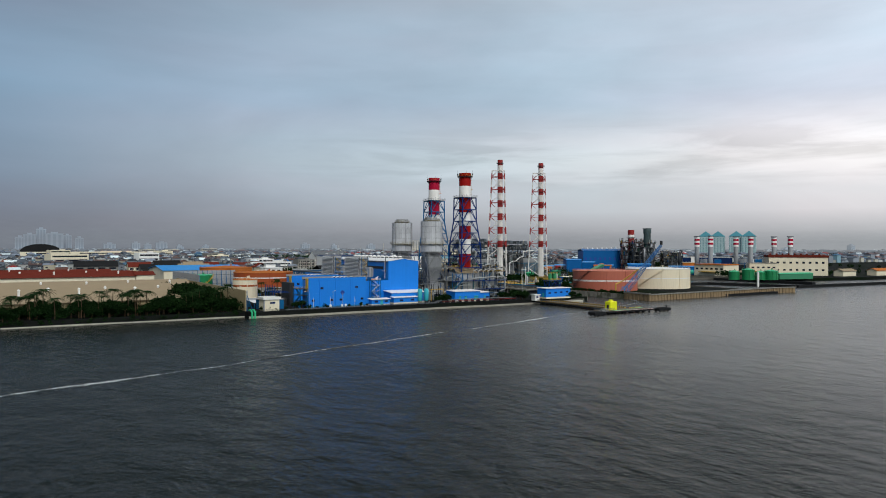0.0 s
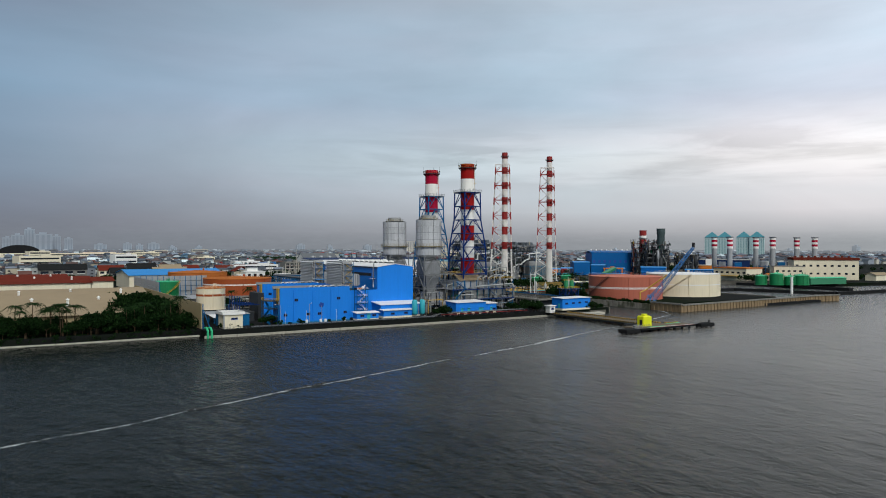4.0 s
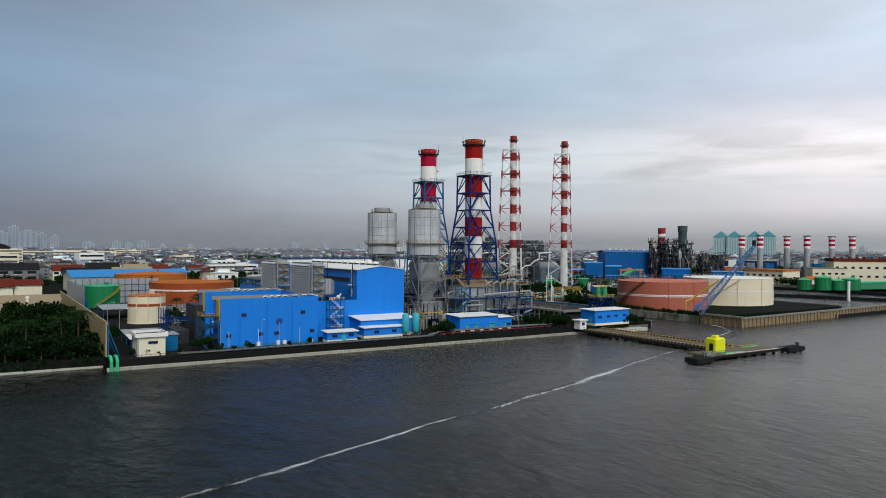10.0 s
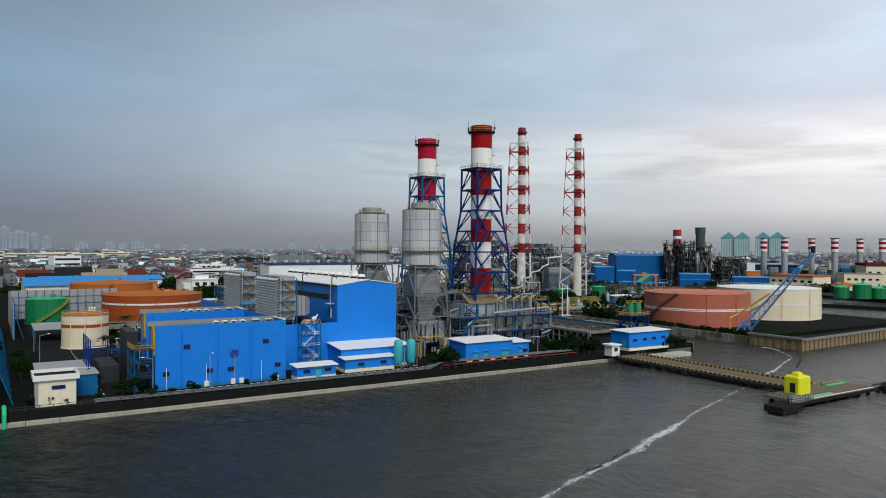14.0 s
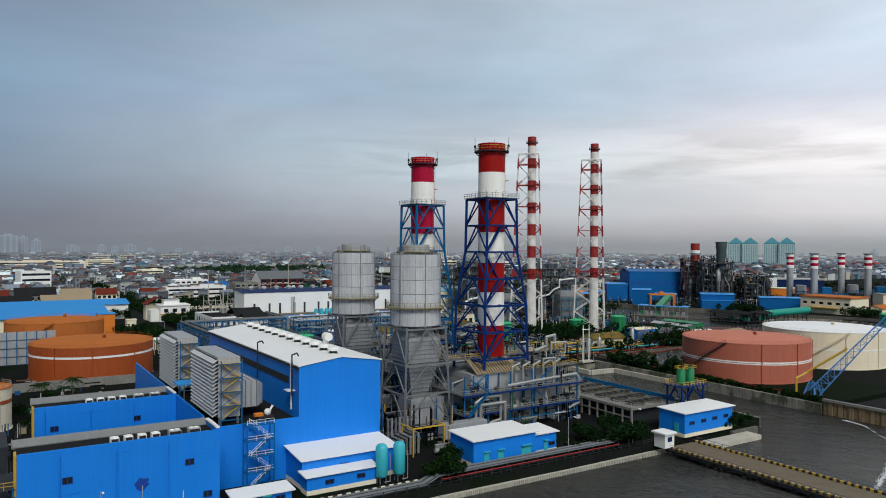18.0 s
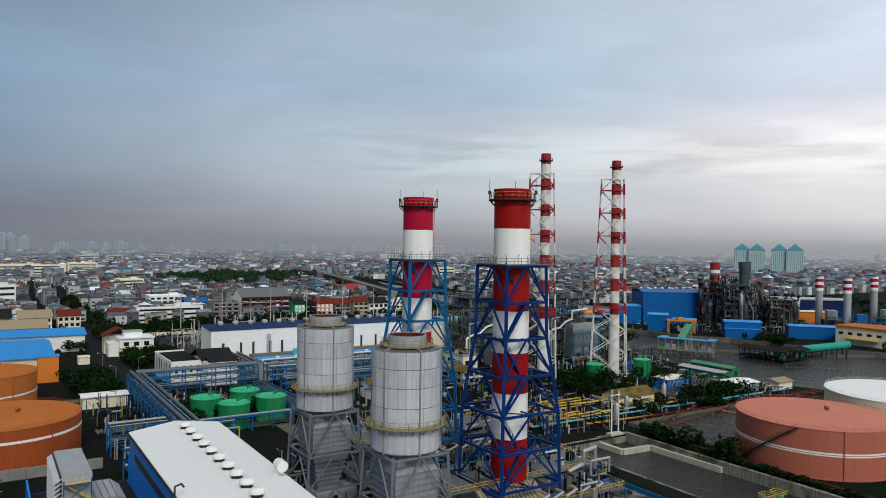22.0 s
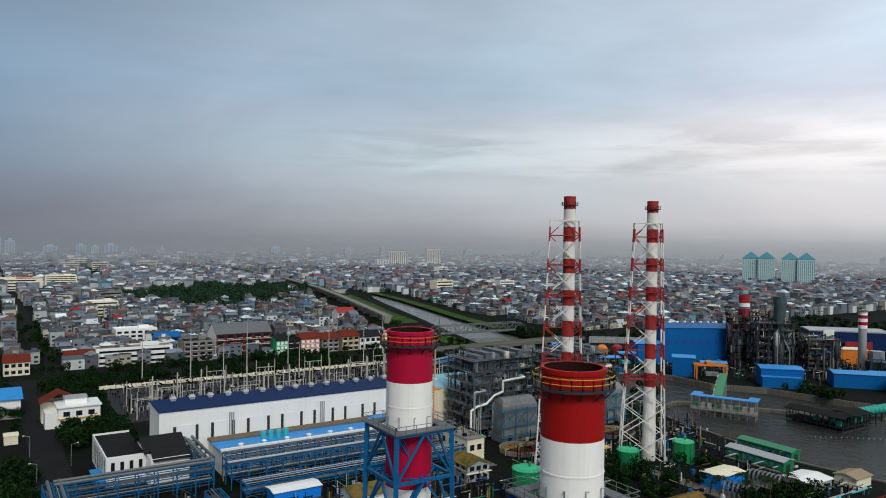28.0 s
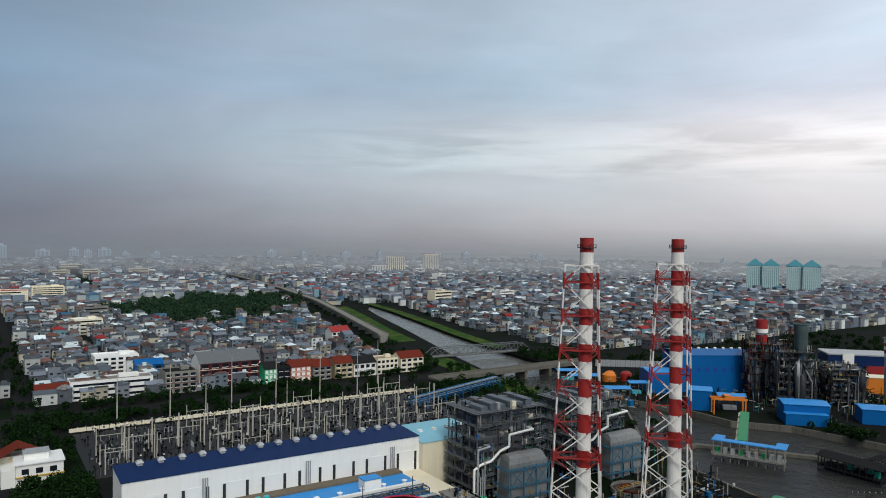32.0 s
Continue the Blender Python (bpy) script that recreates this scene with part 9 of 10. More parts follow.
# ---- towers of flats far off ----
def flats(x, y, w, d, h, rz, label, roof="teal", wall="white", peak=14, n=9, bay="glass"):
    t = turned("apartment_tower", x, y, rz, label, "apartment tower", "apartment towers")
    Geo().box(-w / 2, -d / 2, 0, w / 2, d / 2, h).make("wall", wall, t)
    if peak:
        Geo().add([(-w / 2 - 1, -d / 2 - 1, h), (w / 2 + 1, -d / 2 - 1, h), (w / 2 + 1, d / 2 + 1, h), (-w / 2 - 1, d / 2 + 1, h), (0, 0, h + peak)], [(0, 1, 4), (1, 2, 4), (2, 3, 4), (3, 0, 4), (3, 2, 1, 0)]).make("roof", roof, t)
    else:
        Geo().box(-w / 2 - 0.4, -d / 2 - 0.4, h, w / 2 + 0.4, d / 2 + 0.4, h + 1.2).make("roof", roof, t)
    for k in range(n):
        xx = -w / 2 + w * (k + 0.5) / n
        Geo().box(xx - w / n * 0.18, -d / 2 - 0.12, 4, xx + w / n * 0.18, -d / 2 + 0.05, h - 3).make("window_bay", bay, t)
    storeys = int(h / 3.2)
    for k in range(1, storeys, 2):
        Geo().box(-w / 2 - 0.2, -d / 2 - 0.25, k * 3.2, w / 2 + 0.2, -d / 2 - 0.1, k * 3.2 + 0.5).make("balcony_band", wall, t)
    return t


for k, (x, y) in enumerate(((1444.5, 1158.8), (1455.5, 1130.5), (1471.7, 1089.0), (1482.5, 1061.1))):
    flats(x, y, 32, 26, 56, -58, "pale apartment tower with a muted teal pyramid roof", roof="muted_teal", wall="pale_teal", peak=14, bay="teal_bay")
flats(1118, 2082, 52, 24, 50, -25, "plain pale apartment slab over the town", "concrete", "cream", 0)
flats(1240, 2085, 46, 24, 56, -25, "plain cream apartment slab over the town", "rust_roof", "cream", 0)
flats(1040, 2030, 40, 22, 28, -25, "low white apartment block over the town", "concrete", "white", 0)


# ---- the town ----
def quad_mesh(name, v, mats, index=None, smooth=False):
    """A mesh of loose quads out of an array of n x 4 corners."""
    v = np.asarray(v, np.float32).reshape(-1, 3)
    n = len(v) // 4
    me = bpy.data.meshes.new(name)
    me.vertices.add(4 * n)
    me.vertices.foreach_set("co", v.ravel())
    me.loops.add(4 * n)
    me.loops.foreach_set("vertex_index", np.arange(4 * n, dtype=np.int32))
    me.polygons.add(n)
    me.polygons.foreach_set("loop_start", np.arange(0, 4 * n, 4, dtype=np.int32))
    for m in mats:
        me.materials.append(M[m] if isinstance(m, str) else m)
    if index is not None:
        me.polygons.foreach_set("material_index", np.asarray(index, np.int32))
    me.update(calc_edges=True)
    me.validate()
    return new(name, me)


def faces_mesh(name, v, f, mat):
    me = bpy.data.meshes.new(name)
    me.from_pydata(v.tolist(), [], f)
    me.materials.append(M[mat] if isinstance(mat, str) else mat)
    me.update()
    return new(name, me)


# the farther palettes turn paler and cooler: distance haze put into the colour
M["town_wall"] = palette("town_walls", [(0.0, srgb(180, 183, 180)), (0.14, srgb(119, 124, 131)), (0.36, srgb(178, 171, 152)), (0.46, srgb(87, 91, 97)), (0.64, srgb(212, 216, 213)), (0.72, srgb(138, 134, 125)), (0.79, srgb(106, 115, 125)), (0.93, srgb(121, 89, 82)), (0.96, srgb(102, 134, 146))], 0.85, 0.14, 0.4)
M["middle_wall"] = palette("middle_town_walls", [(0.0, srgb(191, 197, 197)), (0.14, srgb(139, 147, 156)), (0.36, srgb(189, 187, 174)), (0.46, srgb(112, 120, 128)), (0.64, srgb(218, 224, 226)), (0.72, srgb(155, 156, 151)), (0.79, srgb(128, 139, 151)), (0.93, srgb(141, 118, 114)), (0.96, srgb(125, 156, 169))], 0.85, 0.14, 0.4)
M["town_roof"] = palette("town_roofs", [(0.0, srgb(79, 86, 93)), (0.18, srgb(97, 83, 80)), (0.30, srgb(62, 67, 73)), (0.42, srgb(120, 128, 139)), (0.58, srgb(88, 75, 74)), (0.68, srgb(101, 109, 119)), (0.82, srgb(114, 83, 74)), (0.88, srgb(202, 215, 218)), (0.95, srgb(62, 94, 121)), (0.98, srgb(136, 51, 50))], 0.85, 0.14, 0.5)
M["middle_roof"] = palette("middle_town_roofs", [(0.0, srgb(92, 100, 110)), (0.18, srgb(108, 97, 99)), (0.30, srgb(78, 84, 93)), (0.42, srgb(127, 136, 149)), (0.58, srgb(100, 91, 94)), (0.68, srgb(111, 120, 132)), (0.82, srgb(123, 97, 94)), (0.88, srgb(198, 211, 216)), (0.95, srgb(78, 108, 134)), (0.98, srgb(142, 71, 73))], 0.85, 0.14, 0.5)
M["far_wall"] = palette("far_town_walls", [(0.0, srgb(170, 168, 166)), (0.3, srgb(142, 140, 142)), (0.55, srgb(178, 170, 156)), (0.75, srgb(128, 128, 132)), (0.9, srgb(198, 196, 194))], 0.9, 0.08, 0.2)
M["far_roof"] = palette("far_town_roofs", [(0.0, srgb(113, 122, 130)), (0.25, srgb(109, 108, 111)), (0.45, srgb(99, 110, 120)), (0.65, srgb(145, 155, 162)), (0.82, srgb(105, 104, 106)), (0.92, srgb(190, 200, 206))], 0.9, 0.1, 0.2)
M["town_window"] = material("town_windows", srgb(44, 48, 54), 0.25, var=0.2)


def river_x(y):
    return np.interp(y, [567, 690, 790, 959, 1108, 1218, 1476, 1900, 2600, 4700], [440, 462, 480, 513, 549, 574, 634, 710, 780, 885])




def in_wood(x, y):
    """The uneven patches of the wood in the town."""
    u, v = (x - 350 - 0.28 * (y - 1160)) / 128, (y - 1300) / 175
    return u * u + v * v + 0.35 * np.sin(x * 0.06 + y * 0.021) + 0.3 * np.sin(y * 0.05 - x * 0.017) < 1.15


def allowed(x, y):
    rx = river_x(y)
    road = np.interp(y, [890, 986, 1119, 1285, 1541, 1812, 2095, 2700, 3300], [440, 464, 498, 537, 579, 612, 640, 700, 760])
    near_river = y < 1260
    ok = np.abs(x - rx) > np.where(near_river, np.where(y < 900, 92, 74), 9)
    ok &= (np.abs(x - road + 6) > 22) | near_river
    ok &= ~((x < rx) & (x > rx - 90) & (y > 850) & near_river)
    ok &= np.where(x < rx, y > 742, (y > 705 + 0.25 * np.maximum(0, 760 - x)) | ((x > 780) & (y > 640)) | ((x > 950) & (y > 420)))
    ok &= ~((x > 117) & (x < 138))
    ok &= ~in_wood(x, y)
    ok &= ~((x > -80) & (x < 235) & (y > 1480) & (y < 1600))
    ok &= (x > -0.035 * y - 120) & (x < 2.05 * (y + 60) - 60)
    return ok


def houses(cell_x, cell_y, r0, r1, seed, size, height, name, mats, street):
    """Rows of small houses: walls with pitched, hipped or flat roofs."""
    rs = np.random.RandomState(seed)
    gx, gy = np.meshgrid(np.arange(-260, 3000, cell_x), np.arange(735, 3400, cell_y))
    gx, gy = gx.ravel(), gy.ravel()
    # districts turn by their own angle
    dist = (np.floor(gx / 310) * 57 + np.floor(gy / 270) * 131).astype(int)
    ang = np.radians(((dist * 7919) % 41) - 20) * (gy > 900)
    jx, jy = gx + rs.uniform(-0.13, 0.13, len(gx)) * cell_x, gy + rs.uniform(-0.10, 0.10, len(gx)) * cell_y
    x, y = jx + 0.12 * (jy - 700) * np.sin(ang), jy
    d = np.hypot(x - 104, y - 264)
    keep = (d >= r0) & (d < r1) & allowed(x, y) & (rs.uniform(size=len(x)) > 0.06)
    row = np.round(gy / cell_y).astype(int)
    col = np.round(gx / cell_x).astype(int)
    keep &= ~((row % street[1] == 0) | (col % street[0] == 0))
    x, y, ang = x[keep], y[keep], ang[keep]
    n = len(x)
    w, dp = rs.uniform(size[0], size[1], n), rs.uniform(size[0], size[1], n) * 1.08
    h = rs.choice(height, n) * rs.uniform(0.9, 1.12, n)
    turn = ang + rs.choice([0, math.pi / 2], n) + rs.normal(0, 0.04, n)
    c, s = np.cos(turn), np.sin(turn)
    base = np.array([(-1, -1), (1, -1), (1, 1), (-1, 1)]) / 2

    def place(lx, ly, z):
        return np.stack([x[:, None] + c[:, None] * lx - s[:, None] * ly, y[:, None] + s[:, None] * lx + c[:, None] * ly, z], -1)

    lx, ly = w[:, None] * base[:, 0], dp[:, None] * base[:, 1]
    low = place(lx, ly, np.full((n, 4), G - 0.2))
    top = place(lx, ly, np.repeat((G + h)[:, None], 4, 1))
    wv = np.concatenate([low, top], 1).reshape(-1, 3)
    k8 = (np.arange(n) * 8)[:, None, None]
    wf = (k8 + np.array([(0, 1, 5, 4), (1, 2, 6, 5), (2, 3, 7, 6), (3, 0, 4, 7), (4, 5, 6, 7)])).reshape(-1, 4).tolist()
    walls = faces_mesh(name + "_walls", wv, wf, mats[0])
    kind = rs.choice(3, n, p=[0.46, 0.30, 0.24])
    over = 0.5
    ex, ey = lx * (1 + 2 * over / w[:, None]), ly * (1 + 2 * over / dp[:, None])
    eave = place(ex, ey, np.repeat((G + h + 0.05)[:, None], 4, 1))
    rise = np.where(kind == 2, 0.35, rs.uniform(0.18, 0.32, n) * w)
    pull = np.where(kind == 0, 1.0, np.where(kind == 1, 0.45, 0.98))
    rl = np.stack([np.zeros(n), np.zeros(n)], 1)
    half = np.stack([-pull * (dp / 2 + over), pull * (dp / 2 + over)], 1)
    wide = np.where(kind == 2, 0.92, 0.0)
    r4x = np.stack([-wide, wide, wide, -wide], 1) * (w / 2)[:, None]
    r4y = np.stack([half[:, 0], half[:, 0], half[:, 1], half[:, 1]], 1)
    ridge = place(r4x, r4y, np.repeat((G + h + rise)[:, None], 4, 1))
    rv = np.concatenate([eave, ridge], 1).reshape(-1, 3)
    roofs = faces_mesh(name + "_roofs", rv, wf, mats[1])
    return walls, roofs, (x, y, w, dp, h, turn)


near = houses(10.5, 11.5, 430, 1150, 3, (6.6, 11.4), (4.0, 5.5, 6.5, 8.5, 9.5, 12.0), "near_town", ("town_wall", "town_roof"), (9, 5))
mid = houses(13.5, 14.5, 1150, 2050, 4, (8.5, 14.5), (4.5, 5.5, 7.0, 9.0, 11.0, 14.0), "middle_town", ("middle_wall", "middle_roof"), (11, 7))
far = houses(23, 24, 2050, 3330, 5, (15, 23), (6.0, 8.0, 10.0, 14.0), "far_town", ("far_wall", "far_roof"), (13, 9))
for part_of, lab in ((near, "near"), (mid, "middle"), (far, "far")):
    tagged(part_of[0], "crowded grey and cream walls of countless small houses", "houses", kind="stuff")
    tagged(part_of[1], "brown, grey and pale roofs of countless small houses", "roofs", kind="stuff")
# windows, roof tanks and upper boxes on the nearer houses
rs = np.random.RandomState(8)
x, y, w, dp, h, turn = near[2]
vq, tanks = [], Geo()
for i in range(len(x)):
    if math.hypot(x[i] - 104, y[i] - 264) > 980:
        continue
    cs, sn = math.cos(turn[i]), math.sin(turn[i])
    for side in range(4):
        L = (w[i], dp[i])[side % 2]
        D = (dp[i], w[i])[side % 2] / 2 + 0.06
        a = side * math.pi / 2
        nx, ny = math.sin(a), -math.cos(a)
        tx, ty = math.cos(a), math.sin(a)
        gxn, gyn = cs * nx - sn * ny, sn * nx + cs * ny
        if gyn > 0.3:
            continue
        for fl in range(max(1, int(h[i] / 3.0))):
            for u in (-0.27, 0.27):
                if rs.uniform() < 0.25:
                    continue
                ww, wh_ = rs.uniform(0.7, 1.3), rs.uniform(1.0, 1.5)
                px, py = nx * D + tx * u * L, ny * D + ty * u * L
                z0 = G + 0.9 + fl * 3.0
                for sgn, zz in ((-1, z0), (1, z0), (1, z0 + wh_), (-1, z0 + wh_)):
                    qx, qy = px + tx * sgn * ww, py + ty * sgn * ww
                    vq.append((x[i] + cs * qx - sn * qy, y[i] + sn * qx + cs * qy, zz))
    for rep in range(3):
        k = rs.uniform(-0.55, 0.55, 2)
        bx, by = x[i] + k[0] * w[i], y[i] + k[1] * dp[i]
        e = rs.uniform(0.4, 1.4, 2)
        inside = max(abs(k[0]), abs(k[1])) < 0.42
        tanks.box(bx - e[0], by - e[1], G - 0.1 if not inside else G + h[i] - 0.4, bx + e[0], by + e[1], G + (h[i] + rs.uniform(0.6, 2.6) if inside else rs.uniform(1.5, h[i] * 0.8)))
    if rs.uniform() < 0.3:
        k = rs.uniform(-0.25, 0.25, 2)
        bx, by = x[i] + k[0] * w[i], y[i] + k[1] * dp[i]
        tanks.box(bx - 1.3, by - 1.3, G + h[i] - 0.3, bx + 1.3, by + 1.3, G + h[i] + rs.uniform(1.5, 3.0))
tagged(quad_mesh("near_town_windows", vq, ["town_window"]), "small dark windows of the houses", "windows", kind="stuff")
tagged(tanks.make("near_town_roof_boxes", "town_wall"), "water tanks and stair boxes on the roofs", "roof boxes", kind="stuff")


# ---- houses along the main road ----
def shop_house(name, x, y, w, d, h, wall, roof, label, kind="gable", storeys=3, bays=3, band=None, win="glass", group="houses along the main road", rz=0, strips=False):
    t = thing(name, (x, y, G), label, "house", group)
    t.rotation_euler = (0, 0, radians(rz))
    Geo().box(0, 0, 0, w, d, h).make("wall", wall, t)
    if kind == "flat":
        p = Geo()
        p.box(0, 0, h, w, 0.3, h + 0.9), p.box(0, d - 0.3, h, w, d, h + 0.9), p.box(0, 0.3, h, 0.3, d - 0.3, h + 0.9), p.box(w - 0.3, 0.3, h, w, d - 0.3, h + 0.9)
        p.make("parapet", wall, t)
        Geo().box(0.3, 0.3, h, w - 0.3, d - 0.3, h + 0.1).make("roof", roof, t)
        Geo().box(w * 0.6, d * 0.5, h + 0.1, w * 0.85, d * 0.75, h + 2.4).make("roof_box", wall, t)
    else:
        Geo().add([(0, 0, h), (w, 0, h), (w, d, h), (0, d, h), (0, d / 2, h + 0.3 * d), (w, d / 2, h + 0.3 * d)], [(0, 4, 3), (1, 2, 5)]).make("gable_wall", wall, t)
        Geo().gable(0, 0, h + 0.02, w, d, 0.3 * d, "x", 0.2, 0.6).make("roof", roof, t)
    fh = h / storeys
    for s in range(storeys):
        if strips:
            Geo().box(w * 0.04, -0.05, s * fh + fh * 0.35, w * 0.96, 0.06, s * fh + fh * 0.75).make("window_strip", win, t)
            continue
        for k in range(bays):
            u = w * (k + 0.5) / bays
            ww = w / bays * 0.32
            win_ob = Geo().box(u - ww, -0.05, s * fh + fh * 0.28, u + ww, 0.06, s * fh + fh * 0.8).make("window", win, t)
            Geo().box(u - ww - 0.1, -0.22, s * fh + fh * 0.2, u + ww + 0.1, -0.02, s * fh + fh * 0.27).make("window_sill", "white", win_ob)
        if s:
            Geo().box(-0.1, -0.35, s * fh - 0.15, w + 0.1, 0.0, s * fh + 0.1).make("floor_band", band or wall, t)
    return t


shop_house("grey_shop_row", 152, 757, 48, 16, 11.0, "white", "concrete", "long white shop row with dark strip windows", "flat", 3, 8, "white", strips=True)
shop_house("brick_block", 206, 750, 20, 18, 13.5, "concrete", "roof_dark", "bare grey block with red-brown balconies", "flat", 4, 4, "brown_roof")
gabled = shop_house("big_gabled_hall", 229, 754, 40, 22, 17.0, "maroon", "grey_steel", "large gabled hall with a dark red front and white gable end", "gable", 4, 6, "cream")
Geo().add([(-0.3, 0, 0), (-0.05, 0, 0), (-0.05, 22, 0), (-0.3, 22, 0), (-0.3, 0, 17), (-0.05, 0, 17), (-0.05, 22, 17), (-0.3, 22, 17), (-0.3, 11, 23.4), (-0.05, 11, 23.4)], [(0, 1, 5, 4), (1, 2, 6, 9, 5), (2, 3, 7, 6), (3, 0, 4, 8, 7), (4, 5, 9, 8), (6, 7, 8, 9)]).make("gable_end", "white", gabled)
shop_house("green_shop", 271, 748, 9, 14, 10.5, "green_roof", "roof_dark", "narrow pale green house with white windows", "gable", 3, 3, "white", "white")
shop_house("black_shop", 280.5, 748, 9, 14, 11.0, "roof_dark", "roof_dark", "narrow black-fronted house beside the pink one", "flat", 3, 2)
shop_house("pink_shop", 290, 748, 15, 14, 10.5, "salmon_roof", "brown_roof", "narrow pink house with white windows", "gable", 3, 4, "white", "white")
shop_house("ochre_shop", 322, 744, 14, 14, 11.0, "beige", "brown_roof", "ochre house with an arched front", "gable", 3, 3, "cream")
shop_house("white_villa", 337, 744, 18, 15, 9.5, "white", "roof_dark", "white villa with a broad grey gable", "gable", 2, 4)
shop_house("cream_shop", 356, 744, 18, 14, 11.0, "cream", "beige_roof", "cream house row with small windows", "flat", 3, 5, "white")
shop_house("tiled_villa", 376, 743, 20, 15, 10.5, "cream", "brown_roof", "cream villa with a brown tiled roof", "gable", 3, 4, "white")
shop_house("blue_house", 133.5, 757, 18, 12, 7.6, "blue_roof", "brown_roof", "sky-blue house with a red tiled roof", "gable", 2, 3)
shop_house("brown_house", 306, 746, 14, 15, 9.5, "concrete", "brown_roof", "plain house with a brown roof", "gable", 3, 3)
for k, (x, y, w, d, h, wl, rf) in enumerate(((20, 740, 22, 16, 8, "cream", "brown_roof"), (46, 742, 26, 18, 9, "concrete", "roof_dark"), (76, 744, 20, 16, 8, "white", "beige_roof"), (100, 748, 14, 14, 8, "cream", "brown_roof"), (-30, 742, 40, 18, 9, "concrete", "roof_dark"), (60, 690, 30, 16, 7, "concrete", "beige_roof"), (24, 690, 30, 16, 7, "concrete", "roof_dark"))):
    shop_house("street_house", x, y, w, d, h, wl, rf, "plain house beside the main road", "gable", 2, 4)
# larger buildings in the town
shop_house("white_block", 176, 838, 30, 20, 13.0, "white", "white_roof", "white flat-roofed block among the houses", "flat", 4, 6, group="town blocks")
shop_house("red_roof_villa", 392, 905, 19, 16, 11.0, "white", "mast_red", "white villa with a bright red roof", "gable", 3, 4, group="town blocks")
shop_house("blue_roof_house", 200, 815, 18, 12, 9.0, "blue_far", "blue_far", "dark blue gabled house", "gable", 2, 3, group="town blocks")
shop_house("yellow_block", 178, 1560, 46, 26, 18.5, "cream", "cream", "yellow banded office block at the wood's edge", "flat", 6, 8, "yellow", group="town blocks", strips=True)
shop_house("long_mall", -60, 1494, 230, 34, 17.5, "cream", "mast_red", "long cream mall with a red roof edge", "flat", 4, 26, "white", group="town blocks", strips=True)
shop_house("long_arcade", 228, 1500, 80, 14, 11.0, "cream", "mast_red", "long cream arcade with arched windows", "flat", 3, 14, "white", group="town blocks")
dome = thing("arched_roof_hall", (-56, 1498, G + 18.4), "arched dark roof on the mall", "roof")
dm = Geo()
for k in range(16):
    a0, a1 = math.pi * k / 16, math.pi * (k + 1) / 16
    dm.add([(30 - 34 * math.cos(a0), 0, 15 * math.sin(a0)), (30 - 34 * math.cos(a1), 0, 15 * math.sin(a1)), (30 - 34 * math.cos(a1), 26, 15 * math.sin(a1)), (30 - 34 * math.cos(a0), 26, 15 * math.sin(a0))], [(0, 1, 2, 3)])
    dm.add([(30 - 34 * math.cos(a0), 0, 15 * math.sin(a0)), (30 - 34 * math.cos(a1), 0, 15 * math.sin(a1)), (30, 0, 0)], [(2, 1, 0)])
dm.make("shell", "roof_dark", dome)
rnd = random.Random(31)
for k in range(26):
    y = rnd.uniform(900, 2400)
    x = rnd.choice((rnd.uniform(-60, 110), rnd.uniform(150, 420), river_x(y) + rnd.uniform(110, 700)))
    if allowed(np.array([x]), np.array([y]))[0]:
        shop_house("town_block", x, y, rnd.uniform(22, 46), rnd.uniform(14, 22), rnd.uniform(12, 22), rnd.choice(("white", "cream", "concrete", "grey_plate")), rnd.choice(("concrete", "roof_dark", "white_roof", "brown_roof")), "taller flat-roofed block among the small houses", "flat", 4, 7, group="town blocks", strips=True, rz=rnd.uniform(-20, 20))
for k, (x, y, w, d) in enumerate(((900, 2450, 90, 30), (760, 2300, 70, 30), (420, 2250, 90, 30), (300, 2700, 120, 34), (1900, 1500, 160, 40), (2080, 1420, 120, 40), (600, 2900, 100, 30), (1500, 2300, 110, 30), (520, 2050, 60, 24))):
    shop_house("far_store", x, y, w, d, 11, "white" if k % 3 else "cream", "white_roof", "long pale store far off in the town", "flat", 2, 8, group="far stores", strips=True, rz=-20)

# hazy towers on the skyline
rnd = random.Random(12)
spots = [(-24, 3160, 64, 34), (8, 3150, 74, 42), (48, 3170, 96, 34), (92, 3140, 78, 62), (140, 3180, 72, 30), (180, 3150, 62, 30)]
spots += [(104 + 3150 * math.sin(a), 264 + 3150 * math.cos(a), rnd.uniform(22, 46), rnd.uniform(18, 50)) for a in (radians(rnd.uniform(2, 66)) for _ in range(20))]
for k, (x, y, h, w) in enumerate(spots):
    t = thing("skyline_tower", (x, y, G), "haze-pale grey tower block far off on the skyline", "tower block", "skyline towers")
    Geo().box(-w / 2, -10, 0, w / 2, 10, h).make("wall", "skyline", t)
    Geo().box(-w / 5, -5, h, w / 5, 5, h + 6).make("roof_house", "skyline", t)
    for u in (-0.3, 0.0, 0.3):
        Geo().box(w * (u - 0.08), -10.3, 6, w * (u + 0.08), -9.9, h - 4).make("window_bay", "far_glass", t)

# distance: glowing sheets painted with haze, behind the last houses and before the farthest
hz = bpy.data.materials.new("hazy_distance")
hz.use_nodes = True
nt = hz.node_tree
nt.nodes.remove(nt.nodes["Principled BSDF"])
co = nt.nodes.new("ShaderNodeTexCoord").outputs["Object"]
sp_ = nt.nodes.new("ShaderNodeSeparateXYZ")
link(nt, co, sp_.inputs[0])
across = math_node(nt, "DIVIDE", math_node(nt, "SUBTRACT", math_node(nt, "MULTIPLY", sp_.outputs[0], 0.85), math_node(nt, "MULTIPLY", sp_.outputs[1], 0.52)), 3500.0)
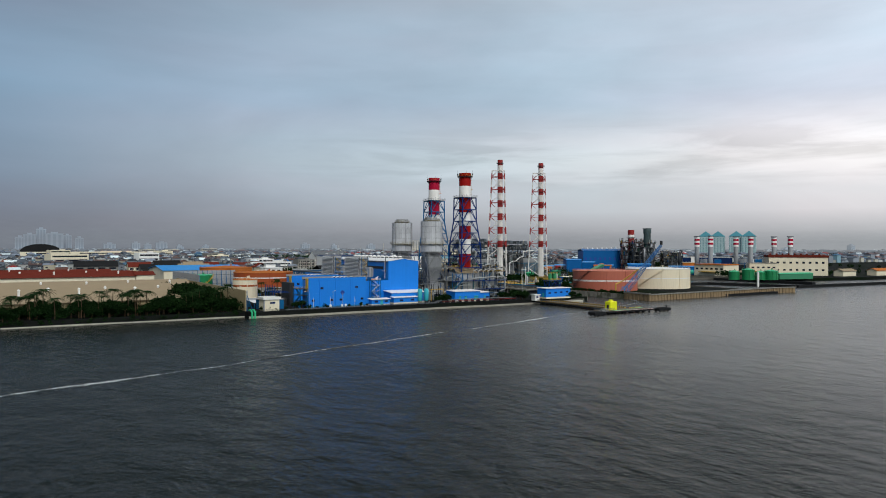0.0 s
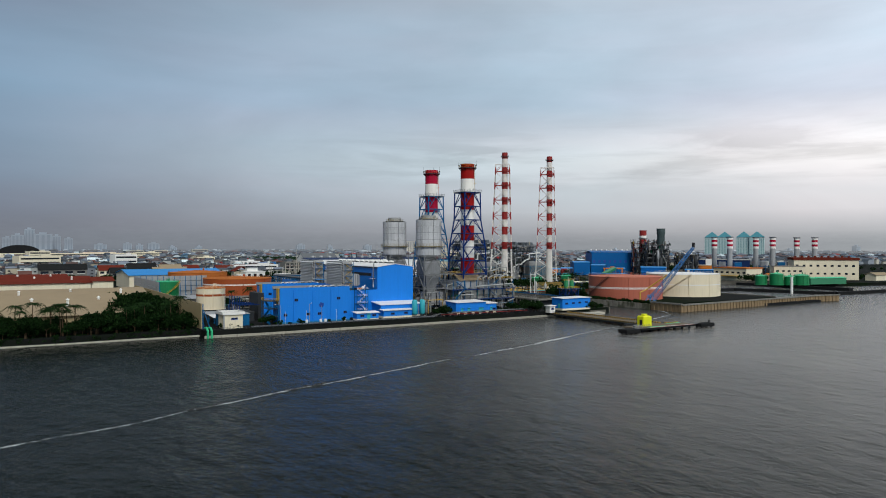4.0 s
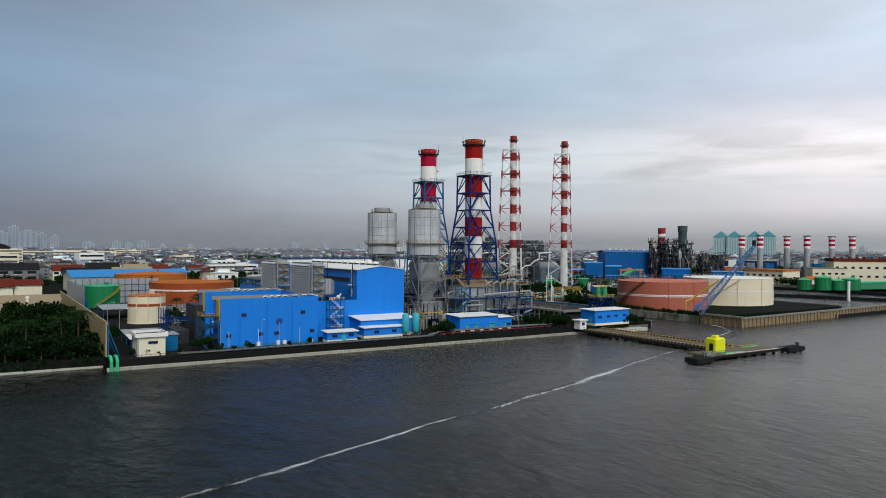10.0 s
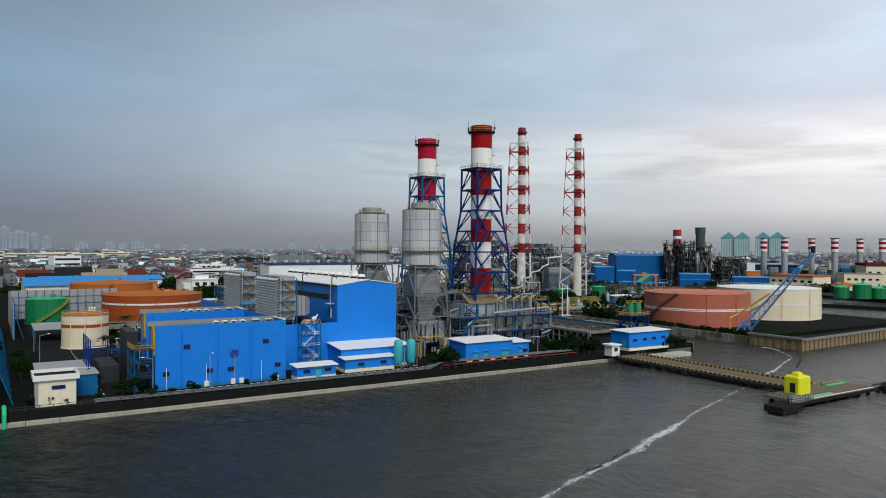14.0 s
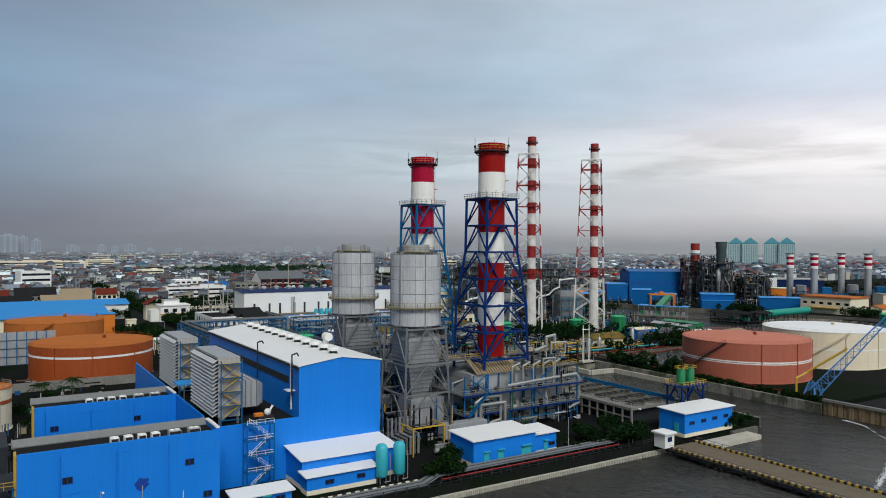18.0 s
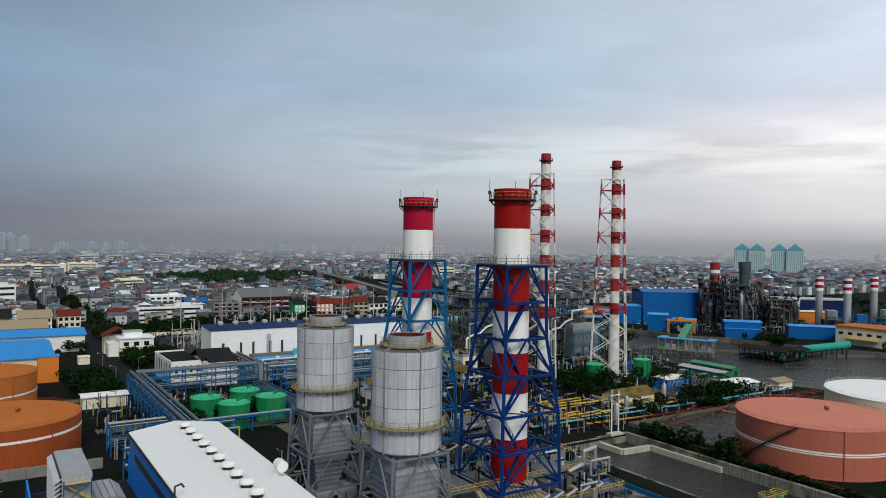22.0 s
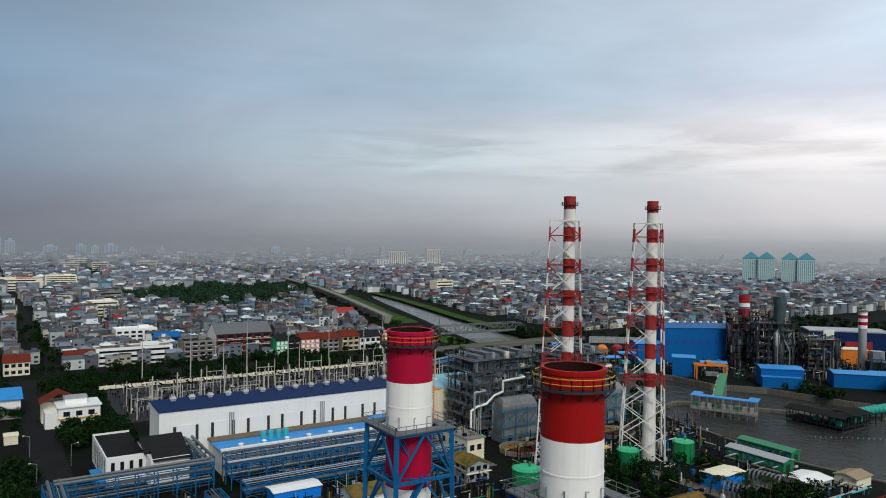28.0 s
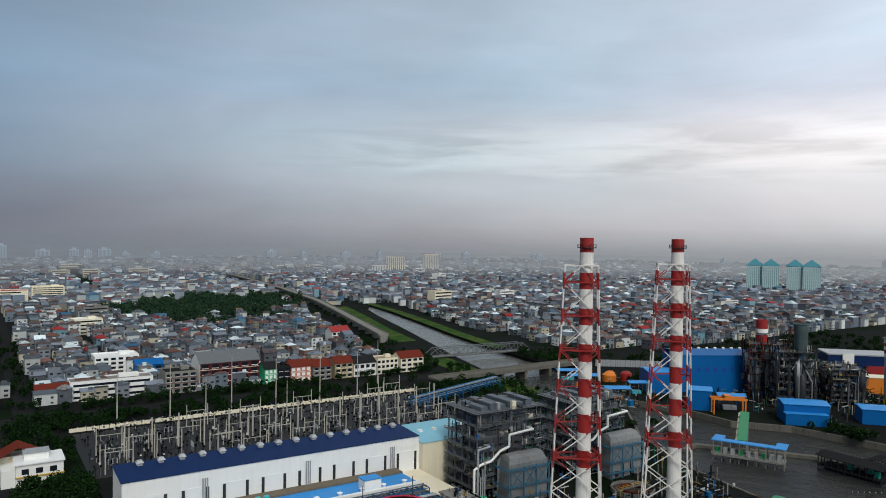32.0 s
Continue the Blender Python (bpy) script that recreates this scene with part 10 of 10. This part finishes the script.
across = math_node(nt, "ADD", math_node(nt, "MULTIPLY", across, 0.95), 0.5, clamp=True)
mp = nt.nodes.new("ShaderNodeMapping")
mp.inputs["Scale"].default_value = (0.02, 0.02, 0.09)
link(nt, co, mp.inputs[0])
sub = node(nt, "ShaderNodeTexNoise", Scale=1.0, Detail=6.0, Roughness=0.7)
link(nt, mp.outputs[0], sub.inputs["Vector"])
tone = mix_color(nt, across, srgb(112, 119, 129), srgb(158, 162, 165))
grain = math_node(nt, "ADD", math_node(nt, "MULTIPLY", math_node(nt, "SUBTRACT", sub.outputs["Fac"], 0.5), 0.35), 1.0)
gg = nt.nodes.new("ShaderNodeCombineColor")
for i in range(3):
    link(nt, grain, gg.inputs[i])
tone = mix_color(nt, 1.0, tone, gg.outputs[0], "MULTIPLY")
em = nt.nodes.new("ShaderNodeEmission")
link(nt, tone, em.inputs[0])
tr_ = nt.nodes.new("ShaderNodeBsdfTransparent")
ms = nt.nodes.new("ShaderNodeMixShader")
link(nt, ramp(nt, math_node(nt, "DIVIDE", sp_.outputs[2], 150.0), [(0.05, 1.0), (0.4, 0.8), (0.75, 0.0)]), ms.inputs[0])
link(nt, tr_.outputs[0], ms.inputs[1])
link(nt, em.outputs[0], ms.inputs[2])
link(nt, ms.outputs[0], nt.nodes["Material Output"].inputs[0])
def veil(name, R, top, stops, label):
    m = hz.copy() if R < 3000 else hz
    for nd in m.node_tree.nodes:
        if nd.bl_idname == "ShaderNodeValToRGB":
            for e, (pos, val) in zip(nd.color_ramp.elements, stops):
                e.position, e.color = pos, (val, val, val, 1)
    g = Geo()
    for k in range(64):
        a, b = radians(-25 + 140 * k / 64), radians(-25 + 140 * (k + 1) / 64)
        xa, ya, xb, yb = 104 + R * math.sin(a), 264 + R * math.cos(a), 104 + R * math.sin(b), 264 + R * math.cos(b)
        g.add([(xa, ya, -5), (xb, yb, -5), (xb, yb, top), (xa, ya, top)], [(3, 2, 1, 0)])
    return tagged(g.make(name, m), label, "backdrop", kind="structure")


veil("backdrop", 3420, 150, [(0.05, 1.0), (0.3, 0.85), (0.75, 0.0)], "glowing sheet painted as hazy grey suburbs along the horizon")
veil("haze_sheet", 1800, 150, [(0.03, 0.0), (0.30, 0.74), (0.9, 0.0)], "glowing see-through sheet of painted haze before the farthest suburbs")


# ---- trees ----
def leaf_cloud(centres, radii, count, size, seed, squash=0.75):
    """Corners of many small leaf clumps spread over rounded, uneven crowns."""
    rs = np.random.RandomState(seed)
    n = len(centres)
    c = np.repeat(np.asarray(centres, float), count, 0)
    r = np.repeat(np.asarray(radii, float), count)
    d = rs.normal(size=(n * count, 3))
    d /= np.linalg.norm(d, axis=1)[:, None]
    lump = 0.75 + 0.35 * np.sin(3.1 * d[:, 0] + c[:, 0]) * np.cos(2.7 * d[:, 1] + c[:, 1])
    p = c + d * (r * lump * rs.uniform(0.45, 1.0, n * count) ** 0.5)[:, None] * np.array([1, 1, squash])
    a = rs.normal(size=(n * count, 3))
    a /= np.linalg.norm(a, axis=1)[:, None]
    b = np.cross(a, rs.normal(size=(n * count, 3)))
    b /= np.linalg.norm(b, axis=1)[:, None]
    s = (size * rs.uniform(0.6, 1.3, n * count))[:, None]
    return np.stack([p - a * s - b * s * 0.6, p + a * s - b * s * 0.6, p + a * s + b * s * 0.6, p - a * s + b * s * 0.6], 1)


def scatter(n, x0, y0, x1, y1, seed, ok=None):
    rs = np.random.RandomState(seed)
    p = np.stack([rs.uniform(x0, x1, n), rs.uniform(y0, y1, n)], 1)
    return p[ok(p[:, 0], p[:, 1])] if ok else p


def wood(name, pts, rad, count, size, seed, label, mat="leaf"):
    rs = np.random.RandomState(seed)
    r = rs.uniform(rad[0], rad[1], len(pts))
    c = np.column_stack([pts, G + r * 0.95])
    return tagged(quad_mesh(name, leaf_cloud(c, r, count, size, seed), [mat]), label, "trees", kind="stuff")


strips = [scatter(120, 141, 682, 345, 712, 1), scatter(60, 141, 730, 400, 741, 2), scatter(90, 60, 600, 103, 712, 3), scatter(70, 117, 560, 142, 596, 4), scatter(60, 117, 618, 142, 712, 5), scatter(40, 86, 490, 103, 540, 6), scatter(50, 345, 640, 420, 690, 7), scatter(110, 360, 700, 430, 900, 8),
          scatter(40, 120, 734, 136, 1100, 9), scatter(50, -60, 640, 100, 735, 10), scatter(44, 262, 408, 300, 442, 11), scatter(16, 239, 318, 245, 352, 111), scatter(8, 262, 364, 300, 376, 112), scatter(30, 108, 432, 148, 450, 113), scatter(24, 300, 372, 330, 384, 114), scatter(12, 268, 402, 330, 424, 12), scatter(40, 352, 500, 420, 640, 13)]
wood("yard_trees", np.concatenate(strips), (2.2, 4.6), 190, 0.42, 21, "dark green leafy trees along the roads and yards")
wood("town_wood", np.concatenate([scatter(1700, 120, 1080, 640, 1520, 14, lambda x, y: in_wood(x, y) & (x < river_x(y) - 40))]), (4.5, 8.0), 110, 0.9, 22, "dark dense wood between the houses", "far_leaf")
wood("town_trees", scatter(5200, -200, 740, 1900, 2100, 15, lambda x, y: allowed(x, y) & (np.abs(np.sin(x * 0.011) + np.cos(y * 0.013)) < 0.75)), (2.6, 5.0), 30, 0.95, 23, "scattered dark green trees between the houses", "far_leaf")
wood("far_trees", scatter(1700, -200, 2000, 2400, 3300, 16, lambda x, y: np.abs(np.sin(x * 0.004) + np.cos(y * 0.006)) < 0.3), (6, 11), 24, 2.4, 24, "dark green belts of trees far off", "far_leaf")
wood("river_trees", np.concatenate([scatter(160, 300, 740, 900, 1500, 17, lambda x, y: (np.abs(x - river_x(y) - 75) < 14)), scatter(420, 300, 780, 700, 1500, 117, lambda x, y: (np.abs(x - river_x(y) + 78) < 20) & (y < 1240)), scatter(60, 440, 700, 520, 780, 18, lambda x, y: x > river_x(y) + 36), scatter(130, 640, 600, 900, 720, 19), scatter(50, 560, 640, 660, 700, 20)]), (2.5, 5.0), 90, 0.6, 25, "leafy trees along the river and yards")
wood("shore_trees", np.concatenate([scatter(20, 486, 456, 500, 486, 31), scatter(46, 640, 366, 900, 384, 32), scatter(24, 520, 395, 545, 412, 33), scatter(60, 560, 470, 640, 520, 34), scatter(50, 700, 470, 1000, 620, 35)]), (2.2, 4.2), 90, 0.5, 26, "leafy trees along the far shore")
wood("canal_weeds", np.concatenate([scatter(120, 238.4, 264, 242, 345, 41), scatter(90, 238.5, 300, 262, 331, 42, lambda x, y: (x - 266) ** 2 + (y - 308) ** 2 > 560), scatter(26, 140, 262, 166, 270, 43), scatter(18, 186, 259, 200, 261, 44), scatter(14, 6, 262.5, 60, 266.5, 45)]), (0.6, 1.5), 60, 0.28, 27, "low green weeds and shrubs along the walls")

wood("park_shrubs", np.concatenate([scatter(330, -150, 267.8, 0.5, 286, 51), scatter(60, -40, 286, 0.5, 330, 52)]), (1.3, 2.9), 120, 0.3, 28, "dark green shrubs and low trees along the park bank")
rs = np.random.RandomState(61)
low = np.column_stack([rs.uniform(-170, 0.8, 230), rs.uniform(266.9, 268.4, 230), rs.uniform(1.9, 3.4, 230)])
tagged(quad_mesh("bank_weeds", leaf_cloud(low, rs.uniform(0.7, 1.5, 230), 70, 0.24, 62), ["leaf"]), "dark weeds hanging over the low bank", "shrubs", kind="stuff")
wood("bridge_trees", np.concatenate([scatter(60, 500, 700, 575, 770, 53), scatter(40, 380, 600, 425, 690, 54), scatter(50, 500, 600, 560, 640, 55)]), (2.0, 4.2), 90, 0.5, 29, "dark green trees by the bridges")


def broadleaf(x, y, h, r, seed, label="dark green broadleaf tree with a dense uneven crown"):
    rnd = random.Random(seed)
    t = thing("broadleaf_tree", (x, y, G), label, "tree", "broadleaf trees")
    k = Geo().tube((0, 0, -0.2), (0.1, 0.05, h * 0.45), 0.22, 8, 0.15)
    tips = []
    for i in range(6):
        a = 2 * math.pi * i / 6 + rnd.uniform(-0.4, 0.4)
        e = (r * 0.6 * math.cos(a), r * 0.6 * math.sin(a), h * rnd.uniform(0.6, 0.85))
        k.tube((0.1, 0.05, h * rnd.uniform(0.3, 0.45)), e, 0.1, 6, 0.04)
        tips.append(e)
    k.make("trunk", "bark", t)
    tips.append((0, 0, h * 0.9))
    c = quad_mesh("crown", leaf_cloud(tips, [r * rnd.uniform(0.45, 0.7) for _ in tips], 170, 0.26, seed, 0.8), ["leaf"])
    c.parent = t
    return t


def palm(x, y, h, seed):
    rnd = random.Random(seed)
    t = thing("palm_tree", (x, y, G), "tall palm with drooping dark green fronds on the bank", "tree", "palm trees")
    lean = (rnd.uniform(-0.6, 0.6), rnd.uniform(-0.6, 0.6))
    k = Geo()
    pts = [(lean[0] * f * f, lean[1] * f * f, h * f) for f in (0, 0.25, 0.5, 0.75, 1.0)]
    pts[0] = (0, 0, -0.2)
    for i, (a, b) in enumerate(zip(pts, pts[1:])):
        k.tube(a, b, 0.24 - 0.03 * i, 8, 0.21 - 0.03 * i)
    k.make("trunk", "bark", t)
    quads = []
    top = Vector(pts[-1])
    for i in range(20):
        a = 2 * math.pi * i / 20 + rnd.uniform(-0.2, 0.2)
        L, up = rnd.uniform(3.2, 4.6), rnd.uniform(-0.3, 1.3)
        d = Vector((math.cos(a), math.sin(a), 0))
        sd = Vector((-math.sin(a), math.cos(a), 0))
        prev = top
        for s in range(1, 8):
            f = s / 7
            c = top + d * L * f + Vector((0, 0, up * f * 1.6 - 2.6 * f * f))
            for side in (-1, 1):
                for half in (0.0, 0.5):
                    base = prev.lerp(c, half)
                    wid = 0.9 * math.sin(math.pi * min(1, f + 0.12)) + 0.12
                    tipp = base + sd * side * wid + d * 0.35 + Vector((0, 0, -0.35 * wid))
                    quads += [base, base + (c - prev) * 0.34, tipp + (c - prev) * 0.1, tipp]
            prev = c
    c = quad_mesh("fronds", np.array([tuple(q) for q in quads]), ["palm"])
    c.parent = t
    return t


rnd = random.Random(77)
p0 = [palm(-66, 270, 8.6, 1), palm(-40, 271, 10.2, 2), palm(-8, 270, 10.8, 3)]
for k in range(26):
    q = p0[k % 3]
    c = copy_thing(q, pose(rnd.uniform(-92, -2), rnd.uniform(268.5, 278), G, 0, 0, rnd.uniform(0, 360)))
    f = rnd.uniform(0.8, 1.15)
    c.scale = (f, f, f)
b0 = [broadleaf(-52, 274, 6.0, 3.4, 11), broadleaf(-20, 276, 6.6, 3.8, 12), broadleaf(-80, 273, 5.4, 3.2, 13), broadleaf(159.5, 262.3, 4.6, 2.8, 14)]
spots = [(rnd.uniform(-120, 0), rnd.uniform(268, 300)) for _ in range(64)] + [(rnd.uniform(-20, 0), rnd.uniform(300, 345)) for _ in range(16)]
spots += [(rnd.uniform(-95, -1), rnd.uniform(267.6, 271)) for _ in range(26)]
tall = random.Random(5)
for k in range(26):
    c = copy_thing(b0[k % 3], pose(tall.uniform(-21, 0), tall.uniform(286, 352), G, 0, 0, tall.uniform(0, 360)))
    f = tall.uniform(1.1, 1.6)
    c.scale = (f, f, f)
for k, (x, y) in enumerate(((153, 262.2), (156.5, 261.8), (159.0, 262.6), (106.5, 261.6))):
    c = copy_thing(b0[k % 3], pose(x, y, G - 0.6, 0, 0, 70 * k))
    c.scale = (0.95, 0.95, 0.8)
spots += [(106, 262.8), (103.5, 263.2), (108, 264.5), (193.5, 257.9 + 1.8), (190.5, 259.8), (26, 267), (28, 264), (20, 276), (8, 300), (9, 312), (8, 330), (38, 345), (36, 360), (44, 385), (28, 400), (148, 264.8), (149.5, 268), (150, 272), (160, 266), (158, 270), (112, 270)]
for k, (x, y) in enumerate(spots):
    c = copy_thing(b0[k % 4], pose(x, y, G, 0, 0, rnd.uniform(0, 360)))
    f = rnd.uniform(0.7, 1.1) * (0.75 if x > 3 else 1.0)
    c.scale = (f, f, f)
for k, (x, y) in enumerate(((29, 312), (46, 352), (49, 362), (42, 370), (300, 382), (306, 378), (312, 384), (318, 380), (294, 388), (309, 390))):
    c = copy_thing(p0[k % 3], pose(x, y, G, 0, 0, 40 * k))
    c.scale = (0.9, 0.9, 0.9)
def bank(name, x0, x1, y0, y1, z):
    return slab(name, x0, y0, x1, y1, "yard", "dark weedy bank under the trees", "ground", t=0.04)
bank("park_ground", -300, 2, 267.2, 289, G)

# ---- floating boom with foam ----
line = [(-118, 113), (-93, 121), (-73, 127), (-43, 136), (-9, 150), (18, 158), (43, 168), (62, 174), (100, 187.5), (139, 202.5), (161, 209.5), (201, 226), (223, 236), (233, 248), (236, 259)]
fine, tot = [], 0.0
for (xa, ya), (xb, yb_) in zip(line, line[1:]):
    n = max(2, int(math.hypot(xb - xa, yb_ - ya) / 3))
    fine += [(xa + (xb - xa) * k / n, ya + (yb_ - ya) * k / n) for k in range(n)]
fine = [(x + 0.5 * math.sin(0.21 * i) + 0.3 * math.sin(0.53 * i + 1), y + 0.6 * math.sin(0.13 * i + 2) + 0.3 * math.sin(0.71 * i)) for i, (x, y) in enumerate(fine)]
fv, fu = [], []
for (xa, ya), (xb, yb_) in zip(fine, fine[1:]):
    L = math.hypot(xb - xa, yb_ - ya)
    nx, ny = -(yb_ - ya) / L, (xb - xa) / L
    wa = 1.9 + 1.2 * math.sin(tot * 0.05) * math.sin(tot * 0.017 + 1)
    wb = 1.9 + 1.2 * math.sin((tot + L) * 0.05) * math.sin((tot + L) * 0.017 + 1)
    fv += [(xa - nx * wa, ya - ny * wa, W + 0.03), (xb - nx * wb, yb_ - ny * wb, W + 0.03), (xb + nx * wb, yb_ + ny * wb, W + 0.03), (xa + nx * wa, ya + ny * wa, W + 0.03)]
    fu += [(tot, 0), (tot + L, 0), (tot + L, 1), (tot, 1)]
    tot += L
foam = quad_mesh("foam", fv, ["foam"])
foam.data.uv_layers.new(name="UVMap").data.foreach_set("uv", np.array(fu, np.float32).ravel())
tagged(foam, "broken white foam streak lying on the water", "foam", kind="stuff")
rnd = random.Random(3)
for (xa, ya, xb, yb_) in ((-6, 151.5, 6, 155.5), (-30, 141.5, -22, 144.8), (80, 180.6, 96, 186), (204, 222.5, 222, 232)):
    boom_f = thing("floating_boom", (xa, ya, W), "dark floating debris boom in broken lengths on the water", "boom", "floating booms")
    n = int(math.hypot(xb - xa, yb_ - ya) / 1.5)
    for k in range(n):
        f = k / n
        x, y = (xb - xa) * f + rnd.uniform(-0.2, 0.2), (yb_ - ya) * f + rnd.uniform(-0.35, 0.35)
        a = math.atan2(yb_ - ya, xb - xa) + rnd.uniform(-0.25, 0.25)
        Geo().tube((x, y, 0.02), (x + 1.25 * math.cos(a), y + 1.25 * math.sin(a), 0.05), rnd.uniform(0.14, 0.26), 7).make("float", "black", boom_f)
